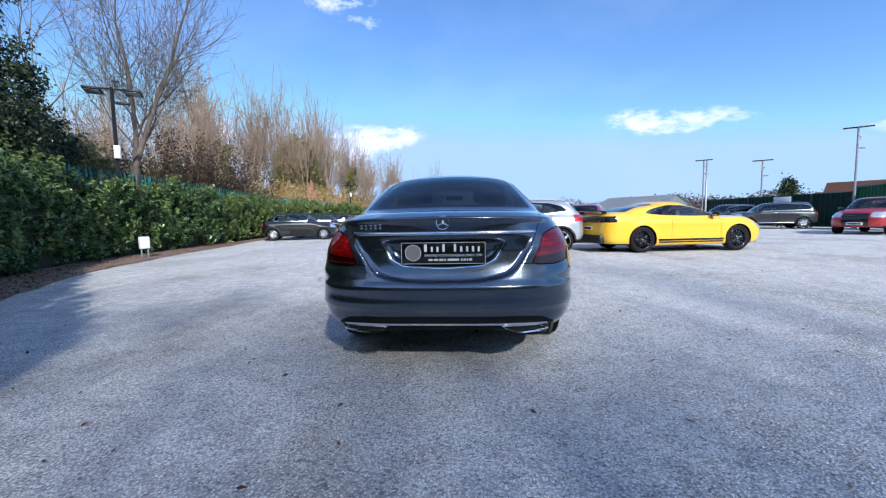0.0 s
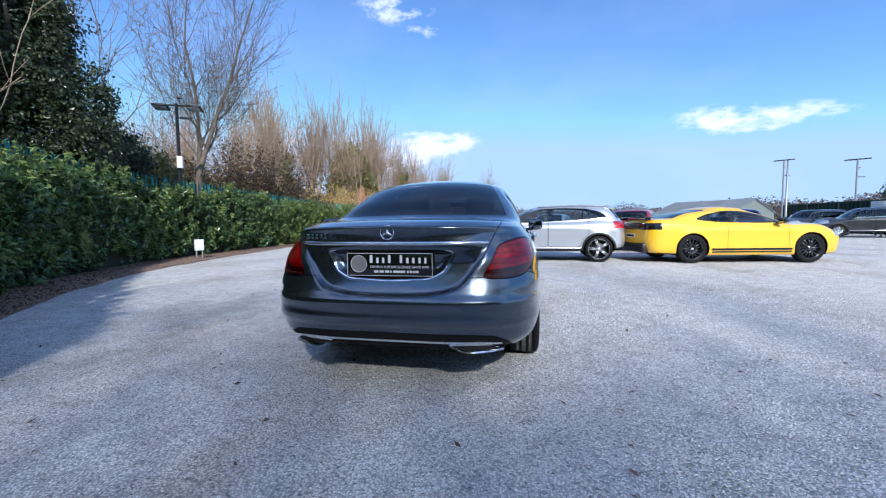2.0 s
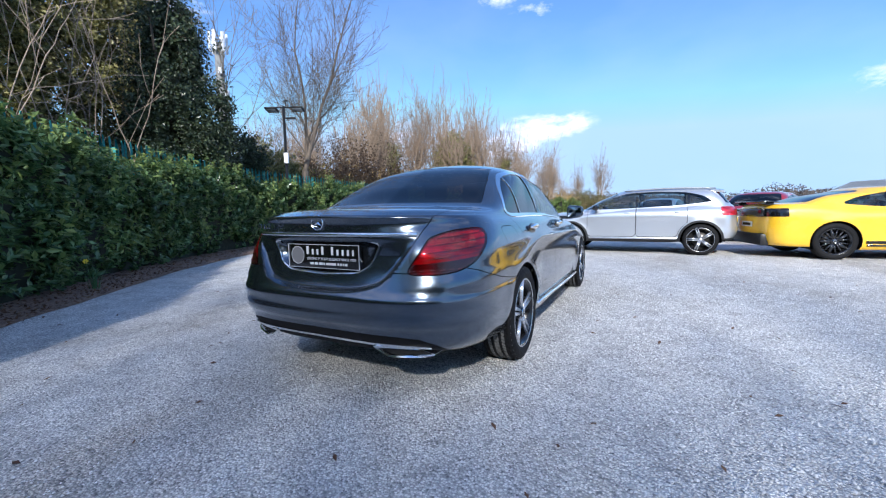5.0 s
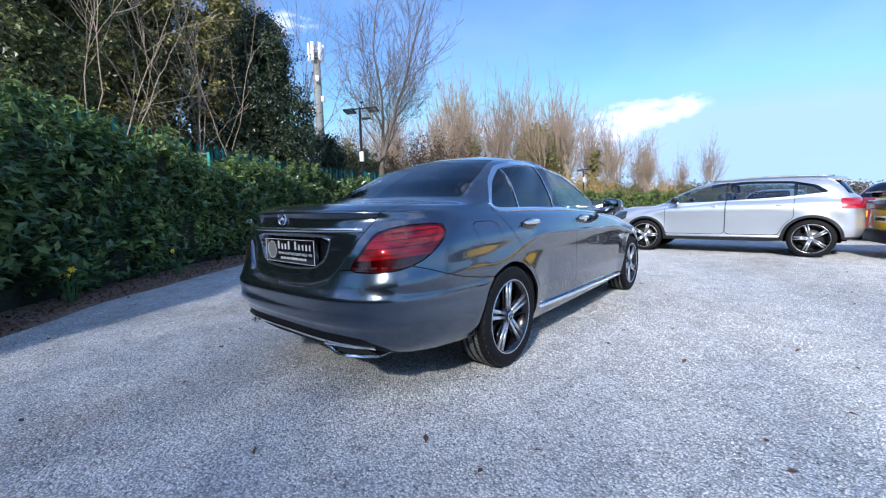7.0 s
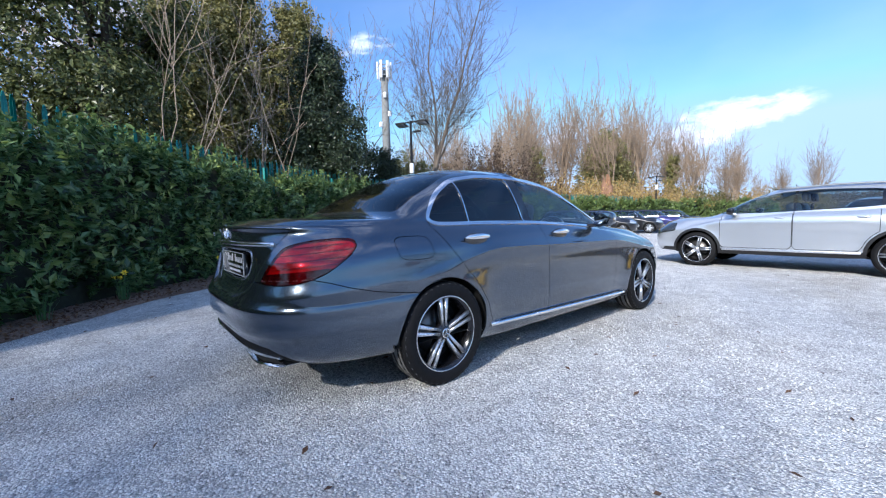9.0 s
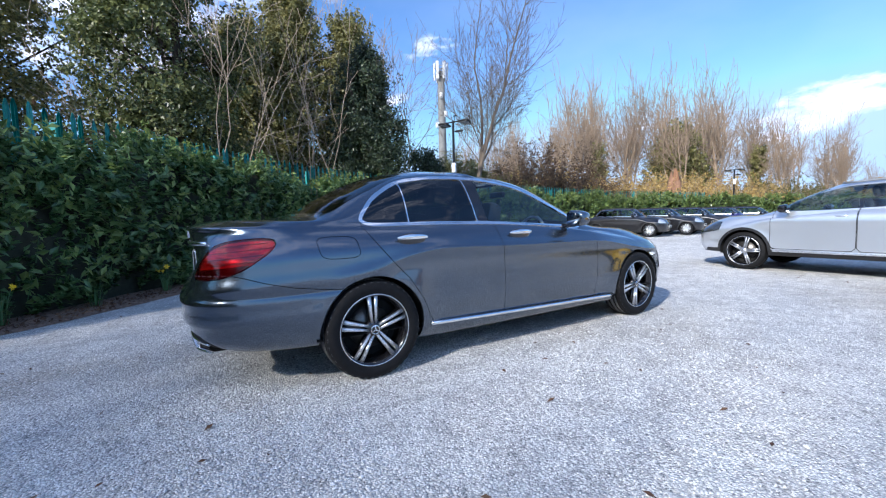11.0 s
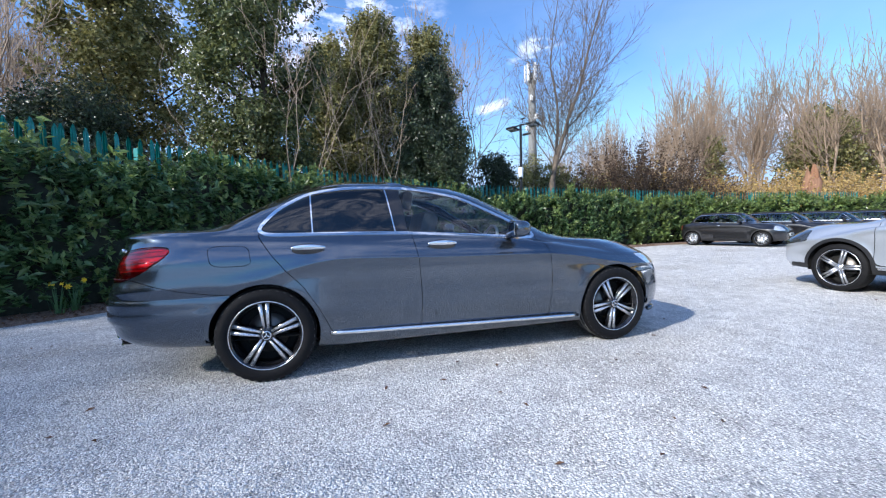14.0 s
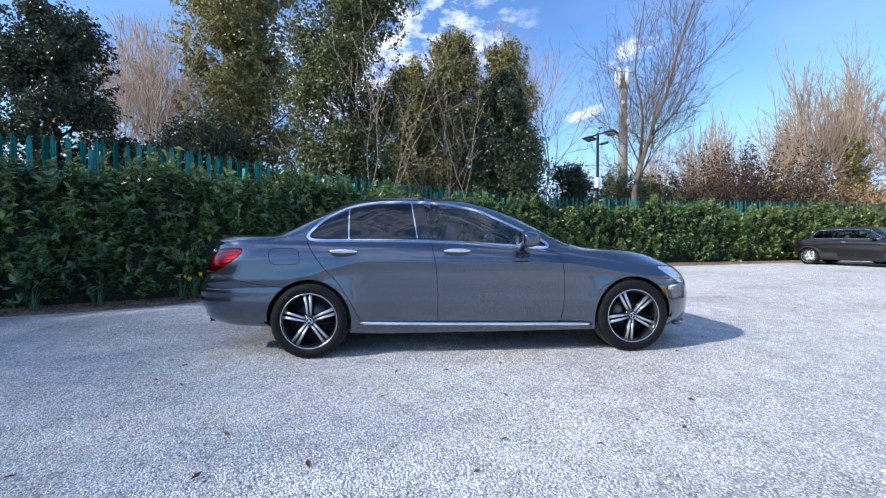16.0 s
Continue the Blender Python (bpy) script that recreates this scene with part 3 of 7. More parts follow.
def leafy_tree(name, label, seed, height, width, mat, m, low=0.1, lobes=34, per=420, leaf=0.11, twigs=True, slim=1.0, category="tree", bark_m=None):
    """An evergreen or ivy-clad tree: trunk, limbs and a ragged crown of many small leaves with gaps."""
    rng = np.random.default_rng(seed)
    tree = thing(name, label, category, m=m)
    w = Wood()
    top = Vector((rng.normal() * 0.3, rng.normal() * 0.3, height * 0.93))
    pts = [Vector((0, 0, -0.1)).lerp(top, t) + Vector((rng.normal(), rng.normal(), 0)) * 0.08 for t in np.linspace(0, 1, 7)]
    w.limb(pts, np.linspace(0.05 * width + 0.06, 0.03, 7), 8)
    data_object("trunk", w.V, w.F, bark_m or M["bark_dark"], tree, True)
    P, N = [], []
    limbs = Wood()
    bunch = 20
    for k in range(lobes):
        t = low + (1 - low) * (k + rng.uniform(0, 1)) / lobes
        ragged = 0.72 + 0.55 * rng.uniform() ** 1.5
        env = ragged * width * (0.55 + 0.45 * math.sin(math.pi * min(1, t * 0.9 + 0.12))) * (1 - 0.55 * max(0, t - 0.55) / 0.45)
        a = rng.uniform(0, 2 * math.pi)
        r = env * rng.uniform(0.15, 1.05)
        c = np.array([r * math.cos(a), r * math.sin(a), height * t])
        rad = np.array([1, 1, 1.15 * slim]) * width * rng.uniform(0.20, 0.50) * np.array([1, 1, rng.uniform(0.7, 1.3)])
        # bunches of leaves over the lobe's outside, dark hollows between them
        m2 = max(4, per // bunch)
        d = rng.normal(size=(m2, 3)) + np.array([0.5 * math.cos(a), 0.5 * math.sin(a), 0.25])
        d /= np.linalg.norm(d, axis=1)[:, None]
        q = c + d * rad * rng.uniform(0.55, 1.15, (m2, 1))
        spread = leaf * rng.uniform(1.0, 2.2, (m2, 1, 1))
        P.append((q[:, None] + rng.normal(size=(m2, bunch, 3)) * spread).reshape(-1, 3))
        N.append(np.repeat(d + np.array([0, 0, 0.5]), bunch, 0))
        if twigs:
            p0 = Vector((0, 0, max(0.3, c[2] - r * 0.8)))
            limbs.limb([p0, p0.lerp(Vector(c), 0.5) + Vector((0, 0, -0.1)), Vector(c), Vector(c + rad * rng.normal(size=3) * 0.7)], [0.05, 0.035, 0.02, 0.006], 4)
    # sprays that stand out of the crown
    for k in range(lobes * 3):
        t = low + (1 - low) * rng.uniform()
        a = rng.uniform(0, 2 * math.pi)
        r = width * (1.0 - 0.5 * max(0, t - 0.55) / 0.45) * rng.uniform(0.65, 1.0)
        q = np.array([r * math.cos(a), r * math.sin(a), height * t])
        out = np.array([math.cos(a), math.sin(a), rng.uniform(0.2, 1.6)])
        s = rng.uniform(0, 1, (30, 1)) * rng.uniform(0.2, 0.6)
        P.append(q + out * s + rng.normal(size=(30, 3)) * 0.06)
        N.append(np.tile(out, (30, 1)))
    P, N = np.concatenate(P), np.concatenate(N)
    keep = P[:, 2] > 0.02
    V, F = leaves(rng, P[keep], N[keep], leaf, 1.5)
    if twigs:
        data_object("limb", limbs.V, limbs.F, bark_m or M["bark_dark"], tree, True)["kind"] = "stuff"
    data_object("crown", V, F, mat, tree)
    return tree


def shrub(name, label, seed, height, width, mat, m, count=260, leaf=0.05, stem=None, leaves_per=14, spread=0.5):
    """A bush: many thin stems from the ground, set with small leaves or seed heads."""
    rng = np.random.default_rng(seed)
    bush = thing(name, label, "bush", m=m)
    w = Wood()
    P = []
    for k in range(count):
        a, r = rng.uniform(0, 2 * math.pi), width * 0.5 * math.sqrt(rng.uniform(0, 1))
        p = Vector((r * math.cos(a), r * math.sin(a), 0))
        d = Vector((math.cos(a) * spread * r / width * 2 + rng.normal() * 0.2, math.sin(a) * spread * r / width * 2 + rng.normal() * 0.2, 1)).normalized()
        ln = height * rng.uniform(0.55, 1.05) * (1 - 0.35 * (2 * r / width) ** 2)
        pts = [p]
        for i in range(4):
            d = (d + 0.14 * Vector(rng.normal(size=3))).normalized()
            pts.append(pts[-1] + d * ln / 4)
        w.limb(pts, np.linspace(0.014, 0.004, 5), 3)
        for j in range(leaves_per):
            t = rng.uniform(0.25, 1) * 4
            i = min(int(t), 3)
            P.append(np.array(pts[i].lerp(pts[i + 1], t - i)) + rng.normal(size=3) * 0.10)
    data_object("stem", w.V, w.F, stem or M["bark_grey"], bush, True)["kind"] = "stuff"
    P = np.array(P)
    V, F = leaves(rng, P, np.tile([0, 0, 1.0], (len(P), 1)), leaf, 2.2, 0.2, 1.5)
    data_object("crown", V, F, mat, bush)
    return bush

# ---- ground ----
# one sheet of gravel, a little uneven near by, out to the horizon
def ground_sheet():
    k = np.concatenate([np.linspace(-600, -40, 8), np.linspace(-36, 44, 81), np.linspace(50, 600, 9)])
    X, Y = np.meshgrid(k, k + 0.0, indexing="ij")
    Z = np.zeros_like(X)
    for i in range(X.shape[0]):
        for j in range(X.shape[1]):
            if abs(X[i, j]) < 45 and abs(Y[i, j]) < 50:
                Z[i, j] = 0.02 * noise.noise((X[i, j] * 0.35, Y[i, j] * 0.35, 0.0)) - 0.004
    far = np.clip((np.hypot(X, Y) - 14) / 30, 0, 1)
    Z = np.where(np.hypot(X, Y) < 6, np.minimum(Z, 0), Z) - 0.0 * far
    n, m2 = X.shape
    V = np.stack([X, Y, Z], -1).reshape(-1, 3)
    idx = np.arange(n * m2).reshape(n, m2)
    F = np.stack([idx[:-1, :-1], idx[1:, :-1], idx[1:, 1:], idx[:-1, 1:]], -1).reshape(-1, 4)
    return data_object("ground", V, F, M["gravel"], None, True)


ground = tagged(ground_sheet(), "pale grey limestone gravel covering the car park", "ground", kind="structure")


def gravel_stones():
    """Loose stones lying on the sheet where one walks round the car."""
    rng = np.random.default_rng(5)
    n = 72000
    # thick where one walks round the car's tail and right side, thinning out all round
    x, y = rng.normal(1.9, 2.1, n), rng.normal(-2.2, 2.4, n)
    hidden = ((np.abs(x) < 0.7) & (y > -2.1) & (y < 2.0)) | (x < -3.6)
    x, y = x[~hidden], y[~hidden]
    n = len(x)
    s = rng.uniform(0.003, 0.0078, n) * np.where(rng.uniform(0, 1, n) < 0.04, 1.5, 1)
    oct_v = np.array([(1, 0, 0), (0, 1, 0), (-1, 0, 0), (0, -1, 0), (0, 0, 0.8), (0, 0, -0.5)], float)
    V = oct_v[None] * rng.uniform(0.6, 1.3, (n, 6, 1))
    a = rng.uniform(0, 2 * math.pi, n)
    c, si = np.cos(a), np.sin(a)
    R = np.stack([np.stack([c, -si, 0 * c], -1), np.stack([si, c, 0 * c], -1), np.stack([0 * c, 0 * c, 1 + 0 * c], -1)], 1)
    V = np.einsum("nij,nkj->nki", R, V) * s[:, None, None]
    V += np.stack([x, y, s * 0.25], -1)[:, None]
    F = np.array([(0, 1, 4), (1, 2, 4), (2, 3, 4), (3, 0, 4)])
    F = (6 * np.arange(n)[:, None, None] + F[None]).reshape(-1, 3)
    ob = data_object("gravel_stones", V.reshape(-1, 3), F, M["stone"])
    return tagged(ob, "loose pale limestone chippings on the car park", "gravel", kind="stuff")


gravel_stones()

# ---- hedge, bed and fence along one curved line ----
LINE_X = (14.15, 6.16, 1.76, -0.76, -1.55, -2.47, -4.09, -5.41, -6.62, -7.93, -8.74, -9.41, -9.94, -10.24, -10.64, -11.29, -11.78, -11.29, -9.30, -5.23)
LINE_Y = (-13.00, -11.00, -9.64, -7.87, -6.22, -4.45, -3.13, -1.86, -0.61, 1.29, 2.67, 4.29, 6.32, 8.49, 11.09, 15.28, 20.00, 26.91, 37.83, 47.76)


def along(n):
    """Points, unit ways and outward sides along the hedge line."""
    s = np.r_[0, np.cumsum(np.hypot(np.diff(LINE_X), np.diff(LINE_Y)))]
    u = np.linspace(0, s[-1], n)
    P = np.stack([curve(s, LINE_X, u), curve(s, LINE_Y, u)], -1)
    D = np.gradient(P, axis=0)
    D /= np.linalg.norm(D, axis=1)[:, None]
    return u, P, D, np.stack([D[:, 1], -D[:, 0]], -1)   # the side turned to the car park


HEDGE_TOP, HEDGE_DEEP = 2.12, 0.50


def hedge_height(u):
    return HEDGE_TOP + 0.12 * np.sin(u * 0.9) + 0.12 * np.sin(u * 2.3 + 1) + 0.08 * np.sin(u * 5.1 + 2)


def build_hedge():
    u, P, D, S = along(240)
    hedge = thing("laurel_hedge", "tall clipped laurel hedge with glossy dark green leaves", "hedge")
    # dark inner mass: its near-black colour stands for the shade inside the hedge
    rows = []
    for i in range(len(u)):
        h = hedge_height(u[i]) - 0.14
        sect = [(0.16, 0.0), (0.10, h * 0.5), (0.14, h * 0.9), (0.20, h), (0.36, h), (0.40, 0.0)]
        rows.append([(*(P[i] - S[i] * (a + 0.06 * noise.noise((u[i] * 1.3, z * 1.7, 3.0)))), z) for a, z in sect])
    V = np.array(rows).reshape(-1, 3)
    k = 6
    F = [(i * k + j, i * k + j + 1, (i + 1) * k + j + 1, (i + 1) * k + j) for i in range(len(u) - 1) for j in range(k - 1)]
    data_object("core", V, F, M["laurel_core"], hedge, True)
    rng = np.random.default_rng(11)
    L = u[-1]
    # sprigs of upright leaves: thick where the car stands near, larger and sparser far off
    for lo, hi, count, size in ((0.0, 13.0, 330, 0.075), (13.0, 39.0, 4100, 0.056), (39.0, 50.0, 1200, 0.064), (50.0, L, 1500, 0.085)):
        uu = rng.uniform(lo, hi, count)
        face = rng.uniform(0, 1, count)
        Pn = np.stack([np.interp(uu, u, P[:, 0]), np.interp(uu, u, P[:, 1])], -1)
        Sn = np.stack([np.interp(uu, u, S[:, 0]), np.interp(uu, u, S[:, 1])], -1)
        h = hedge_height(uu)
        lump = np.array([noise.noise((a * 1.1, b * 2.2, 0.0)) + 0.7 * noise.noise((a * 3.0, b * 6.0, 5.0)) for a, b in zip(uu, face)])
        front = face < 0.76
        z = np.where(front, (h - 0.22) * (face / 0.76) ** 0.95, h - 0.25 + 0.12 * lump + 0.10 * rng.uniform(0, 1, count) ** 2)
        depth = np.where(front, rng.uniform(0.02, 0.14, count) - 0.30 * lump + 0.08 * np.clip((0.35 - z) / 0.35, 0, 1), rng.uniform(0.0, HEDGE_DEEP - 0.1, count))
        depth = np.where(front, np.clip(depth, -0.16, 0.22), depth)
        base = np.concatenate([Pn - Sn * depth[:, None], z[:, None]], 1)
        way = np.concatenate([Sn * np.where(front, 0.55, 0.1)[:, None], np.where(front, 0.75, 1.0)[:, None]], 1) + 0.28 * rng.normal(size=(count, 3))
        way /= np.linalg.norm(way, axis=1)[:, None]
        per = 14
        t = np.tile(np.linspace(0.05, 1.0, per), (count, 1))
        length = rng.uniform(0.16, 0.36, count) * (size / 0.056)
        spin = rng.normal(size=(count, per, 3))
        spin -= way[:, None] * (spin * way[:, None]).sum(-1, keepdims=True)
        spin /= np.linalg.norm(spin, axis=-1, keepdims=True)
        ax = way[:, None] * 0.55 + spin * 0.8
        pos = base[:, None] + way[:, None] * (t * length[:, None])[..., None] + ax * size * 0.8
        N = way[:, None] * 0.8 - spin * 0.45 + np.array([0, 0, 0.2])
        pos, N, ax = pos.reshape(-1, 3), N.reshape(-1, 3), ax.reshape(-1, 3)
        keep = pos[:, 2] > 0.05
        V, F = leaves(rng, pos[keep], N[keep], size, 2.3, 0.18, 0.25, ax[keep])
        # far stretches take the paler leaf, sunlight put into their colour
        ob = data_object("leaves", V, F, M["laurel" if lo < 38 else "laurel_new_lit"], hedge)
        ob["kind"] = "stuff"
    # upright shoots that have grown past the clipping
    w, LP, LN = Wood(), [], []
    for q in range(1500):
        a = rng.uniform(13.0, 48.0) if q % 5 else rng.uniform(48.0, 62.0)
        p2 = np.array([np.interp(a, u, P[:, 0]), np.interp(a, u, P[:, 1])])
        s2 = np.array([np.interp(a, u, S[:, 0]), np.interp(a, u, S[:, 1])])
        h = float(hedge_height(a))
        ln = rng.uniform(0.15, 0.5)
        z0 = rng.uniform(0.2, h - 0.3) if rng.uniform() < 0.62 else h - 0.1
        b = p2 - s2 * (rng.uniform(-0.16, 0.05) if z0 < h - 0.2 else rng.uniform(0.0, 0.6))
        p0 = Vector((*b, z0))
        lean = s2 * rng.uniform(0.0, 0.4)
        p1 = p0 + Vector((lean[0] * ln + rng.normal() * 0.04, lean[1] * ln + rng.normal() * 0.04, ln))
        w.limb([p0, p0.lerp(p1, 0.5), p1], [0.006, 0.005, 0.003], 3)
        for j in range(13):
            t = rng.uniform(0.05, 1)
            LP.append(np.array(p0.lerp(p1, t)) + rng.normal(size=3) * 0.035)
            LN.append((*(s2 * 0.5), 0.8))
    data_object("shoot", w.V, w.F, M["blade"], hedge, True)["kind"] = "stuff"
    V, F = leaves(rng, np.array(LP), np.array(LN), 0.060, 2.2, 0.25, 0.6)
    ob = data_object("shoot_leaves", V, F, M["laurel_new_lit"], hedge)
    ob["kind"] = "stuff"
    return hedge


build_hedge()


def build_bed():
    """A strip of bark mulch between gravel and hedge, its edge uneven."""
    u, P, D, S = along(300)
    wide = np.interp(u, (0, 19.7, 21.8, 23.7, 25.4, 27.7, 31, 33.2, 38, 42, u[-1]), (0.5, 0.4, 0.45, 0.65, 0.75, 0.85, 1.12, 1.12, 0.85, 0.55, 0.3))
    V = []
    for i in range(len(u)):
        e = wide[i] + 0.10 * noise.noise((u[i] * 1.1, 0, 7.0)) + 0.05 * noise.noise((u[i] * 4.0, 0, 2.0))
        for k, (d, z) in enumerate(((-0.6, 0.06), (0.0, 0.06), (e * 0.6, 0.045), (e * 0.92, 0.028), (e, 0.002))):
            z2 = z + 0.02 * noise.noise((u[i] * 5, d * 9, 1.0)) * (k < 4)
            V.append((*(P[i] + S[i] * d), z2))
    F = [(i * 5 + j, i * 5 + j + 1, i * 5 + 6 + j, i * 5 + 5 + j) for i in range(len(u) - 1) for j in range(4)]
    ob = data_object("planting_bed", V, F, M["mulch"], None, True)
    tagged(ob, "strip of dark brown bark mulch at the hedge's foot", "bed", kind="structure")
    rng = np.random.default_rng(17)
    n = 9000
    uu = rng.uniform(13, 40, n)
    Pn = np.stack([np.interp(uu, u, P[:, 0]), np.interp(uu, u, P[:, 1])], -1)
    Sn = np.stack([np.interp(uu, u, S[:, 0]), np.interp(uu, u, S[:, 1])], -1)
    d = np.interp(uu, u, wide) * rng.uniform(-0.1, 1.0, n) ** 1.0 + rng.normal(size=n) * 0.05
    pos = np.concatenate([Pn + Sn * d[:, None], rng.uniform(0.03, 0.075, n)[:, None] * np.clip(1.3 - d, 0.3, 1)[:, None]], 1)
    V, F = leaves(rng, pos, np.tile([0, 0, 1.0], (n, 1)), 0.022, 2.2, 0.15, 0.5)
    tagged(data_object("bark_chips", V, F, M["russet"]), "scattered bark chips and dry leaves on the bed", "mulch", kind="stuff")


build_bed()


def build_fence():
    """Green steel palisade behind the hedge: posts, rails and pointed pales."""
    u, P, D, S = along(900)
    fence = thing("palisade_fence", "green steel palisade fence with pointed pales behind the hedge", "fence")
    top = 2.64
    bm = bmesh.new()
    prof = [(-0.037, 0.0), (-0.018, 0.012), (0.0, 0.0), (0.018, 0.012), (0.037, 0.0)]
    rows = []
    for z, k in ((0.05, 1.0), (top - 0.09, 1.0), (top, 0.25)):
        rows.append([bm.verts.new((a * k, b + 0.0, z)) for a, b in prof])
    for r in range(2):
        for i in range(4):
            bm.faces.new((rows[r][i], rows[r][i + 1], rows[r + 1][i + 1], rows[r + 1][i]))
    bmesh.ops.solidify(bm, geom=bm.faces[:], thickness=0.004)
    pale = bpy.data.meshes.new("pale")
    bm.to_mesh(pale)
    bm.free()
    pale.materials.append(M["fence_green"])
    off = HEDGE_DEEP + 0.12
    gap = 0.150
    s0 = 13.0
    for k in range(290):
        a = s0 + gap * k
        if a > u[-1] - 1:
            break
        i = int(np.searchsorted(u, a))
        p = P[i] - S[i] * off
        ob = new("pale", pale)
        ob.parent = fence
        ob.matrix_basis = Matrix.Translation((p[0], p[1], 0.02 * math.sin(k * 1.7))) @ Matrix.Rotation(math.atan2(D[i][1], D[i][0]), 4, "Z")
    bmp = bmesh.new()
    box(bmp, (0, 0, 1.24), (0.06, 0.11, 2.48), bevel=0.008)
    postm = bpy.data.meshes.new("post")
    bmp.to_mesh(postm)
    bmp.free()
    postm.materials.append(M["fence_green"])
    for k in range(18):
        i = int(np.searchsorted(u, s0 + 2.75 * k))
        if i >= len(u):
            break
        p = P[i] - S[i] * (off + 0.09)
        ob = new("post", postm)
        ob.parent = fence
        ob.matrix_basis = Matrix.Translation((p[0], p[1], 0)) @ Matrix.Rotation(math.atan2(D[i][1], D[i][0]), 4, "Z")
    sel = [i for i in range(0, len(u), 12) if u[i] > s0 - 0.1 and u[i] < s0 + gap * 290]
    for z in (0.40, 2.10):
        bm = bmesh.new()
        tube(bm, [(*(P[i] - S[i] * (off + 0.03)), z) for i in sel], 0.03, 4)
        part("rail", bm, M["fence_green"], fence)


build_fence()

# ---- trees and bushes behind the fence ----
leafy_tree("holly_tree", "dense dark evergreen tree behind the green fence", 3, 6.9, 1.45, M["ivy_dark"], pose(-10.9, 3.0, 0), 0.03, 70, 1000, 0.060)
leafy_tree("ivy_tree", "ivy-covered tree with sunlit olive green leaves", 4, 11.4, 1.9, M["ivy_olive"], pose(-16.9, 1.5, 0), 0.03, 90, 640, 0.095)
leafy_tree("ivy_tree", "ivy-covered tree with olive green leaves behind the holly", 5, 11.0, 1.5, M["ivy_olive"], pose(-16.4, 4.3, 0), 0.05, 70, 600, 0.095)
leafy_tree("ivy_tree", "shorter ivy-covered tree with olive leaves", 11, 9.4, 1.5, M["ivy_olive"], pose(-15.6, -0.7, 0), 0.05, 60, 560, 0.095)
leafy_tree("ivy_tree", "tall tree with its trunk and limbs thickly clad in dark ivy", 6, 15.0, 1.95, M["ivy"], pose(-10.3, -3.1, 0), 0.02, 120, 700, 0.078)
leafy_tree("ivy_tree", "tall ivy-clad tree with gaps in its crown", 7, 18.5, 2.6, M["ivy_olive"], pose(-15.5, -8.9, 0), 0.16, 100, 640, 0.105)
leafy_tree("holly_tree", "broad dark evergreen tree behind the fence", 8, 7.6, 1.7, M["ivy_dark"], pose(-8.3, -11.3, 0), 0.06, 52, 900, 0.075)
leafy_tree("holly_bush", "low dark evergreen bush showing over the fence", 9, 4.4, 1.9, M["ivy_dark"], pose(-9.0, -7.3, 0), 0.25, 30, 800, 0.060, category="bush")
leafy_tree("holly_bush", "rounded dark bush over the fence", 10, 4.0, 1.1, M["ivy_dark"], pose(-12.4, 6.2, 0), 0.2, 22, 560, 0.065, category="bush")
leafy_tree("holly_bush", "rounded dull green bush behind the fence", 12, 4.6, 2.0, M["ivy_olive"], pose(-17.5, 11.5, 0), 0.2, 24, 560, 0.075, category="bush")
forked_tree("bare_tree", "tall leafless tree with fine spreading grey twigs", 33, 3.1, 0.15, M["bark_grey"], pose(-11.8, 8.8, 0), gens=9, up=0.12, three=0.15, lead=0.22, minor=0.60, sides=3, angle=(26, 48), ratio=(0.84, 0.94), wander=0.085, thin=0.006)
forked_tree("bare_tree", "leafless sapling with thin brown twigs by the evergreen", 22, 2.2, 0.045, M["bark_mid"], pose(-11.9, 4.8, 0), gens=6, thin=0.005)
forked_tree("bare_tree", "leafless sapling with pale brown stems before the ivy", 23, 2.6, 0.020, M["bark_pale"], pose(-10.6, 1.0, 0), stems=6, lean=0.26, gens=4, up=0.06, lead=0.4, minor=0.6, angle=(18, 40), ratio=(0.75, 0.9), thin=0.006)
forked_tree("bare_tree", "slender leafless sapling before dark ivy", 26, 2.6, 0.018, M["bark_pale"], pose(-8.9, -2.4, 0), stems=4, lean=0.24, gens=5, up=0.06, lead=0.4, minor=0.6, angle=(18, 40), ratio=(0.75, 0.9), thin=0.006)
for k, (x, y, ln, lab) in enumerate(((-15.0, -15.5, 2.6, "leafless tree with thin pale branches"), (-19.0, -12.0, 2.8, "pale leafless tree beyond the fence"), (-14.0, -11.6, 2.6, "pale leafless tree seen between the ivy trees"),
                                     (-24.0, 1.5, 3.4, "pale leafless tree far behind the ivy"), (-23.0, 6.0, 3.3, "pale leafless tree beyond the ivy trees"), (-21.5, -5.0, 3.0, "pale leafless tree between dark ivy and olive ivy"))):
    forked_tree("bare_tree", lab, 24 + 7 * k, ln, 0.08, M["bark_pale"], pose(x, y, 0), stems=3, lean=0.12, gens=7, up=0.10, angle=(12, 32), thin=0.010)
shrub("hawthorn_bush", "rounded leafless brown thorn bush", 31, 7.0, 4.9, M["thorn"], pose(-17.0, 17.8, 0), 620, 0.070, leaves_per=80, spread=0.75)
shrub("scrub_bush", "reddish brown dry scrub behind the fence", 32, 3.6, 3.0, M["russet"], pose(-10.6, -3.0, 0), 220, 0.07, leaves_per=30)
shrub("scrub_bush", "brown scrub in the gap between the ivy trees", 131, 5.0, 3.6, M["scrub_green"], pose(-13.4, -0.8, 0), 240, 0.08, M["bark_pale"], 26)
shrub("scrub_bush", "tall dry scrub behind the dark bush", 132, 5.0, 3.4, M["russet"], pose(-13.4, -5.2, 0), 240, 0.08, M["bark_pale"], 26)
shrub("scrub_bush", "pale dry scrub under the bare trees", 133, 4.8, 4.0, M["scrub"], pose(-13.5, -11.0, 0), 240, 0.08, M["bark_pale"], 22)
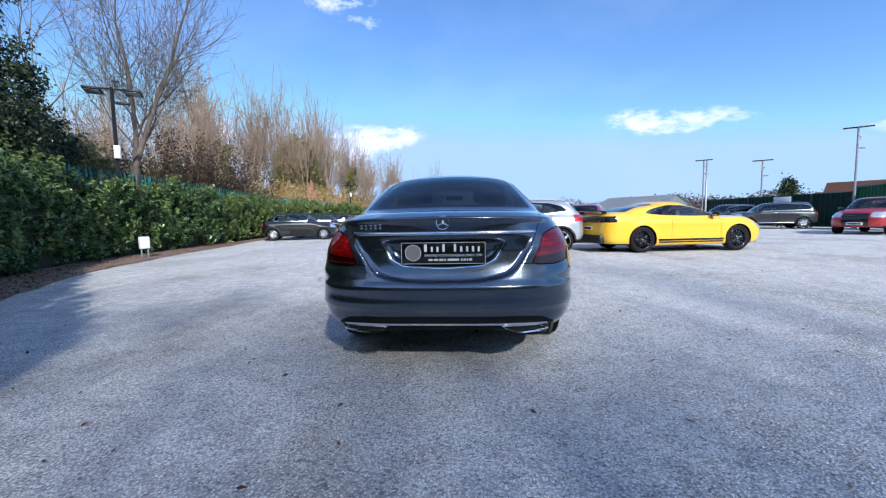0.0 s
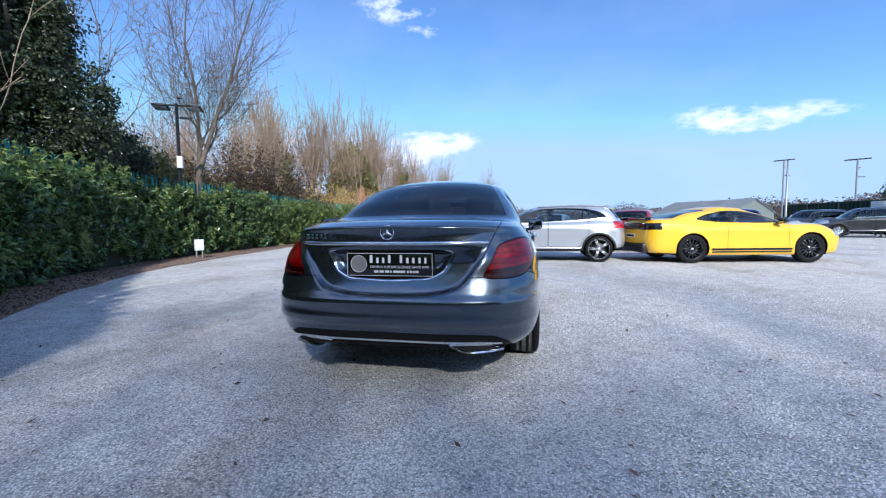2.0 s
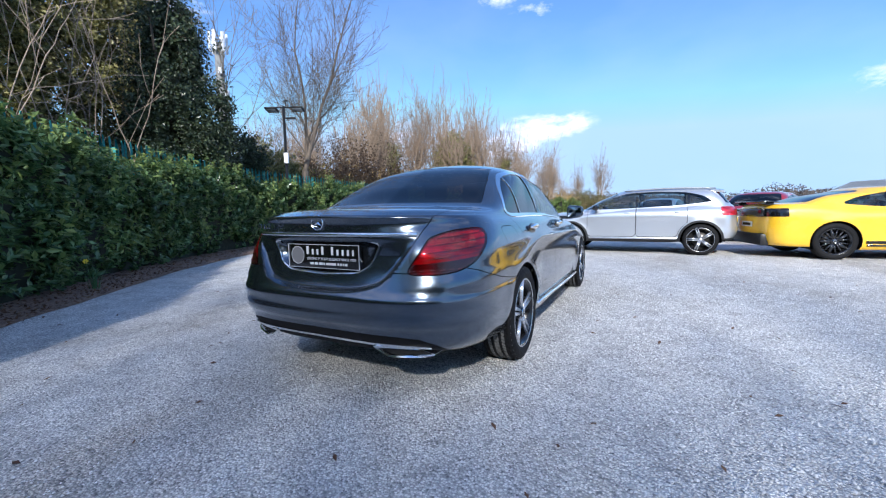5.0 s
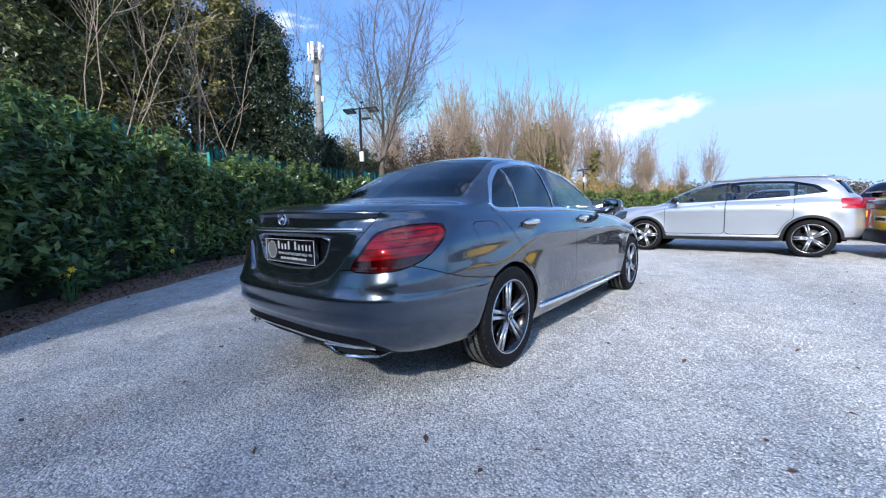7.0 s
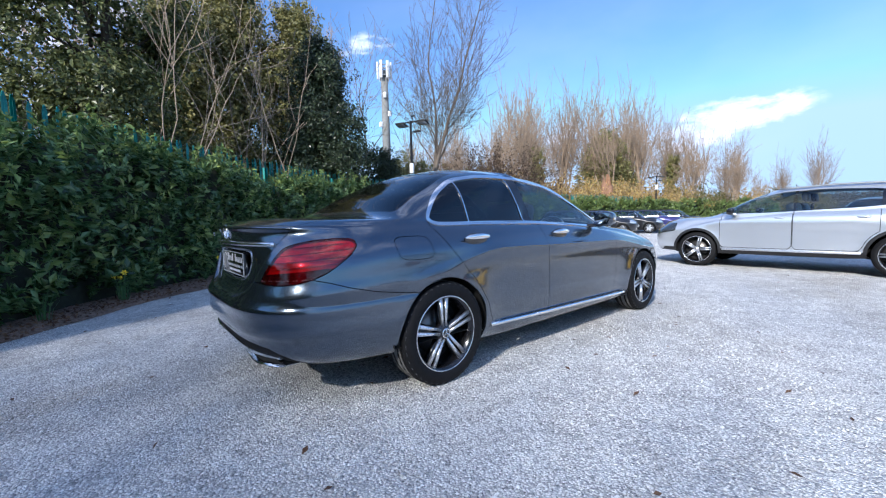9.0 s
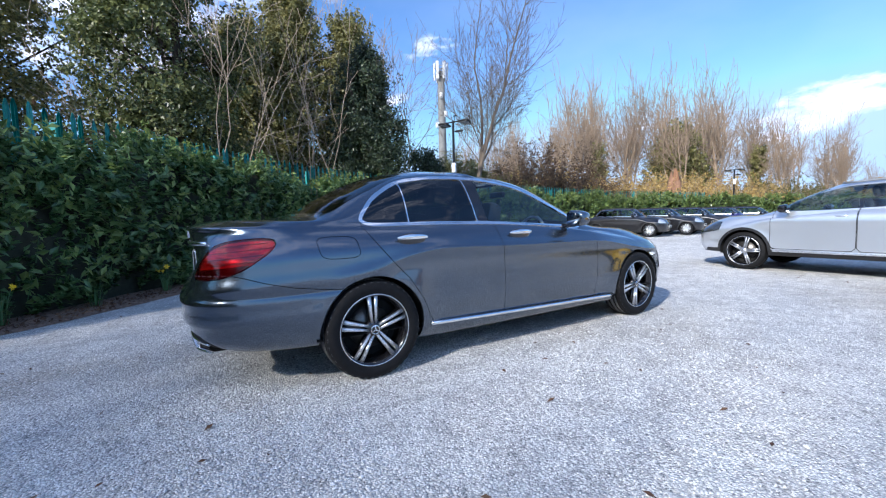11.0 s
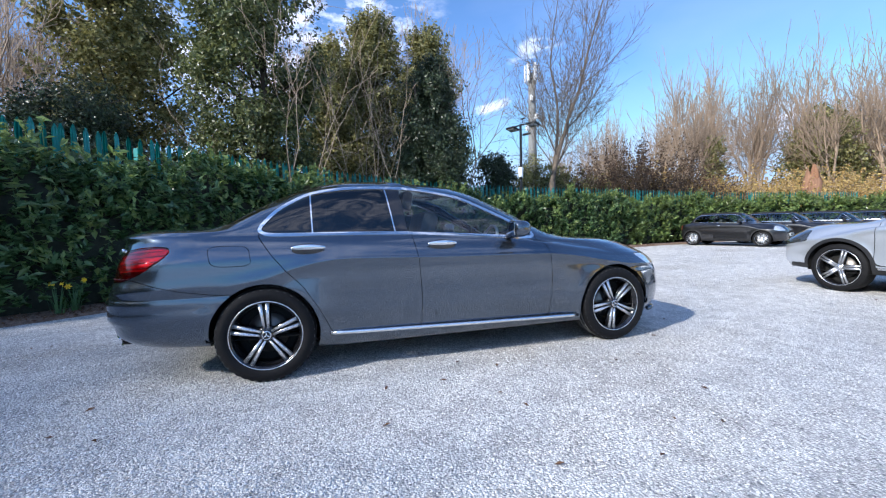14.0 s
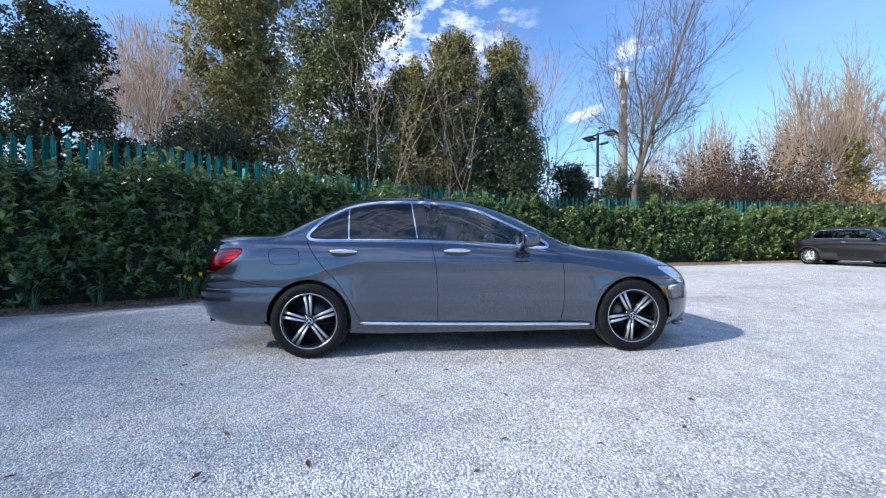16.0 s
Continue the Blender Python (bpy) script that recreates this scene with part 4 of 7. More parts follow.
shrub("scrub_bush", "low brown scrub under the ivy trees", 36, 4.2, 3.4, M["russet"], pose(-10.9, -5.8, 0), 220, 0.07, leaves_per=30)
for k, (x, y, h, w, mt) in enumerate(((-16.5, 9.0, 4.6, 3.5, "scrub_green"), (-15.5, 12.5, 4.2, 3.0, "scrub_green"), (-16.0, 19.0, 4.4, 3.5, "scrub"), (-15.5, 22.0, 4.0, 3.0, "scrub"), (-14.8, 26.0, 4.4, 3.6, "scrub"),
                                      (-14.0, 30.0, 4.4, 3.6, "scrub"), (-14.5, 34.0, 4.8, 4.0, "scrub"), (-12.5, 38.0, 4.6, 4.0, "scrub"), (-12.0, 43.0, 4.6, 4.5, "scrub_green"), (-20.0, 16.0, 5.5, 4.0, "scrub_green"), (-21.0, 24.0, 5.0, 4.0, "scrub"))):
    shrub("scrub_bush", "tangle of sunlit straw-coloured scrub behind the hedge" if mt == "scrub" else "dull green scrub behind the fence", 40 + k, h * 1.02, w, M[mt], pose(x, y, 0), 240, 0.085, M["bark_pale"], 34)
# thicket of stems under the bare row
for k, (x, y, h, w, mt) in enumerate(((-20.0, 21.0, 5.6, 6.0, "scrub"), (-20.5, 27.0, 5.4, 6.0, "russet"), (-19.5, 32.5, 5.6, 6.0, "scrub"), (-18.0, 38.5, 5.6, 6.0, "scrub"), (-16.5, 45.0, 5.2, 6.5, "scrub"), (-14.5, 52.0, 5.2, 6.5, "scrub_green"),
                                      (-24.5, 23.5, 6.2, 6.5, "scrub_green"), (-25.0, 30.0, 6.0, 6.5, "scrub"), (-22.0, 12.5, 5.2, 5.0, "scrub_green"), (-23.5, 17.5, 5.6, 5.5, "scrub_green"), (-11.5, 58.0, 5.0, 6.5, "scrub"), (-7.0, 64.0, 4.6, 6.0, "scrub_green"))):
    shrub("thicket", "dense straw-coloured thicket under bare trees" if mt != "scrub_green" else "dense dull green thicket under bare trees", 140 + k, h * 1.02, w, M[mt], pose(x, y, 0), 420, 0.11, M["bark_pale"], 26)
# row of sunlit bare trees beyond the far hedge
protos = [forked_tree("bare_tree", "sunlit pale leafless tree in the row beyond the hedge", 60 + k, 3.6, 0.15, M["bark_mid"], pose(*xy, 0), M["bark_row"], stems=3, lean=0.08, gens=7, up=0.12, lead=0.3, minor=0.68, sides=2, angle=(14, 32), ratio=(0.82, 0.94), thin=0.017, wander=0.07)
          for k, xy in enumerate(((-22.0, 36.0), (-25.5, 41.0), (-20.0, 47.0), (-28.5, 34.0)))]
rng_t = np.random.default_rng(71)
for k, (x, y, h) in enumerate(((-31.5, 29.0, 0.85), (-34.0, 24.0, 0.75), (-26.0, 49.0, 1.33), (-22.5, 53.0, 1.26), (-31.0, 41.0, 1.2), (-17.5, 53.0, 0.86), (-33.0, 36.5, 1.1), (-16.0, 60.0, 0.9), (-24.5, 31.0, 0.98),
                               (-13.0, 66.0, 0.74), (-28.5, 25.0, 0.75), (-36.0, 31.0, 0.95), (-20.0, 60.0, 1.0), (-34.0, 46.0, 1.3), (-16.5, 43.0, 0.95), (-18.5, 39.0, 0.98), (-13.5, 49.0, 0.72), (-9.8, 51.5, 0.55), (-12.0, 56.0, 0.72))):
    t = copy_thing(protos[k % 4], pose(x, y, 0, 0, 0, rng_t.uniform(0, 360)))
    t.scale = (h, h, h)
leafy_tree("ivy_tree", "ivy-clad tree standing in the bare row", 33, 9.6, 3.1, M["ivy_olive"], pose(-20.0, 41.5, 0), 0.03, 50, 700, 0.16)
leafy_tree("ivy_tree", "slim ivy-covered trunk in the bare row", 34, 8.5, 0.9, M["ivy_olive"], pose(-24.0, 33.5, 0), 0.2, 16, 300, 0.13)
leafy_tree("ivy_tree", "slim ivy-covered trunk among bare trees", 35, 8.0, 0.8, M["ivy_olive"], pose(-15.8, 50.0, 0), 0.2, 16, 300, 0.13)
# unseen leafless trees, added along the boundary to half shade the yard
shade = [forked_tree("bare_tree", "unseen leafless tree added at the boundary for shade", 81 + k, 3.4, 0.12, M["bark_grey"], pose(*xy, 0), gens=8, angle=(18, 44), thin=0.008)
         for k, xy in enumerate(((4.5, -20.0), (9.0, -21.0)))]
for k, (x, y, h, a) in enumerate(((0.5, -20.5, 0.95, 40), (13.0, -19.5, 0.95, 120), (17.0, -21.0, 1.0, 200))):
    t = copy_thing(shade[k % 2], pose(x, y, 0, 0, 0, a))
    t.scale = (h, h, h)
# unseen evergreens, added at the near boundary for thin shade and dark reflections
screen_trees = [leafy_tree("holly_tree", "unseen thin-leaved evergreen added at the boundary for shade", 130 + k, 9.0, 2.3, M["ivy_dark"], pose(x, -12.6 - 0.2 * x, 0), 0.08, 54, 40, 0.037, False) for k, x in enumerate((1.0, 4.6))]
for k, (x, y, h, a) in enumerate(((2.8, -14.2, 1.02, 160), (6.6, -14.6, 1.0, 250), (9.6, -14.4, 1.06, 20), (13.2, -15.2, 1.0, 300))):
    t = copy_thing(screen_trees[k % 2], pose(x, y, 0, 0, 0, a))
    t.scale = (h, h, h)
low_bush = leafy_tree("holly_bush", "unseen dark evergreen bush added at the boundary to darken reflections", 137, 4.6, 1.9, M["ivy_dark"], pose(3.5, -12.8, 0), 0.10, 44, 200, 0.18, category="bush")
for k, (x, y, h, a) in enumerate(((7.4, -13.8, 1.0, 160), (11.0, -14.8, 0.95, 250), (14.6, -15.6, 1.0, 20))):
    t = copy_thing(low_bush, pose(x, y, 0, 0, 0, a))
    t.scale = (h, h, h)
stump = thing("tree_stump", "tall broken orange-brown tree stump behind the hedge", "tree stump", m=pose(-13.2, 27.8, 0))
bm = bmesh.new()
rng_s = np.random.default_rng(150)
rows_s = []
for i, z in enumerate((0.0, 1.3, 2.5, 3.3, 3.9)):
    rows_s.append([bm.verts.new((rr * math.cos(a) + 0.08 * i, rr * math.sin(a), z + (rng_s.uniform(-0.5, 0.7) if i == 4 else 0))) for a in np.linspace(0, 2 * math.pi, 11, endpoint=False) for rr in [(0.62, 0.5, 0.48, 0.42, 0.25)[i] * rng_s.uniform(0.8, 1.2)]])
for i in range(4):
    for k in range(11):
        bm.faces.new((rows_s[i][k], rows_s[i][(k + 1) % 11], rows_s[i + 1][(k + 1) % 11], rows_s[i + 1][k]))
part("trunk", bm, bark("torn_orange_wood", (0.20, 0.10, 0.055), (0.38, 0.22, 0.13)), stump)

# ---- cars ----


def quarter(n, count):
    """A quarter of a superellipse from (0, 1) to (1, 0), evenly stepped."""
    a = np.linspace(0, math.pi / 2, 600)
    x, y = np.sin(a) ** (2 / n), np.cos(a) ** (2 / n)
    s = np.r_[0, np.cumsum(np.hypot(np.diff(x), np.diff(y)))]
    u = np.linspace(0, s[-1], count)
    return np.interp(u, s, x), np.interp(u, s, y)


class Ring:
    """One line round the car at a level: rear and front ends, half width, heights at seven stations from tail to nose."""

    def __init__(self, rear, front, wide, heights, dr=0.5, nr=4.0, df=0.7, nf=3.0, waist=0.012):
        self.v = (rear, front, wide, heights, dr, nr, df, nf, waist)

    def points(self, ca, cb, cc):
        rear, front, wide, heights, dr, nr, df, nf, waist = self.v
        qx, qy = quarter(nr, ca)
        fx, fy = quarter(nf, cc)
        fx, fy = fx[::-1], fy[::-1]
        side = np.linspace(0, 1, cb + 2)[1:-1]
        y0, y1 = rear + dr, front - df
        x = np.r_[wide * qx, wide * np.ones(cb), wide * fx]
        y = np.r_[y0 - dr * qy, y0 + (y1 - y0) * side, y1 + df * fy]
        mid, half = (y0 + y1) / 2, (y1 - y0) / 2
        x = x - waist * np.clip(np.abs(y - mid) / max(half, 0.05), 0, 1.4) ** 2 * (x / max(wide, 1e-3))
        s = np.r_[np.linspace(0, 0.28, ca), 0.28 + 0.44 * side, np.linspace(0.72, 1, cc)]
        z = curve((0, 0.29, 0.40, 0.5, 0.62, 0.75, 1), heights, s)
        return np.stack([np.maximum(x, 0), y, z], -1)


def loft(rings, subs, ca, cb, cc):
    """A smooth skin over the rings."""
    P = np.array([r.points(ca, cb, cc) for r in rings])
    d = np.linalg.norm(np.diff(P, axis=0), axis=-1)[..., None] + 1e-4
    sl = np.diff(P, axis=0) / d
    m = np.concatenate([sl[:1], (sl[:-1] * d[1:] + sl[1:] * d[:-1]) / (d[1:] + d[:-1]), sl[-1:]])
    rows = []
    for k, n in enumerate(subs):
        for t in np.linspace(0, 1, n, endpoint=False):
            rows.append((1 + 2 * t) * (1 - t) ** 2 * P[k] + t * (1 - t) ** 2 * d[k] * m[k] + t * t * (3 - 2 * t) * P[k + 1] + t * t * (t - 1) * d[k] * m[k + 1])
    rows.append(P[-1])
    return np.array(rows)


class Skin:
    """Half of a car's outer skin, from which panels are cut along lines."""

    def __init__(self, grid):
        R, C, _ = grid.shape
        self.V = grid.reshape(-1, 3)
        idx = np.arange(R * C).reshape(R, C)
        q = np.stack([idx[:-1, :-1], idx[:-1, 1:], idx[1:, 1:], idx[1:, :-1]], -1).reshape(-1, 4)
        self.F = [tuple(f) for f in q.tolist()]

    def cut(self, f, keep=True):
        """Takes the faces where f > 0 out of the skin and returns them."""
        val = f(self.V)
        sign = (val > 0).tolist()
        inside, outside, fresh, made = [], [], [], {}
        base = len(self.V)
        V, vl = self.V, val

        def edge(i, j):
            key = (i, j) if i < j else (j, i)
            if key not in made:
                a, b = key
                t = vl[a] / (vl[a] - vl[b])
                made[key] = base + len(fresh)
                fresh.append(V[a] + t * (V[b] - V[a]))
            return made[key]

        for face in self.F:
            n = sum(sign[i] for i in face)
            if n == len(face):
                inside.append(face)
            elif n == 0:
                outside.append(face)
            else:
                pin, pout = [], []
                for k, i in enumerate(face):
                    j = face[(k + 1) % len(face)]
                    (pin if sign[i] else pout).append(i)
                    if sign[i] != sign[j]:
                        e = edge(i, j)
                        pin.append(e)
                        pout.append(e)
                if len(pin) > 2:
                    inside.append(tuple(pin))
                if len(pout) > 2:
                    outside.append(tuple(pout))
        if fresh:
            self.V = np.vstack([self.V, np.array(fresh)])
        self.F = outside
        return inside

    def band(self, f, lo, hi):
        """The strip where lo < f < hi."""
        got = self.cut(lambda v: f(v) - lo)
        rest, self.F = self.F, got
        strip = self.cut(lambda v: hi - f(v))
        self.F = rest + self.F
        return strip

    def panel(self, f, gap=0.0022):
        """A panel with a shut line left round it."""
        got = self.cut(lambda v: f(v) - gap)
        self.cut(lambda v: f(v) + gap)
        return got


def skin_mesh(V, faces, mirror=None, out=0.0, lip=0.012):
    """A panel as a bmesh: mirror None keeps one half, 'x' flips it to the other side, 'both' joins the two."""
    bm = bmesh.new()
    use = sorted({i for f in faces for i in f})

    def add(sign):
        vs = {i: bm.verts.new((sign * V[i][0], V[i][1], V[i][2])) for i in use}
        for f in faces:
            q = [vs[i] for i in (f if sign > 0 else f[::-1])]
            try:
                bm.faces.new(q)
            except ValueError:
                pass

    if mirror != "x":
        add(1)
    if mirror:
        add(-1)
    bmesh.ops.remove_doubles(bm, verts=bm.verts[:], dist=0.0004)
    bmesh.ops.dissolve_degenerate(bm, dist=0.0003, edges=bm.edges[:])
    bm.normal_update()
    if out:
        for v, n in [(v, v.normal.copy()) for v in bm.verts]:
            v.co += n * out
    if lip:
        edge = [e for e in bm.edges if len(e.link_faces) == 1]
        norm = {v: v.normal.copy() for e in edge for v in e.verts}
        r = bmesh.ops.extrude_edge_only(bm, edges=edge)
        new_v = [g for g in r["geom"] if isinstance(g, bmesh.types.BMVert)]
        near = {v.co.to_tuple(5): n for v, n in norm.items()}
        for v in new_v:
            n = near.get(v.co.to_tuple(5))
            if n is not None:
                v.co -= n * lip
        for e in edge:
            e.smooth = False
        bm.normal_update()
    return bm


def blade(bm, p, q, w0, w1, x0, x1, thick):
    """A flat spoke in the wheel's plane from p to q (y, z), tapering, with its face at x0..x1."""
    p, q = Vector(p), Vector(q)
    d = (q - p).normalized()
    n = Vector((-d.y, d.x))
    vs = []
    for at, w, x in ((p, w0, x0), (q, w1, x1)):
        for sx in (0, -thick):
            k = 1.0 if sx == 0 else 1.35
            for sd in (-1, 1):
                c = at + n * (sd * w * k / 2)
                vs.append(bm.verts.new((x + sx, c.x, c.y)))
    a = vs
    for f in ((0, 1, 5, 4), (2, 6, 7, 3), (0, 4, 6, 2), (1, 3, 7, 5), (0, 2, 3, 1), (4, 5, 7, 6)):
        bm.faces.new([a[i] for i in f])


def wheel(parent, c, side, R=0.324, rim=0.226, width=0.225, style="twin", turn=0.0, fine=True, black=False):
    """A wheel with tyre, rim, spokes and disc; side +1 faces +x."""
    w = new("wheel")
    w.parent = parent
    w.matrix_basis = Matrix.Translation(c) @ Matrix.Rotation(0 if side > 0 else math.pi, 4, "Z") @ Matrix.Rotation(turn, 4, "X")
    h = width / 2
    seg = 120 if fine else 40
    bm = bmesh.new()
    tread = []
    if fine:
        for g in (-0.066, -0.026, 0.026, 0.066):
            tread += [(g - 0.008, R), (g - 0.005, R - 0.007), (g + 0.005, R - 0.007), (g + 0.008, R)]
    prof = [(-h * 0.72, rim - 0.012), (-h * 0.86, rim + 0.004), (-h * 1.02, rim + 0.045), (-h * 1.0, R - 0.040), (-h * 0.90, R - 0.012), (-h * 0.80, R - 0.003)]
    prof += tread or [(0, R)]
    prof += [(h * 0.80, R - 0.003), (h * 0.90, R - 0.012), (h * 1.0, R - 0.040), (h * 1.02, rim + 0.045), (h * 0.93, rim + 0.012), (h * 0.86, rim + 0.004), (h * 0.72, rim - 0.012)]
    rows = lathe(bm, prof, seg, flip=True)
    if fine:
        for i, (a, r) in enumerate(prof):
            if r > R - 0.02 and (abs(a) > 0.068 or abs(a) < 0.02):
                for k in range(0, seg, 3):
                    v = rows[i][k]
                    s = (r - 0.006) / r
                    v.co.y *= s
                    v.co.z *= s
    tyre = part("tyre", bm, M["rubber"], w, "black rubber tyre with grooved tread")
    if fine:
        # the worn, dusty rubber blocks between the grooves
        ribs = [(-0.100, -0.076), (-0.056, -0.036), (-0.015, 0.015), (0.036, 0.056), (0.076, 0.100)]
        for j, (a0, a1) in enumerate(ribs):
            bm = bmesh.new()
            n = 75
            for k in range(n):
                t0, t1 = 2 * math.pi * k / n, 2 * math.pi * (k + (0.78 if abs(a0 + a1) > 0.05 else 0.9)) / n
                sk = 0.02 * (1 if j % 2 else -1)
                r1 = R + 0.0012 - (0.010 if abs(a0 + a1) > 0.15 else 0)
                lo = R - 0.012
                q = []
                for aa, sh in ((a0, 0), (a1, sk)):
                    drop = 0.006 if abs(aa) > 0.09 else 0.0
                    for tt in (t0 + sh, t1 + sh):
                        q.append((aa, tt, r1 - drop))
                vs = [bm.verts.new((aa, rr * math.cos(tt), rr * math.sin(tt))) for aa, tt, rr in q]
                vl = [bm.verts.new((aa, lo * math.cos(tt), lo * math.sin(tt))) for aa, tt, rr in q]
                bm.faces.new((vs[0], vs[1], vs[3], vs[2]))
                for i0, i1 in ((0, 1), (1, 3), (3, 2), (2, 0)):
                    bm.faces.new((vs[i1], vs[i0], vl[i0], vl[i1]))
            bmesh.ops.recalc_face_normals(bm, faces=bm.faces[:])
            part("tread_rib", bm, M["tread"], tyre, smooth=False)["kind"] = "stuff"
    dark, face = M["alloy_dark"], (M["alloy_dark"] if black else M["alloy"])
    bm = bmesh.new()
    lathe(bm, [(-h * 0.85, rim + 0.004), (-h * 0.7, rim - 0.02), (0.0, rim - 0.035), (h * 0.55, rim - 0.022), (h * 0.80, rim - 0.008), (h * 0.92, rim + 0.004), (h * 0.92, rim + 0.012)], seg // 2)
    barrel = part("rim", bm, dark, w)
    bm = bmesh.new()
    lathe(bm, [(h * 0.90, rim + 0.003), (h * 0.935, rim + 0.005), (h * 0.94, rim + 0.008), (h * 0.90, rim + 0.0115)], seg // 2)
    part("rim_edge", bm, face, barrel, "machined bright rim edge")
    bm = bmesh.new()
    lathe(bm, [(-0.01, 0.0001), (-0.01, rim * 0.62), (-0.03, rim * 0.62), (-0.03, 0.0001)], 32)
    part("brake_disc", bm, M["disc"], w)
    bm = bmesh.new()
    lathe(bm, [(-0.035, 0.0001), (-0.035, rim - 0.012)], 32, flip=True)
    part("back_plate", bm, M["under"], w)
    xf = h * 0.86
    for k in range(5):
        a = 2 * math.pi * k / 5 + math.pi / 2

        def at(r, da):
            return (r * math.cos(a + da), r * math.sin(a + da))

        if style == "twin":
            bm = bmesh.new()
            blade(bm, at(0.03, 0), at(rim - 0.008, 0), 0.044, 0.062, xf - 0.034, xf - 0.024, 0.030)
            sp = part("spoke", bm, dark, w)
            for sd in (-1, 1):
                bm = bmesh.new()
                blade(bm, at(0.036, sd * 0.34), at(rim + 0.000, sd * 0.105), 0.0125, 0.0215, xf - 0.012, xf - 0.002, 0.012)
                part("spoke_face", bm, face, sp, "machined silver spoke edge")
        else:
            bm = bmesh.new()
            blade(bm, at(0.02, 0), at(rim - 0.006, 0), 0.062, 0.040 if style == "star" else 0.030, xf - 0.02, xf - 0.006, 0.03)
            sp = part("spoke", bm, dark if style == "fork" else face, w)
            if style == "fork":
                for sd in (-1, 1):
                    bm = bmesh.new()
                    blade(bm, at(0.035, sd * 0.36), at(rim - 0.002, sd * 0.085), 0.030, 0.020, xf - 0.012, xf - 0.002, 0.018)
                    part("spoke_face", bm, M["alloy_grey"], sp, "grey alloy spoke")
            if style == "multi":
                for sd in (-1, 1):
                    bm = bmesh.new()
                    blade(bm, at(0.03, sd * 0.25), at(rim - 0.006, sd * 0.42), 0.022, 0.020, xf - 0.02, xf - 0.008, 0.025)
                    part("spoke_face", bm, face, sp)
    bm = bmesh.new()
    lathe(bm, [(xf - 0.05, 0.064), (xf - 0.022, 0.062), (xf - 0.014, 0.050), (xf - 0.010, 0.034), (xf - 0.004, 0.031), (xf - 0.002, 0.0001)], 28)
    hub = part("hub", bm, dark if style == "twin" else face, w)
    bm = bmesh.new()
    lathe(bm, [(xf - 0.003, 0.031), (xf + 0.001, 0.029), (xf - 0.001, 0.025)], 28)
    part("hub_ring", bm, M["chrome"], hub)
    if style == "twin":
        bm = bmesh.new()
        for k in range(3):
            a = 2 * math.pi * k / 3 + math.pi / 2
            blade(bm, (0, 0), (0.027 * math.cos(a), 0.027 * math.sin(a)), 0.010, 0.002, xf + 0.001, xf + 0.001, 0.003)
        part("hub_emblem", bm, M["chrome"], hub)
    return w


def seat(parent, x, y, z, mat, rows=1.0):
    bm = bmesh.new()
    box(bm, (x, y, z), (0.50 * rows, 0.50, 0.20), bevel=0.05)
    box(bm, (x, y - 0.28, z + 0.36), (0.48 * rows, 0.16, 0.62), Matrix.Rotation(radians(-14), 4, "X"), bevel=0.06)
    part("seat", bm, mat, parent)
    for k in ([0] if rows == 1 else [-0.4, 0.4]):
        bm = bmesh.new()
        box(bm, (x + k, y - 0.39, z + 0.76), (0.25, 0.09, 0.17), Matrix.Rotation(radians(-10), 4, "X"), bevel=0.035)
        part("headrest", bm, mat, parent)


def mirror_part(parent, sx, c, mat, size=(0.20, 0.10, 0.15)):
    bm = bmesh.new()
    bmesh.ops.create_uvsphere(bm, u_segments=20, v_segments=12, radius=0.5)
    for v in bm.verts:
        x, y, z = v.co
        v.co = Vector((math.copysign(abs(2 * x) ** 0.6, x) / 2, math.copysign(abs(2 * y) ** 0.75, y) / 2, math.copysign(abs(2 * z) ** 0.6, z) / 2))
        if v.co.y < 0:
            v.co.y *= 0.35
        v.co.z *= 1 - 0.25 * v.co.x
    bmesh.ops.transform(bm, matrix=Matrix.Translation((sx * c[0], c[1], c[2])) @ Matrix.Diagonal((sx * size[0], size[1] * 1.4, size[2], 1)), verts=bm.verts[:])
    if sx < 0:
        bmesh.ops.reverse_faces(bm, faces=bm.faces[:])
    mo = part("door_mirror", bm, mat, parent)
    bm = bmesh.new()
    box(bm, (sx * (c[0] - size[0] * 0.55), c[1] + 0.01, c[2] - size[2] * 0.42), (size[0] * 0.8, 0.05, 0.035), bevel=0.012)
    part("mirror_arm", bm, M["gloss_black"], mo)
    bm = bmesh.new()
    box(bm, (sx * c[0], c[1] - size[1] * 0.27, c[2]), (size[0] * 0.80, 0.006, size[2] * 0.72), bevel=0.002)
    part("mirror_glass", bm, M["mirror"], mo, "mirror glass")


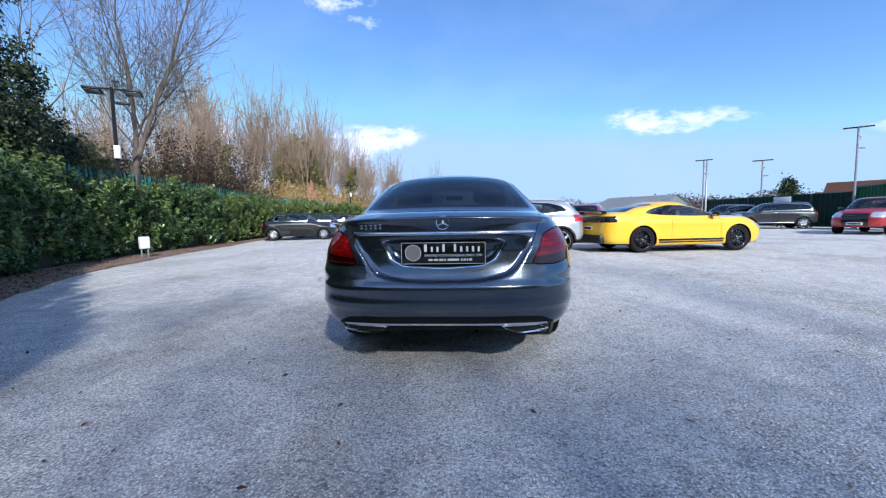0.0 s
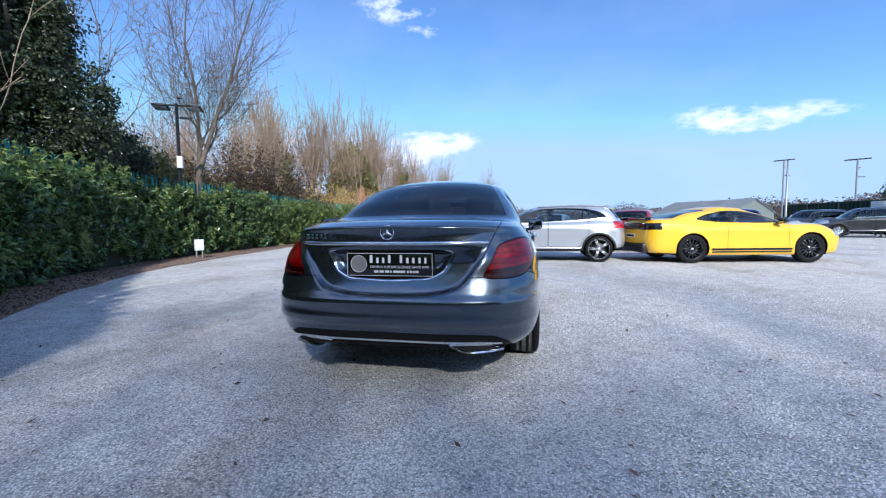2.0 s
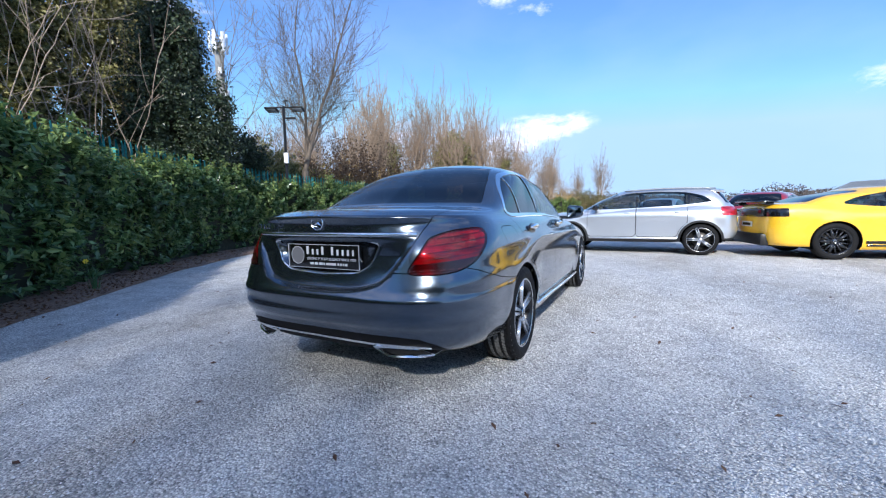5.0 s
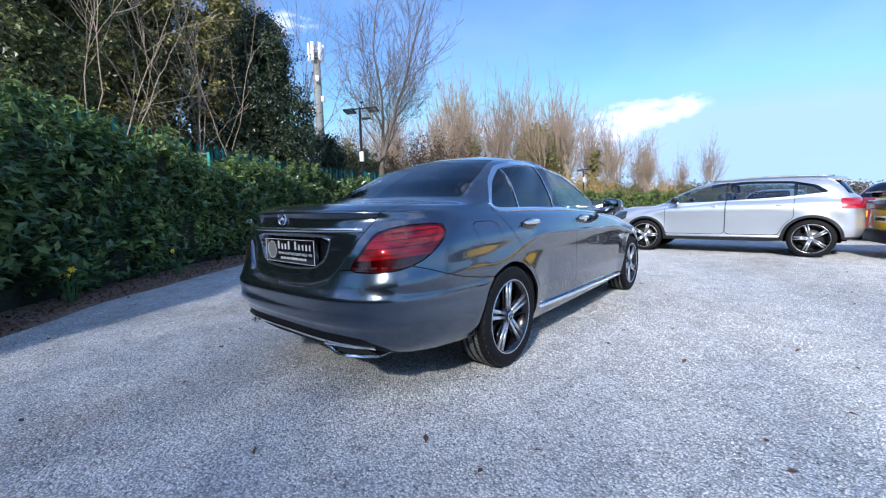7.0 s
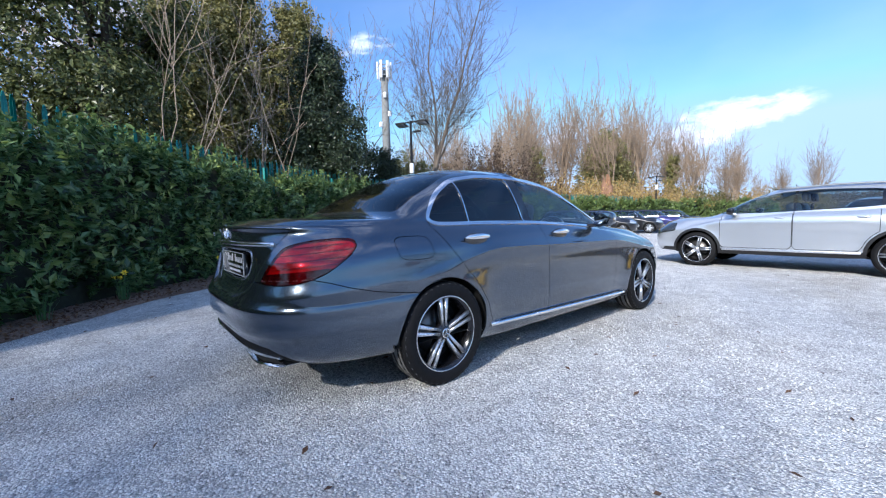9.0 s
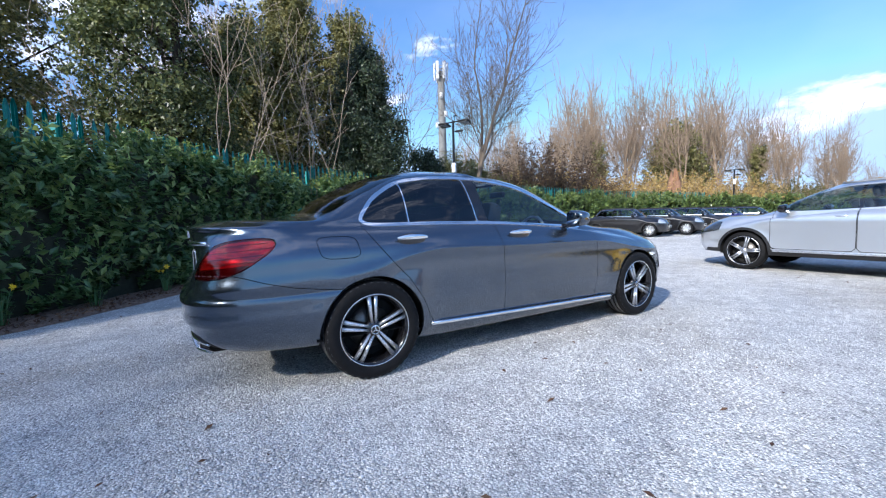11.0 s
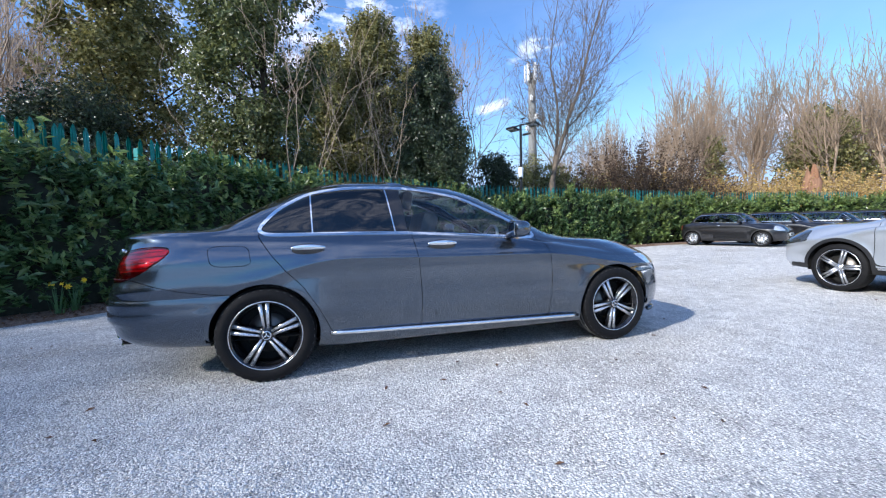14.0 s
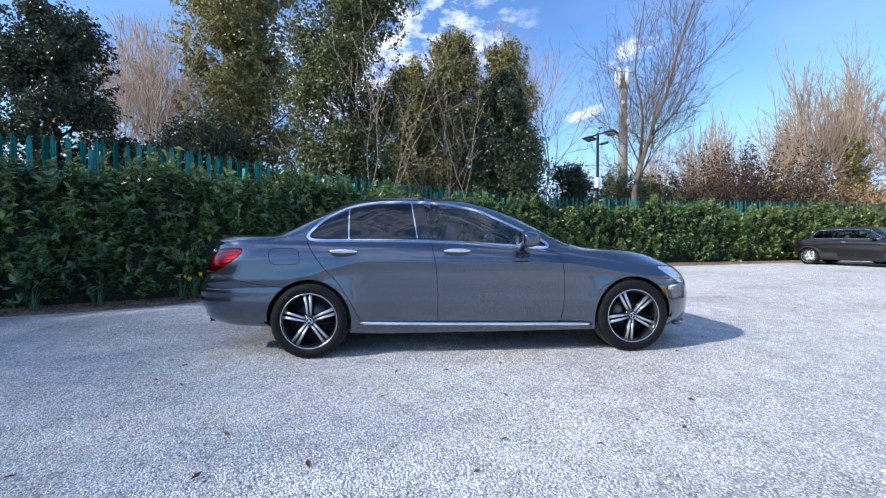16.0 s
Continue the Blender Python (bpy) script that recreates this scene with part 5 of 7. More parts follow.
def saloon(m):
    """The dark grey four-door saloon."""
    car = thing("saloon_car", "dark grey metallic four-door saloon car parked on pale gravel", "car", m=m)
    G = M["grey_paint"]
    H = lambda *z: z
    rings = [
        Ring(-2.28, 2.02, 0.74, H(0.283, 0.26, 0.19, 0.19, 0.19, 0.20, 0.20), nr=3.0, dr=0.65),
        Ring(-2.40, 2.12, 0.835, H(0.292, 0.268, 0.185, 0.185, 0.185, 0.20, 0.20), nr=3.1, dr=0.70),
        Ring(-2.440, 2.18, 0.876, H(0.35, 0.33, 0.25, 0.245, 0.245, 0.27, 0.28), nr=3.8, dr=0.75),
        Ring(-2.468, 2.20, 0.905, H(0.425, 0.43, 0.405, 0.395, 0.395, 0.40, 0.42), nr=3.7, dr=0.75),
        Ring(-2.488, 2.20, 0.9105, H(0.452, 0.465, 0.44, 0.43, 0.43, 0.44, 0.45), nr=3.7, dr=0.75),
        Ring(-2.490, 2.195, 0.9075, H(0.52, 0.54, 0.56, 0.55, 0.55, 0.52, 0.52), nr=3.7, dr=0.75),
        Ring(-2.494, 2.185, 0.9030, H(0.590, 0.594, 0.67, 0.67, 0.66, 0.60, 0.58), nr=3.7, dr=0.75),
        Ring(-2.487, 2.17, 0.8995, H(0.603, 0.606, 0.745, 0.745, 0.73, 0.64, 0.61), nr=3.7, dr=0.74),
        Ring(-2.472, 2.155, 0.9030, H(0.626, 0.636, 0.804, 0.788, 0.775, 0.660, 0.630), nr=3.7, dr=0.72),
        Ring(-2.462, 2.15, 0.9070, H(0.644, 0.664, 0.825, 0.808, 0.795, 0.67, 0.64), nr=3.7, dr=0.70),
        Ring(-2.442, 2.13, 0.898, H(0.695, 0.75, 0.843, 0.826, 0.812, 0.70, 0.67), nr=3.6, dr=0.68),
        Ring(-2.425, 2.08, 0.884, H(0.80, 0.85, 0.875, 0.862, 0.842, 0.745, 0.72), nr=3.4, dr=0.68),
        Ring(-2.420, 2.00, 0.850, H(0.93, 0.925, 0.938, 0.927, 0.897, 0.795, 0.77), nr=2.8, dr=0.68, df=0.75),
        Ring(-2.428, 1.93, 0.825, H(0.985, 0.965, 0.965, 0.960, 0.920, 0.825, 0.81), nr=2.6, dr=0.68, df=0.8),
        Ring(-2.440, 1.84, 0.800, H(1.017, 0.992, 0.985, 0.982, 0.935, 0.855, 0.85), nr=2.7, dr=0.70, df=0.8),
        Ring(-2.405, 1.74, 0.787, H(1.031, 1.008, 0.995, 0.992, 0.944, 0.875, 0.875), nr=2.8, dr=0.75, df=0.8),
        Ring(-1.80, 1.02, 0.772, H(1.088, 1.045, 1.005, 1.003, 0.965, 0.945, 0.985), nr=3.6, dr=0.45, df=0.45, nf=3.0),
        Ring(-1.52, 0.66, 0.715, H(1.235, 1.195, 1.150, 1.150, 1.120, 1.120, 1.175), nr=3.2, dr=0.5, df=0.42, nf=2.8),
        Ring(-1.17, 0.24, 0.620, H(1.385, 1.345, 1.325, 1.335, 1.315, 1.315, 1.355), nr=3.0, dr=0.5, df=0.40, nf=2.8),
        Ring(-1.05, 0.12, 0.555, H(1.412, 1.385, 1.375, 1.382, 1.370, 1.355, 1.388), nr=3.0, dr=0.5, df=0.40),
        Ring(-0.95, -0.05, 0.42, H(1.430, 1.420, 1.415, 1.420, 1.410, 1.400, 1.414), nr=2.6, dr=0.35, df=0.35),
        Ring(-0.85, -0.30, 0.20, H(1.442, 1.440, 1.440, 1.440, 1.438, 1.436, 1.436), nr=2.2, dr=0.2, df=0.2),
        Ring(-0.75, -0.45, 0.0, H(1.445, 1.445, 1.445, 1.445, 1.445, 1.444, 1.444), nr=2.0, dr=0.1, df=0.1),
    ]
    subs = [3, 4, 5, 4, 4, 5, 4, 6, 5, 8, 13, 10, 6, 4, 3, 16, 10, 10, 5, 5, 4, 2]
    grid = loft(rings, subs, 84, 130, 56)
    # arch lips, plate recess
    x, y, z = grid[..., 0].copy(), grid[..., 1], grid[..., 2]
    low = np.clip((0.80 - z) / 0.10, 0, 1)
    for yc in (-1.42, 1.42):
        r = np.hypot(y - yc, z - 0.322)
        x += np.where(x > 0.6, 0.008 * np.exp(-(((r - 0.362) / 0.075) ** 2)) * low, 0)
    # the doors lean in under the upper crease; a shallow hollow runs on over the arches
    ay = np.abs(y)
    x -= np.where(x > 0.8, 0.020 * np.clip((0.80 - z) / 0.30, 0, 1) * np.clip((1.10 - ay) / 0.22, 0, 1), 0)
    x -= np.where((x > 0.8) & (y > 0.9), 0.010 * np.clip((0.80 - z) / 0.10, 0, 1) * np.clip((y - 0.9) / 0.2, 0, 1) * np.clip((1.75 - y) / 0.2, 0, 1), 0)
    grid[..., 0] = x
    # the lid's lower half sits in behind the bumper's ledge; the plate recess is sunk into it again
    step = lambda f: (lambda q: q * q * (3 - 2 * q))(np.clip(f, 0, 1))
    lid_z, lid_x = (0.600, 0.610, 0.618, 0.632, 0.655, 0.69, 0.735, 0.826, 0.90, 0.96, 1.0, 1.04, 1.10), (-0.04, 0.10, 0.24, 0.335, 0.41, 0.455, 0.49, 0.552, 0.585, 0.612, 0.632, 0.65, 0.66)
    lid_line = [(-p, q) for p, q in zip(lid_x[1:9], lid_z[1:9])][::-1] + [(p, q) for p, q in zip(lid_x[1:9], lid_z[1:9])]
    into = np.where(y < -2.2, poly_sdf(lid_line, x.ravel(), z.ravel()).reshape(x.shape), -1)
    rsd = rounded([(-0.405, 0.888), (-0.335, 0.750), (-0.25, 0.705), (0, 0.692), (0.25, 0.705), (0.335, 0.750), (0.405, 0.888)], 5, 0.22)
    rec = np.where(y < -2.2, poly_sdf(rsd, x.ravel(), z.ravel()).reshape(x.shape), -1)
    grid[..., 1] = y + 0.030 * step((into + 0.004) / 0.022) * np.clip((0.902 - z) / 0.10, 0, 1) + 0.036 * step(rec / 0.040)
    base = grid.copy()
    sk = Skin(grid)
    X, Y, Z = (lambda v: v[:, 0]), (lambda v: v[:, 1]), (lambda v: v[:, 2])

    for yc in (-1.42, 1.42):
        sk.cut(lambda v: np.where(X(v) > 0.5, np.minimum(0.352 - np.hypot(Y(v) - yc, Z(v) - 0.322), 1), -1))
    got = {}
    # tail lamps
    lens_line = rounded([(0.545, 0.716), (0.648, 0.820), (0.735, 0.898), (0.85, 0.922), (0.95, 0.934), (1.12, 0.942), (1.22, 0.935), (1.250, 0.902), (1.225, 0.858), (1.15, 0.806), (1.08, 0.770), (1.00, 0.744), (0.90, 0.724), (0.75, 0.712)], 3, 0.3)
    round_tail = lambda v: X(v) + Y(v) + 2.40          # distance from the middle round the corner
    lamp = lambda v: np.where((X(v) > 0.4) & (Y(v) < -1.9), poly_sdf(lens_line, round_tail(v), Z(v)), -1)
    red = sk.panel(lamp, 0.003)
    # trunk lid
    lid = lambda v: np.minimum(np.interp(Z(v), lid_z, lid_x) - X(v), -1.815 - Y(v))
    trunk = sk.panel(lid)
    side_glass = rounded([(-1.475, 1.010), (-1.33, 1.175), (-1.12, 1.295), (-0.85, 1.335), (-0.55, 1.342), (-0.25, 1.325), (0.05, 1.262), (0.33, 1.135), (0.735, 0.935), (0.30, 0.962), (-0.30, 1.000), (-0.90, 1.012)], 4, 0.3)
    cabin = lambda v, f: np.where((Z(v) > 0.90) & (X(v) > 0.42), f, -1)
    win = lambda v: cabin(v, poly_sdf(side_glass, Y(v), Z(v)))
    inner = sk.cut(lambda v: win(v) - 0.0)
    chrome = sk.cut(lambda v: win(v) + 0.023)
    # windscreen and rear window
    rg = lambda v: np.where((Y(v) < -1.0) & (Z(v) > 1.06), np.minimum.reduce([np.interp(Z(v), (1.08, 1.25, 1.40), (0.665, 0.585, 0.490)) - X(v), Z(v) - 1.098 + 0.03 * X(v) ** 2, 1.392 - 0.10 * X(v) ** 2 - Z(v)]), -1)
    rear_glass = sk.panel(rg, 0.001)
    ws = lambda v: np.where((Y(v) > 0.0) & (Z(v) > 0.94), np.minimum.reduce([np.interp(Z(v), (0.95, 1.2, 1.38), (0.70, 0.60, 0.50)) - X(v), Z(v) - 0.985 + 0.09 * X(v) ** 2, 1.362 - 0.10 * X(v) ** 2 - Z(v)]), -1)
    screen = sk.panel(ws, 0.001)
    # head lamps and grille
    hl = lambda v: np.minimum.reduce([X(v) - 0.42 - 0.10 * (Z(v) - 0.6), np.interp(Y(v), (1.66, 1.85, 2.1), (0.765, 0.752, 0.70)) - Z(v), Z(v) - np.interp(Y(v), (1.66, 1.86, 2.1), (0.755, 0.615, 0.565)), Y(v) - 1.68])
    head = sk.panel(hl, 0.003)
    gr = lambda v: np.where(Y(v) > 1.8, np.minimum.reduce([0.40 - X(v), 0.715 - Z(v), Z(v) - 0.44]), -1)
    grille = sk.panel(gr, 0.003)
    # bumpers
    rb = lambda v: np.minimum(np.interp(Y(v), (-2.40, -2.22, -2.15, -2.05, -1.9, -1.75, -1.6), (0.722, 0.740, 0.722, 0.688, 0.650, 0.624, 0.608)) - Z(v), -1.55 - Y(v))
    dif = lambda v: np.minimum.reduce([np.interp(X(v), (0, 0.50, 0.62, 0.70, 0.76), (0.398, 0.396, 0.386, 0.345, 0.22)) - Z(v), -2.05 - Y(v)])
    diffuser = sk.panel(dif, 0.001)
    rear_bumper = sk.panel(rb)
    fb = lambda v: np.minimum(np.interp(Y(v), (1.5, 1.75, 2.0, 2.2), (0.60, 0.60, 0.62, 0.63)) - Z(v), Y(v) - 1.60)
    front_bumper = sk.panel(fb)
    # bonnet
    bon = lambda v: np.where((Y(v) > 0.75), np.minimum(np.interp(Y(v), (0.8, 1.4, 1.95), (0.70, 0.715, 0.66)) - X(v), Z(v) - 0.70), -1)
    bonnet = sk.panel(bon)
    # doors and fuel flap
    d_rear = [(-1.455, 0.99), (-1.365, 0.86), (-1.28, 0.755), (-1.17, 0.64), (-1.07, 0.485), (-0.99, 0.315), (-0.965, 0.292), (-0.335, 0.283), (-0.328, 0.54), (-0.345, 0.78), (-0.385, 0.99), (-0.40, 1.06), (-1.45, 1.06)]
    d_front = [(-0.335, 0.283), (-0.328, 0.54), (-0.345, 0.78), (-0.385, 0.99), (-0.40, 1.06), (0.66, 1.06), (0.70, 0.925), (0.755, 0.85), (0.785, 0.72), (0.790, 0.60), (0.785, 0.45), (0.765, 0.29), (0.755, 0.268)]
    below = lambda v, f: np.where((X(v) > 0.6) & (Z(v) < 1.05), f, -1)
    flap = sk.panel(lambda v: below(v, poly_sdf(rounded([(-1.765, 0.935), (-1.515, 0.935), (-1.49, 0.800), (-1.735, 0.800)], 6, 0.3), Y(v), Z(v))), 0.0018)
    rdoor = sk.panel(lambda v: below(v, poly_sdf(d_rear, Y(v), Z(v))))
    fdoor = sk.panel(lambda v: below(v, poly_sdf(d_front, Y(v), Z(v))))
    roof = sk.panel(lambda v: np.minimum(0.55 - X(v), np.where(Z(v) > 1.36, 1, -1)), 0.0015)
    rest = sk.F
    V = sk.V

    part("body", skin_mesh(V, rest, "both"), G, car, sharp=None)
    part("roof", skin_mesh(V, roof, "both"), G, car, sharp=None)
    tl = part("boot_lid", skin_mesh(V, trunk, "both"), G, car, sharp=None)
    part("rear_bumper", skin_mesh(V, rear_bumper, "both"), G, car, sharp=None)
    part("front_bumper", skin_mesh(V, front_bumper, "both"), G, car, sharp=None)
    part("bonnet", skin_mesh(V, bonnet, "both"), G, car, sharp=None)
    part("diffuser", skin_mesh(V, diffuser, "both", -0.006), M["matt_black"], car, "black plastic rear diffuser", sharp=None)
    part("grille", skin_mesh(V, grille, "both", -0.01), M["gloss_black"], car, sharp=None)
    part("rear_window", skin_mesh(V, rear_glass, "both", -0.002, 0.006), M["glass_dark"], car, "dark tinted rear window", sharp=None)
    part("windscreen", skin_mesh(V, screen, "both", -0.002, 0.006), M["glass_clear"], car, "clear windscreen", sharp=None)
    # the lid's moulded lower band inside the plate recess, lip and chrome strip
    row = base[int(np.argmin(np.abs(base[:, 0, 2] - 0.912)))]
    half_pts = [(p[0], p[1] - 0.006, p[2]) for p in row[:84:3] if p[0] < 0.585]
    bm = bmesh.new()
    tube(bm, [(-x, y, z) for x, y, z in half_pts[:0:-1]] + half_pts, 0.0125, 10)
    part("chrome_strip", bm, M["chrome"], tl, "chrome strip above the plate")
    sk2 = Skin(base)
    sk2.F = sk2.cut(lambda v: np.minimum(0.66 - X(v), -2.2 - Y(v)))
    band = sk2.band(lambda v: Z(v) + np.where(X(v) > 0.5, 0.4 * (X(v) - 0.5) ** 2, 0), 0.340, 0.353)
    part("bumper_strip", skin_mesh(sk2.V, band, "both", 0.006, 0.01), M["chrome"], car, "thin chrome strip along the diffuser", sharp=None)
    # bright strip in place of the light that the painted recess edge catches
    sk2 = Skin(base)
    sk2.F = sk2.cut(lambda v: np.minimum(0.880 - Z(v), -2.2 - Y(v)))
    trim = sk2.band(lambda v: poly_sdf(rsd, X(v), Z(v)), 0.000, 0.005)
    part("recess_glint", skin_mesh(sk2.V, trim, "both", 0.004, 0.006), M["chrome"], tl, "bright strip for the light caught on the plate recess edge", sharp=None)
    tail_curve = lambda px: 0.72 * (1 - (1 - min(0.98, abs(px) / 0.86) ** 3.1) ** (1 / 3.1)) + 0.004
    for mir, sx in ((None, 1), ("x", -1)):
        lamp_ob = part("tail_lamp", skin_mesh(V, red, mir, -0.015, 0.004), M["tail_dark"], car, "dark red tail lamp wrapping round the corner", sharp=None)
        part("lens", skin_mesh(V, red, mir, 0.002, 0.016), M["lens_glass"], lamp_ob, "glossy red lens", sharp=None)
        s3 = Skin(base)
        s3.F = s3.cut(lambda v: lamp(v) - 0.014)
        for z0, wide in ((0.792, 0.024), (0.824, 0.028), (0.860, 0.024), (0.892, 0.010)):
            guide = s3.band(lambda v: Z(v) - 0.06 * (round_tail(v) - 0.7), z0, z0 + wide)
            if guide:
                part("light_guide", skin_mesh(s3.V, guide, mir, -0.004, 0.010), M["tail_red"], lamp_ob, "bright red light guide", sharp=None)
        part("headlamp", skin_mesh(V, head, mir, -0.002, 0.02), M["lamp_clear"], car, "clear glass headlamp", sharp=None)
        part("window_trim", skin_mesh(V, chrome, mir, 0.004, 0.012), M["chrome"], car, "chrome window surround", sharp=None)
        bm = bmesh.new()
        tube(bm, [(sx * (0.892 - 0.012 * t * t), 0.02 + 1.02 * t, 0.275 - 0.021 * t) for t in np.linspace(-1, 1, 25)], 0.0145, 8)
        part("sill_strip", bm, M["chrome"], car, "chrome strip along the sill")
        part("fuel_flap", skin_mesh(V, flap, mir), G, car, sharp=None)
        rd = part("rear_door", skin_mesh(V, rdoor, mir), G, car, sharp=None)
        fd = part("front_door", skin_mesh(V, fdoor, mir), G, car, sharp=None)
        # side glass cut by its bars
        ws2 = Skin(grid)
        ws2.V, ws2.F = V, inner
        quarter_w = ws2.panel(lambda v: -1.100 - 0.045 * (Z(v) - 1.0) - Y(v), 0.006)
        rear_w = ws2.cut(lambda v: -0.505 - 0.16 * (Z(v) - 1.0) - Y(v))
        pil = ws2.cut(lambda v: -0.400 - 0.14 * (Z(v) - 1.0) - Y(v))
        front_w = ws2.F
        part("quarter_window", skin_mesh(ws2.V, quarter_w, mir, -0.004, 0.004), M["glass_dark"], rd, "dark tinted glass", sharp=None)
        part("door_window", skin_mesh(ws2.V, rear_w, mir, -0.004, 0.004), M["glass_dark"], rd, "dark tinted glass", sharp=None)
        part("pillar_cover", skin_mesh(ws2.V, pil, mir, -0.001, 0.012), M["gloss_black"], fd, "gloss black door pillar", sharp=None)
        part("door_window", skin_mesh(ws2.V, front_w, mir, -0.004, 0.004), M["glass_clear"], fd, "clear front side glass", sharp=None)
        bars = Skin(grid)
        bars.V, bars.F = V, inner
        for lo in (-1.100, -0.500):
            k = 0.045 if lo < -1 else 0.16
            bar = bars.band(lambda v: Y(v) - lo + k * (Z(v) - 1.0), -0.0045, 0.0045)
            part("window_bar", skin_mesh(bars.V, bar, mir, 0.002, 0.008), M["chrome"], rd, "thin chrome window bar", sharp=None)
        for d, yc in ((rd, -1.13), (fd, -0.16)):
            # black ellipsoid: the shade in the body-coloured cup, put into its colour
            bm = bmesh.new()
            bmesh.ops.create_uvsphere(bm, u_segments=24, v_segments=12, radius=1)
            bmesh.ops.transform(bm, matrix=Matrix.Translation((sx * 0.872, yc, 0.893)) @ Matrix.Diagonal((0.014, 0.105, 0.046, 1)), verts=bm.verts[:])
            part("handle_cup_shade", bm, M["black_paint"], d)
            bm = bmesh.new()
            bmesh.ops.create_uvsphere(bm, u_segments=32, v_segments=14, radius=1)
            for v in bm.verts:
                t = v.co.y
                v.co = Vector((sx * (0.890 + 0.016 * (1 - t * t) + 0.011 * v.co.x), yc + 0.118 * t, 0.908 + 0.006 * (1 - t * t) + 0.0185 * v.co.z))
            part("door_handle", bm, M["chrome"], d, "chrome bow door handle")
        mirror_part(fd, sx, (0.950, 0.425, 1.006), M["grey_paint"], (0.175, 0.16, 0.138))
        # lamp detail: bright foot of the tail lamp and dark inner band
        s3 = Skin(base)
        shade = s3.cut(lambda v: np.minimum(lamp(v) - 0.004, 0.762 + 0.06 * (round_tail(v) - 0.55) - Z(v)))
        part("lower_lens", skin_mesh(s3.V, shade, mir, -0.004, 0.004), M["tail_smoke"], lamp_ob, "smoked foot of the lamp", sharp=None)
        flat = base.reshape(-1, 3)
        flat = flat[(flat[:, 1] < -1.9) & (flat[:, 0] > 0.45)]
        for k in range(13):
            u = 0.585 + 0.033 * k
            q = flat[np.argmin(np.abs(round_tail(flat) - u) + 2 * np.abs(flat[:, 2] - 0.733 - 0.02 * (u - 0.55)))]
            bm = bmesh.new()
            box(bm, (sx * (q[0] + 0.002), q[1] - 0.003, 0.733 + 0.02 * (u - 0.55)), (0.011, 0.004, 0.004), Matrix.Rotation(sx * (u - 0.58) * 2.2, 4, "Z") @ Matrix.Rotation(sx * 0.35, 4, "Y"), bevel=0.002)
            part("diode", bm, M["diode"], lamp_ob, "pale light diode")
        # exhaust trims
        bm = bmesh.new()
        ring_pts = [(sx * px, pz) for px, pz in rounded([(0.345, 0.338), (0.590, 0.332), (0.675, 0.296), (0.660, 0.284), (0.455, 0.279)], 4, 0.22)]
        count = len(ring_pts)
        rws = []
        for dy, k in ((-2.425, 0.52), (-2.456, 0.66), (-2.460, 1.0), (-2.36, 1.05)):
            cx, cz = sx * 0.520, 0.308
            rws.append([bm.verts.new((cx + (px - cx) * (1 - (1 - k) * 0.30), dy + tail_curve(px), cz + (pz - cz) * k)) for px, pz in ring_pts])
        for i in range(3):
            for k in range(count):
                bm.faces.new((rws[i][k], rws[i][(k + 1) % count], rws[i + 1][(k + 1) % count], rws[i + 1][k]))
        bmesh.ops.recalc_face_normals(bm, faces=bm.faces[:])
        ex = part("exhaust_trim", bm, M["chrome"], car, "chrome exhaust trim")
        bm = bmesh.new()
        bm.faces.new([bm.verts.new((v[0], -2.438 + tail_curve(v[0]), 0.308 + (v[1] - 0.308) * 0.9)) for v in ring_pts])
        part("exhaust_opening", bm, M["under"], ex)
        for yc in (-1.42, 1.42):
            bm = bmesh.new()
            lathe(bm, [(0.52, 0.372), (0.868, 0.372)], 48, flip=False)
            bm.verts.ensure_lookup_table()
            for v in bm.verts:
                v.co = Vector((sx * v.co.x, v.co.y + yc, max(v.co.z + 0.322, 0.30)))
            part("arch_liner", bm, M["under"], car)
            bm = bmesh.new()
            bm.faces.new([bm.verts.new((sx * 0.52, yc + 0.38 * math.cos(a), max(0.30, 0.322 + 0.38 * math.sin(a)))) for a in np.linspace(0, 2 * math.pi, 24, endpoint=False)])
            part("arch_wall", bm, M["under"], car)
            wheel(car, (sx * 0.790, yc, 0.322), sx, turn=0.052 if yc < 0 else 0.471)
    # black inner shell, added so that its colour gives the shade in the shut lines
    s4 = Skin(base)
    for yc in (-1.42, 1.42):
        s4.cut(lambda v: np.where(X(v) > 0.5, 0.365 - np.hypot(Y(v) - yc, Z(v) - 0.322), -1))
    low_half = s4.cut(lambda v: np.interp(Y(v), (-1.9, -1.7, 0.9, 1.0), (1.2, 0.985, 0.90, 1.1)) - Z(v))
    part("inner_shell", skin_mesh(s4.V, low_half, "both", -0.018, 0), M["under"], car, sharp=None)
    bm = bmesh.new()
    tube(bm, [(0.84 * math.sin(a), 1.36 + 0.86 * math.cos(a) ** 0.5, 0.205 + 0.03 * abs(math.sin(a)) ** 4) for a in np.linspace(-1.2, 1.2, 25)], 0.022, 8)
    part("front_splitter", bm, M["grey_paint"], car, "lip under the front bumper")
    bm = bmesh.new()
    box(bm, (0, 0.05, 0.215), (1.40, 3.5, 0.02))
    part("underbody", bm, M["under"], car)
    # plate with its print as bars, emblem, model script as bars
    bm = bmesh.new()
    box(bm, (0, -2.392, 0.792), (0.530, 0.024, 0.136), bevel=0.004)
    plate = part("plate_holder", bm, M["plate_black"], tl, "black dealer plate with white print")
    Y0 = -2.4055
    # dealer name in bars, one for each letter
    xs = -0.128
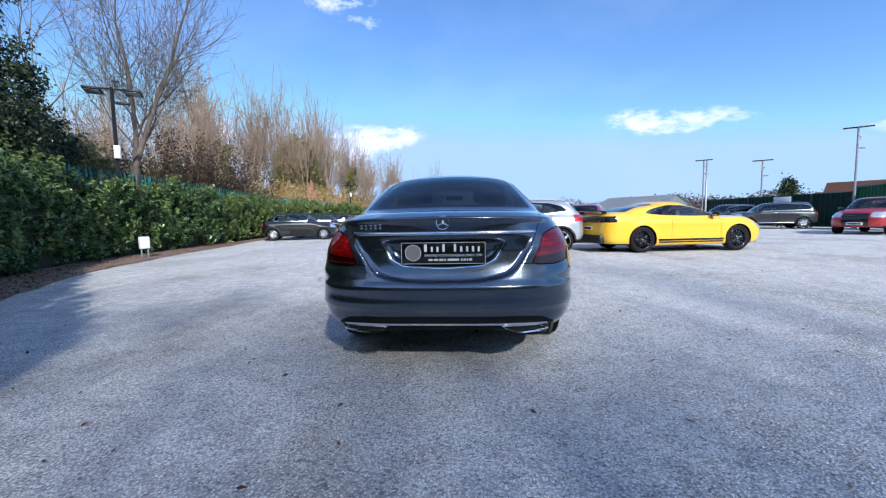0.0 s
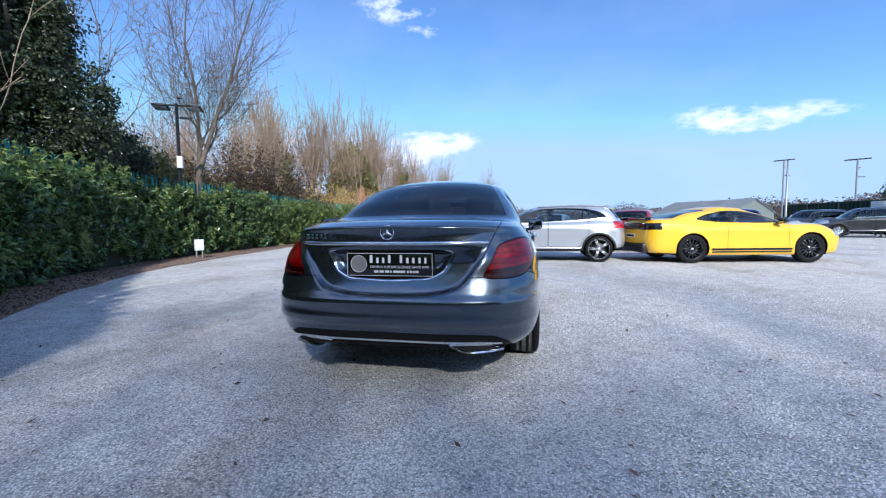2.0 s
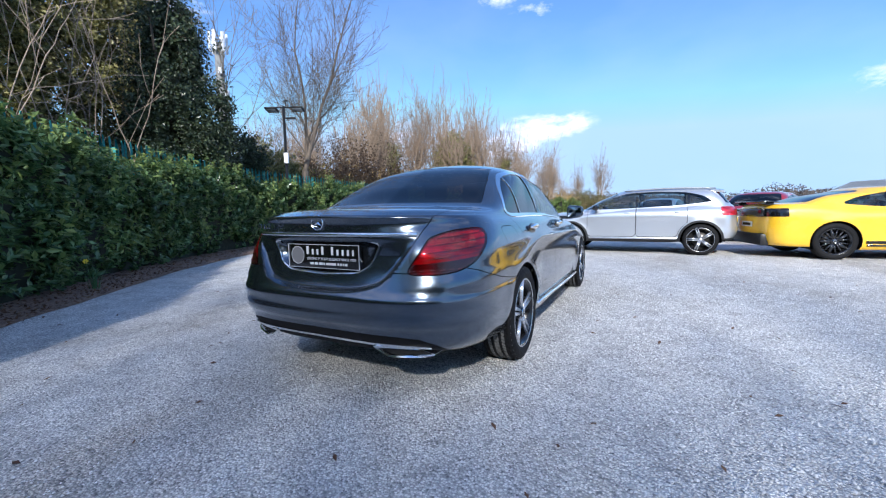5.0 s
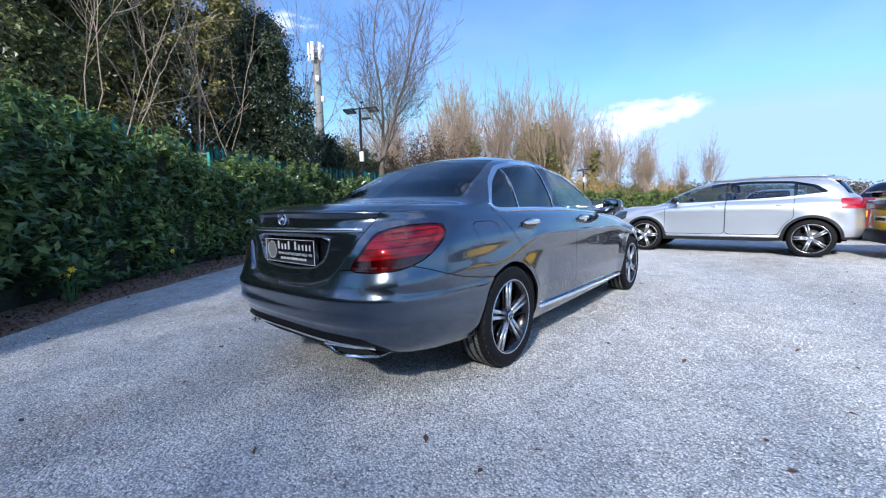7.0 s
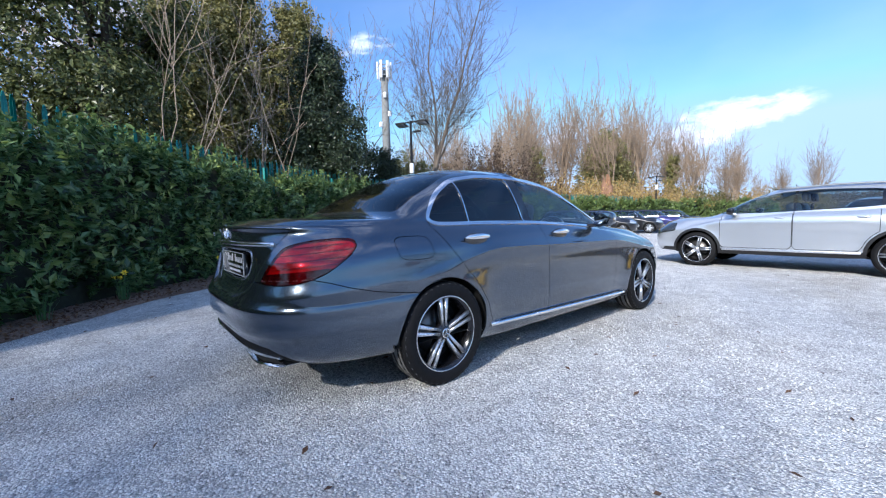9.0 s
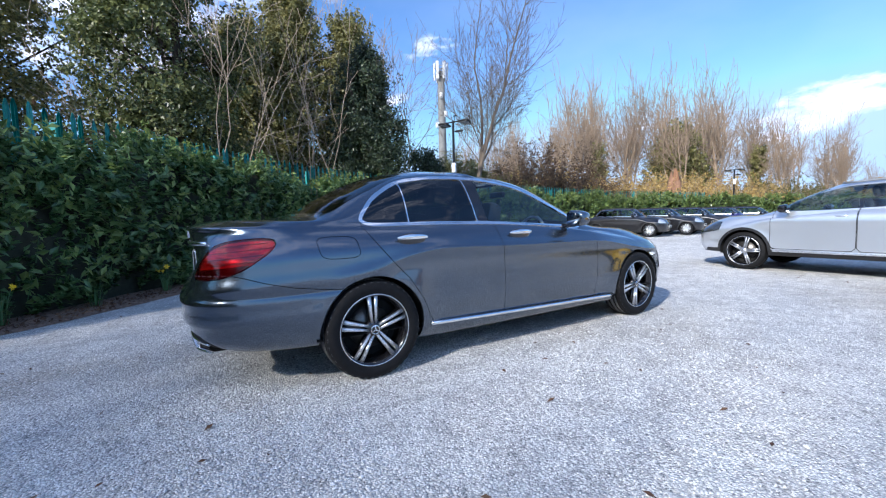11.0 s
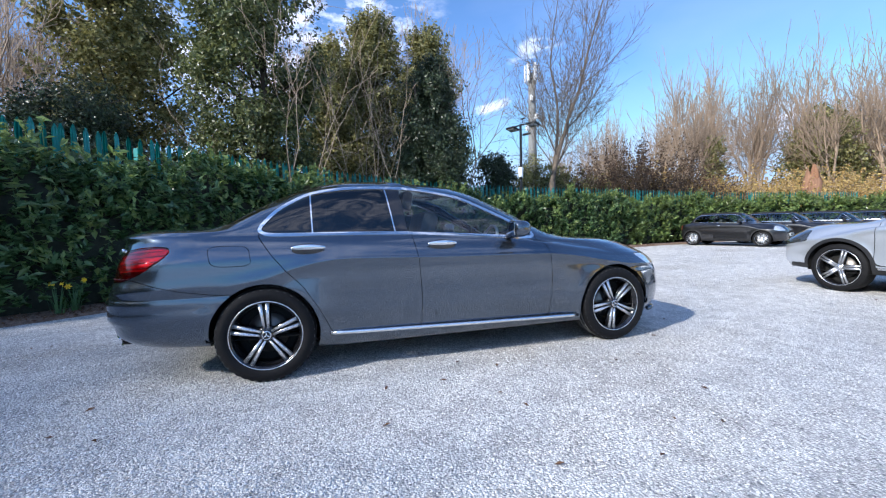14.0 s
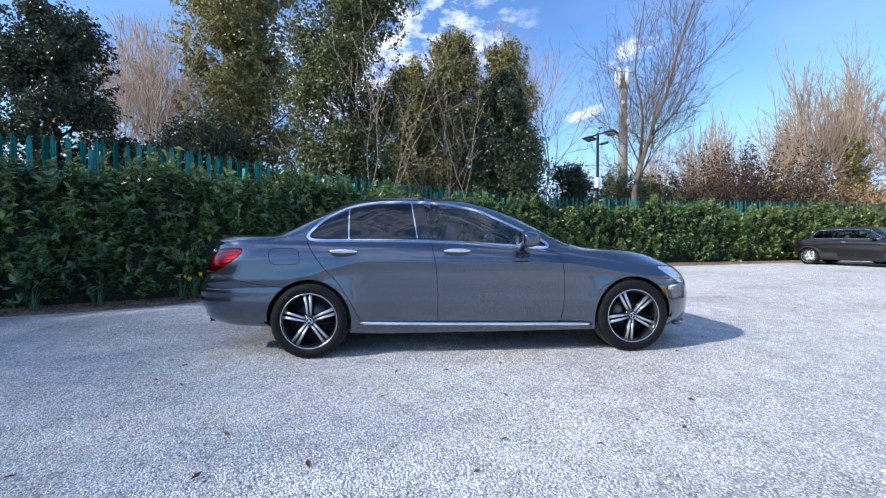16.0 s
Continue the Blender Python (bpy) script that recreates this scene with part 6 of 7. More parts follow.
    for k, w in enumerate((0.034, 0.026, 0.026, 0.030, 0.0, 0.030, 0.028, 0.026, 0.028, 0.022)):
        if w:
            tall = 0.050 if k in (0, 3, 5) else 0.034
            bm = bmesh.new()
            box(bm, (xs + w / 2, Y0, 0.800 + tall / 2), (w * 0.50, 0.002, tall * 0.92))
            part("letter_bar", bm, M["plate_print"], plate)
        xs += (w or 0.022) + 0.010
    xs = -0.095
    for w in (0.030, 0.030, 0.030, 0.010, 0.085, 0.012, 0.018, 0.010, 0.020):
        bm = bmesh.new()
        box(bm, (xs + w / 2, Y0, 0.750), (w * 0.86, 0.002, 0.013))
        part("word_bar", bm, M["plate_print"], plate)
        xs += w + 0.004
    txt = bpy.data.curves.new("slogan", "FONT")
    txt.body, txt.size, txt.align_x, txt.align_y = "DRIVING FOR EXCELLENCE SINCE 1970", 0.0205, "CENTER", "CENTER"
    txt.extrude = 0.0004
    to = new("slogan_text", txt)
    dg = bpy.context.evaluated_depsgraph_get()
    tm = bpy.data.meshes.new_from_object(to.evaluated_get(dg))
    bpy.data.objects.remove(to)
    tm.transform(Matrix.Translation((0.062, Y0 - 0.001, 0.777)) @ Matrix.Rotation(radians(90), 4, "X"))
    tm.materials.append(M["plate_print"])
    ts = new("slogan", tm)
    ts.parent = plate
    bm = bmesh.new()
    rows = lathe(bm, [(0, 0.0001), (0, 0.050)], 32, axis="z")
    bmesh.ops.transform(bm, matrix=Matrix.Translation((-0.190, Y0 - 0.0006, 0.795)) @ Matrix.Rotation(radians(90), 4, "X"), verts=bm.verts[:])
    part("dealer_disc", bm, M["plate_grey"], plate)
    bm = bmesh.new()
    rows = lathe(bm, [(0, 0.0485), (0.001, 0.0505), (0, 0.0515)], 40, axis="z")
    bmesh.ops.transform(bm, matrix=Matrix.Translation((-0.190, Y0 - 0.001, 0.795)) @ Matrix.Rotation(radians(90), 4, "X"), verts=bm.verts[:])
    part("dealer_ring", bm, M["plate_print"], plate)
    bm = bmesh.new()
    for dx, dz in ((0, 0.0665), (0, -0.0665)):
        box(bm, (dx, Y0 - 0.0005, 0.792 + dz), (0.528, 0.003, 0.0022))
    for dx in (-0.2635, 0.2635):
        box(bm, (dx, Y0 - 0.0005, 0.792), (0.0022, 0.003, 0.135))
    part("plate_edge", bm, M["plate_print"], plate)
    bm = bmesh.new()
    rows = lathe(bm, [(-0.004, 0.0375), (0.004, 0.0385), (0.006, 0.0410), (0.002, 0.0435), (-0.006, 0.0440)], 40, axis="z")
    for k in range(3):
        a = 2 * math.pi * k / 3 + math.pi / 2
        c, s = math.cos(a), math.sin(a)
        tip, l, r0, top = (0.040 * c, 0.040 * s, 0.003), (-0.008 * s, 0.008 * c, 0.0), (0.008 * s, -0.008 * c, 0.0), (0, 0, 0.007)
        vt = [bm.verts.new(p) for p in (tip, l, r0, top)]
        bm.faces.new((vt[0], vt[1], vt[3]))
        bm.faces.new((vt[0], vt[3], vt[2]))
    bmesh.ops.transform(bm, matrix=Matrix.Translation((0.002, -2.432, 0.983)) @ Matrix.Rotation(radians(90), 4, "X"), verts=bm.verts[:])
    part("emblem", bm, M["chrome"], tl, "round chrome emblem", sharp=radians(25))
    for k, (w, h) in enumerate(((0.024, 0.024), (0.019, 0.024), (0.019, 0.024), (0.020, 0.024), (0.020, 0.030))):
        bm = bmesh.new()
        box(bm, (-0.515 + 0.031 * k, -2.408 - 0.00045 * k * 12, 0.962 + (h - 0.024) / 2), (w * 0.8, 0.006, h), bevel=0.002)
        part("model_bar", bm, M["chrome"], tl, "chrome bar of lettering")
    # cabin
    seat(car, 0.36, 0.05, 0.50, M["seat"])
    seat(car, -0.36, 0.05, 0.50, M["seat"])
    seat(car, 0.0, -0.66, 0.42, M["seat"], 2.4)
    bm = bmesh.new()
    box(bm, (0, 0.78, 0.82), (1.36, 0.42, 0.22), bevel=0.07)
    part("dashboard", bm, M["seat"], car)
    bm = bmesh.new()
    tube(bm, [(0.36 + 0.18 * math.cos(a), 0.44 + 0.05 * math.sin(a), 0.86 + 0.17 * math.sin(a)) for a in np.linspace(0, 2 * math.pi, 25)], 0.014, 8, cap=False)
    part("steering_wheel", bm, M["seat_light"], car)
    bm = bmesh.new()
    box(bm, (0, 0.32, 1.27), (0.22, 0.04, 0.06), bevel=0.015)
    part("rear_view_mirror", bm, M["black_plastic"], car)
    return car


hero = saloon(pose(0, 0, 0))

# ---- other parked cars ----


def other_car(name, label, m, S, group=""):
    """A parked car from its main measures: ends, half width, heights, glass lines, wheels and trim."""
    car = thing(name, label, "car", group, m=m)
    P = M[S["paint"]]
    yr, yf, w, H = S["rear"], S["front"], S["half"], S["height"]
    sill, belt, cowl, deck = S["sill"], S["belt"], S["cowl"], S["deck"]
    nose, hood = S["nose"], S["hood"]
    blb, blt, wsb, wst = S["glass"]          # rear glass base and top, windscreen base and top
    rw = S["roof_half"]
    cr = belt - 0.15
    mid = 0.5 * (sill + cr)
    rs = S.get("rear_n", 3.6)
    rings = [
        Ring(yr + 0.20, yf - 0.18, w - 0.14, (sill + 0.05,) * 2 + (sill,) * 3 + (sill + 0.02,) * 2, nr=rs),
        Ring(yr + 0.07, yf - 0.07, w - 0.05, (sill + 0.09, sill + 0.05, sill, sill, sill, sill + 0.03, sill + 0.03), nr=rs),
        Ring(yr + 0.01, yf - 0.01, w - 0.008, (0.46, 0.45, mid, mid - 0.02, mid, 0.43, 0.42), nr=rs),
        Ring(yr, yf, w - 0.006, (0.58, 0.60, 0.5 * (mid + cr), 0.5 * (mid + cr), 0.5 * (mid + cr), 0.55, 0.54), nr=rs),
        Ring(yr + 0.02, yf - 0.03, w, (0.5 * (0.58 + deck), 0.5 * (0.6 + deck), cr, cr, cr - 0.01, nose - 0.07, nose - 0.08), nr=rs),
        Ring(yr + S.get("lean", 0.03), yf - 0.10, w - 0.030, (deck - 0.09, deck - 0.08, belt - 0.07, belt - 0.07, 0.5 * (belt + cowl) - 0.08, nose, nose), nr=rs, df=0.75),
        Ring(yr + S.get("lean", 0.03) + 0.03, yf - 0.28, w - 0.075, (deck, deck - 0.01, belt - 0.015, belt - 0.02, cowl - 0.045, hood, hood + 0.02), nr=3.2, df=0.8, dr=0.55),
        Ring(blb, wsb, w - 0.105, (S["base"], S["base"] - 0.02, belt + 0.012, belt + 0.004, cowl - 0.015, cowl, cowl + 0.03), nr=3.4, dr=0.42, df=0.45),
        Ring(0.55 * blb + 0.45 * blt, 0.5 * (wsb + wst), 0.5 * (w - 0.105 + rw) + 0.02, (0.5 * (S["base"] + H) - 0.02,) * 2 + (0.5 * (belt + H) - 0.03,) * 3 + (0.5 * (cowl + H) - 0.03, 0.5 * (cowl + H)), nr=3.2, dr=0.42, df=0.42),
        Ring(blt, wst, rw, (H - 0.055, H - 0.085, H - 0.095, H - 0.085, H - 0.10, H - 0.11, H - 0.07), nr=3.2, dr=0.40, df=0.40),
        Ring(blt + 0.10, wst - 0.12, rw - 0.07, (H - 0.025, H - 0.042, H - 0.042, H - 0.040, H - 0.048, H - 0.055, H - 0.035), nr=2.8, dr=0.35, df=0.35),
        Ring(blt + 0.25, wst - 0.35, 0.25, (H - 0.008, H - 0.008, H - 0.008, H - 0.006, H - 0.012, H - 0.016, H - 0.014), nr=2.2, dr=0.2, df=0.2),
        Ring(blt + 0.4, wst - 0.5, 0.0, (H,) * 4 + (H - 0.006,) * 3, nr=2.0, dr=0.1, df=0.1),
    ]
    grid = loft(rings, [2, 3, 3, 4, 4, 3, 8, 5, 5, 3, 3, 2], 30, 70, 30) if S.get("near") else loft(rings, [2, 2, 2, 3, 3, 2, 6, 4, 4, 2, 2, 2], 20, 48, 20)
    aR = S["arch"]
    x, y, z = grid[..., 0].copy(), grid[..., 1], grid[..., 2]
    for yc in S["axles"]:
        r = np.hypot(y - yc, z - S["tyre"])
        x += np.where(x > 0.5, 0.018 * np.exp(-(((r - aR) / 0.07) ** 2)) * np.clip((belt - 0.1 - z) / 0.1, 0, 1), 0)
    grid[..., 0] = x
    base = grid.copy()
    sk = Skin(grid)
    X, Y, Z = (lambda v: v[:, 0]), (lambda v: v[:, 1]), (lambda v: v[:, 2])
    for yc in S["axles"]:
        sk.cut(lambda v: np.where(X(v) > 0.45, aR - np.hypot(Y(v) - yc, Z(v) - S["tyre"]), -1))
    clad = []
    if S.get("clad"):
        for yc in S["axles"]:
            clad += sk.cut(lambda v: np.where((X(v) > 0.45), np.minimum(aR + 0.045 - np.hypot(Y(v) - yc, Z(v) - S["tyre"]), 1), -1))
        clad += sk.cut(lambda v: np.where(Y(v) < yf - 0.3, sill + 0.10 - Z(v), sill + 0.04 - Z(v)))
    win = lambda v: np.where((Z(v) > belt - 0.12) & (X(v) > 0.3), poly_sdf(S["dlo"], Y(v), Z(v)), -1)
    inner = sk.cut(win)
    chrome = sk.cut(lambda v: win(v) + 0.014) if S.get("trim") else []
    g0, g1 = S["base"], H
    rear_glass = sk.panel(lambda v: np.where(Y(v) < blt + 0.12, np.minimum.reduce([np.interp(Z(v), (g0, g1), (w - 0.20, rw - 0.10)) - X(v), Z(v) - g0 - 0.02, H - 0.075 - Z(v)]), -1), 0.001)
    screen = sk.panel(lambda v: np.where(Y(v) > wst - 0.08, np.minimum.reduce([np.interp(Z(v), (cowl, H), (w - 0.19, rw - 0.10)) - X(v), Z(v) - cowl - 0.015 - 0.05 * (1 - X(v)), H - 0.085 - Z(v)]), -1), 0.001)
    tz0, tz1, ti, ty = S["tail"]
    tail = sk.panel(lambda v: np.minimum.reduce([X(v) - ti, tz1 - Z(v), Z(v) - tz0, yr + ty - Y(v)]), 0.002)
    hz0, hz1, hi, hy = S["head"]
    head = sk.panel(lambda v: np.minimum.reduce([X(v) - hi, hz1 - Z(v), Z(v) - hz0 - 0.18 * np.clip(yf - 0.2 - Y(v), 0, 1), Y(v) - (yf - hy)]), 0.002)
    grille = sk.panel(lambda v: np.where(Y(v) > yf - 0.4, np.minimum.reduce([hi - 0.04 - X(v), hz1 - 0.05 - Z(v), Z(v) - sill - 0.08]), -1), 0.002)
    roof = sk.panel(lambda v: np.where((Z(v) > belt + 0.06) & (Y(v) < wst - 0.02), np.minimum(Z(v) - belt - 0.06, wst - 0.02 - Y(v)), -1), 0.0015) if S.get("roof_mat") else []
    doors = []
    for k, (a, b) in enumerate(S["doors"]):
        near = S["axles"][0]
        doors.append(sk.panel(lambda v: np.where((X(v) > 0.5) & (Z(v) < belt + 0.04), np.minimum.reduce([Y(v) - a, b - Y(v), Z(v) - sill - 0.12, np.hypot(Y(v) - near, Z(v) - S["tyre"]) - aR - 0.07]), -1), 0.0042))
    V = sk.V
    if roof:
        part("soft_top", skin_mesh(sk.V, roof, "both", 0.004), M[S["roof_mat"]], car, "black fabric soft top", sharp=None)
    part("body", skin_mesh(V, sk.F, "both", 0.0, 0.004), P, car, sharp=None)
    part("rear_window", skin_mesh(V, rear_glass, "both", -0.002, 0.005), M["glass_dark"], car, "dark rear window", sharp=None)
    part("windscreen", skin_mesh(V, screen, "both", -0.002, 0.005), M["glass_clear"], car, "clear windscreen", sharp=None)
    part("grille", skin_mesh(V, grille, "both", -0.008), M["gloss_black"], car, "black grille", sharp=None)
    if clad:
        part("cladding", skin_mesh(V, clad, "both", 0.004), M["black_plastic"], car, "black plastic arch and sill cladding", sharp=None)
    for mir, sx in ((None, 1), ("x", -1)):
        ds = [part("door", skin_mesh(V, d, mir, 0.0, 0.004), P, car, sharp=None) for d in doors if d]
        part("tail_lamp", skin_mesh(V, tail, mir, 0.003), M[S.get("tail_mat", "tail_red")], car, "tail lamp", sharp=None)
        part("headlamp", skin_mesh(V, head, mir, 0.0), M[S.get("head_mat", "lamp_clear")], car, "clear headlamp", sharp=None)
        if chrome:
            part("window_trim", skin_mesh(V, chrome, mir, 0.004), M["chrome"], car, "chrome window trim", sharp=None)
        ws2 = Skin(grid)
        ws2.V, ws2.F = V, inner
        for k, yb in enumerate(S["bars"]):
            got = ws2.panel(lambda v: yb - Y(v), 0.02)
            if got:
                part("side_window", skin_mesh(ws2.V, got, mir, -0.004, 0.004), M[S.get("rear_side", "glass_dark")], car, "side window", sharp=None)
        if ws2.F:
            part("side_window", skin_mesh(ws2.V, ws2.F, mir, -0.004, 0.004), M["glass_clear"], car, "clear side window", sharp=None)
        pill = Skin(base)
        keep = pill.cut(win)
        pill.F = keep
        for yb in S["bars"]:
            pc = pill.cut(lambda v: 0.022 - np.abs(Y(v) - yb))
            if pc:
                part("pillar_cover", skin_mesh(pill.V, pc, mir, -0.002, 0.008), M["gloss_black"], car, sharp=None)
        mirror_part(car, sx, (w + 0.055, wsb - 0.42, cowl + 0.075), M[S.get("mirror", "gloss_black")], (0.19, 0.13, 0.14))
        for (a, b), d in zip(S["doors"], ds):
            bm = bmesh.new()
            tube(bm, [(sx * (w - 0.045 + 0.035 * (1 - abs(t) ** 3)), a + 0.17 + 0.09 * t, belt - 0.10) for t in np.linspace(-1, 1, 7)], 0.013, 6)
            part("door_handle", bm, M["chrome"] if S.get("trim") else P, d)
        if S.get("rails"):
            bm = bmesh.new()
            tube(bm, [(sx * (rw - 0.03), blt + 0.05 + (wst - blt - 0.25) * t, H - 0.055 + 0.035 * math.sin(math.pi * min(1, max(0, t)))) for t in np.linspace(0, 1, 11)], 0.016, 6)
            part("roof_rail", bm, M["galv"], car, "silver roof rail")
        if S.get("sill_bar"):
            bm = bmesh.new()
            box(bm, (sx * (w - 0.005), 0.5 * sum(S["axles"]), sill + 0.085), (0.03, S["axles"][1] - S["axles"][0] - 2 * aR - 0.12, 0.035), bevel=0.008)
            part("sill_strip", bm, M[S["sill_bar"]], car, "strip along the sill")
        for yc in S["axles"]:
            bm = bmesh.new()
            lathe(bm, [(w - 0.36, aR + 0.012), (w - 0.04, aR + 0.012)], 32)
            for v in bm.verts:
                v.co = Vector((sx * v.co.x, v.co.y + yc, max(v.co.z + S["tyre"], sill)))
            part("arch_liner", bm, M["under"], car)
            bm = bmesh.new()
            bm.faces.new([bm.verts.new((sx * (w - 0.36), yc + (aR + 0.02) * math.cos(a), max(sill, S["tyre"] + (aR + 0.02) * math.sin(a)))) for a in np.linspace(0, 2 * math.pi, 20, endpoint=False)])
            part("arch_wall", bm, M["under"], car)
            wheel(car, (sx * (w - 0.115), yc, S["tyre"]), sx, S["tyre"] + 0.002, S["tyre"] - S.get("profile", 0.10), 0.215, S.get("wheel", "star"), 0.3 if yc < 0 else 1.0, False, S.get("black_wheel", False))
    # added black shell: shade of the shut lines as plain colour
    s4 = Skin(base)
    for yc in S["axles"]:
        s4.cut(lambda v: np.where(X(v) > 0.45, aR + 0.01 - np.hypot(Y(v) - yc, Z(v) - S["tyre"]), -1))
    low_half = s4.cut(lambda v: np.interp(Y(v), (blb - 0.1, blb + 0.1, wsb - 0.1, wsb), (deck + 0.2, belt - 0.03, cowl - 0.09, cowl + 0.1)) - Z(v))
    part("inner_shell", skin_mesh(s4.V, low_half, "both", -0.018, 0), M["under"], car, sharp=None)
    bm = bmesh.new()
    box(bm, (0, 0.5 * (yr + yf), sill + 0.03), (2 * w - 0.4, yf - yr - 0.5, 0.02))
    part("underbody", bm, M["under"], car)
    seat(car, 0.36, wsb - 0.95, belt - 0.5, M["seat"])
    seat(car, -0.36, wsb - 0.95, belt - 0.5, M["seat"])
    bm = bmesh.new()
    box(bm, (0, wsb - 0.25, cowl - 0.10), (2 * w - 0.5, 0.4, 0.2), bevel=0.06)
    part("dashboard", bm, M["seat"], car)
    bm = bmesh.new()
    box(bm, (0, yr - 0.004, S.get("plate_z", 0.75)), (0.52, 0.012, 0.11), bevel=0.003)
    part("plate_holder", bm, M["plate_yellow"] if not S.get("dealer_plate") else M["plate_white"], car, "plate with dark bars")
    bm = bmesh.new()
    box(bm, (0, yr - 0.0115, S.get("plate_z", 0.75)), (0.40, 0.003, 0.055))
    part("plate_bar", bm, M["plate_black"], car)
    bm = bmesh.new()
    box(bm, (0, yf + 0.004, 0.47), (0.52, 0.012, 0.11), bevel=0.003)
    part("plate_holder", bm, M["plate_white"], car, "white front plate with dark bars")
    bm = bmesh.new()
    box(bm, (0, yf + 0.0115, 0.47), (0.40, 0.003, 0.055))
    part("plate_bar", bm, M["plate_black"], car)
    return car


CROSSOVER = dict(near=True, paint="silver_paint", rear=-2.06, front=2.30, half=0.90, height=1.49, sill=0.27, belt=1.03, cowl=0.99, deck=1.04, base=1.10, nose=0.78, hood=0.88,
                 glass=(-1.93, -1.66, 1.16, 0.36), roof_half=0.62, axles=(-1.35, 1.35), tyre=0.335, arch=0.375, clad=True, trim=False, rails=True, sill_bar="alloy",
                 dlo=rounded([(-1.58, 1.15), (-1.38, 1.29), (-1.05, 1.375), (-0.45, 1.405), (0.1, 1.385), (0.55, 1.27), (1.0, 1.018), (0.3, 1.025), (-0.9, 1.08)], 3, 0.16),
                 bars=(-1.12, -0.10), doors=((-1.10, -0.10), (-0.09, 0.96)), tail=(0.86, 1.04, 0.48, 0.36), head=(0.64, 0.86, 0.42, 0.55), wheel="fork", profile=0.085, rear_side="glass_clear", head_mat="lamp_smoked")
COUPE = dict(near=True, paint="yellow_paint", rear=-2.42, front=2.32, half=0.955, height=1.375, sill=0.19, belt=0.95, cowl=0.93, deck=1.04, base=1.07, nose=0.74, hood=0.86,
             glass=(-2.02, -0.95, 1.05, 0.22), roof_half=0.57, axles=(-1.36, 1.36), tyre=0.345, arch=0.385, trim=False, sill_bar="gloss_black",
             dlo=rounded([(-1.28, 1.05), (-1.0, 1.17), (-0.5, 1.265), (0.0, 1.255), (0.45, 1.14), (0.82, 0.965), (0.2, 0.955), (-0.7, 0.985)], 3, 0.25),
             bars=(-0.72,), doors=((-0.55, 0.86),), tail=(0.82, 0.98, 0.30, 0.34), tail_mat="gloss_black", head=(0.60, 0.74, 0.50, 0.40), wheel="multi", black_wheel=True, profile=0.105, rear_side="glass_clear", dealer_plate=True, plate_z=0.66)
MINI = dict(paint="black_paint", rear=-1.86, front=1.96, half=0.85, height=1.41, sill=0.20, belt=0.96, cowl=0.96, deck=0.94, base=0.98, nose=0.74, hood=0.86,
            glass=(-1.55, -1.15, 0.92, 0.45), roof_half=0.60, axles=(-1.25, 1.25), tyre=0.305, arch=0.345, trim=True, sill_bar=None,
            dlo=rounded([(-1.25, 1.0), (-1.1, 1.28), (-0.4, 1.31), (0.35, 1.29), (0.72, 0.98)], 3, 0.15),
            bars=(-0.42,), doors=((-0.42, 0.78),), clad=True, roof_mat="soft_top", tail=(0.66, 0.90, 0.52, 0.14), head=(0.62, 0.82, 0.48, 0.36), wheel="multi", profile=0.085, rear_side="glass_clear")
HATCH = dict(paint="red_paint", rear=-2.05, front=2.12, half=0.895, height=1.46, sill=0.20, belt=0.98, cowl=0.95, deck=1.00, base=1.03, nose=0.72, hood=0.84,
             glass=(-1.92, -1.40, 1.15, 0.35), roof_half=0.60, axles=(-1.30, 1.32), tyre=0.32, arch=0.36, trim=False,
             dlo=rounded([(-1.62, 1.06), (-1.3, 1.28), (-0.5, 1.365), (0.1, 1.345), (0.55, 1.22), (0.95, 0.99), (0.2, 0.995)], 3, 0.25),
             bars=(-1.15, -0.12), doors=((-1.12, -0.12), (-0.11, 0.92)), tail=(0.78, 0.96, 0.48, 0.34), head=(0.60, 0.80, 0.42, 0.5), wheel="star", profile=0.10, dealer_plate=True)
SUV = dict(paint="dark_paint", rear=-2.15, front=2.20, half=0.92, height=1.63, sill=0.30, belt=1.10, cowl=1.06, deck=1.06, base=1.12, nose=0.86, hood=0.98,
           glass=(-2.05, -1.75, 1.15, 0.45), roof_half=0.66, axles=(-1.32, 1.34), tyre=0.35, arch=0.39, clad=True, trim=True, sill_bar="alloy",
           dlo=rounded([(-1.78, 1.15), (-1.62, 1.45), (-0.6, 1.51), (0.25, 1.49), (0.65, 1.35), (0.98, 1.10), (0.2, 1.115)], 3, 0.2),
           bars=(-1.18, -0.12), doors=((-1.15, -0.12), (-0.11, 0.95)), tail=(0.80, 1.05, 0.55, 0.20), head=(0.74, 0.96, 0.45, 0.5), wheel="multi", profile=0.10)


def ahead(x, y, dx, dy):
    """A pose on the ground at (x, y), nose towards (dx, dy)."""
    return pose(x, y, 0, 0, 0, math.degrees(math.atan2(dy, dx)) - 90)


crossover = other_car("crossover_car", "silver crossover car with black arch cladding, parked side-on", ahead(1.41, 6.80, -0.9994, 0.034), CROSSOVER)
bm = bmesh.new()
rows_r = [[[bm.verts.new((px, py, 1.462 + dz - (0.16 + 0.05 * lv) * px * px - 0.12 * (-1.52 - py) - 0.5 * max(0, abs(px) - 0.48) ** 2)) for px in np.linspace(-0.58, 0.58, 13)] for py, dz in zip((-1.52, -1.66, -1.77 + 0.012 * lv), (0.012, 0.016, 0.006) if lv == 0 else (-0.02, -0.016, -0.016))] for lv in (0, 1)]
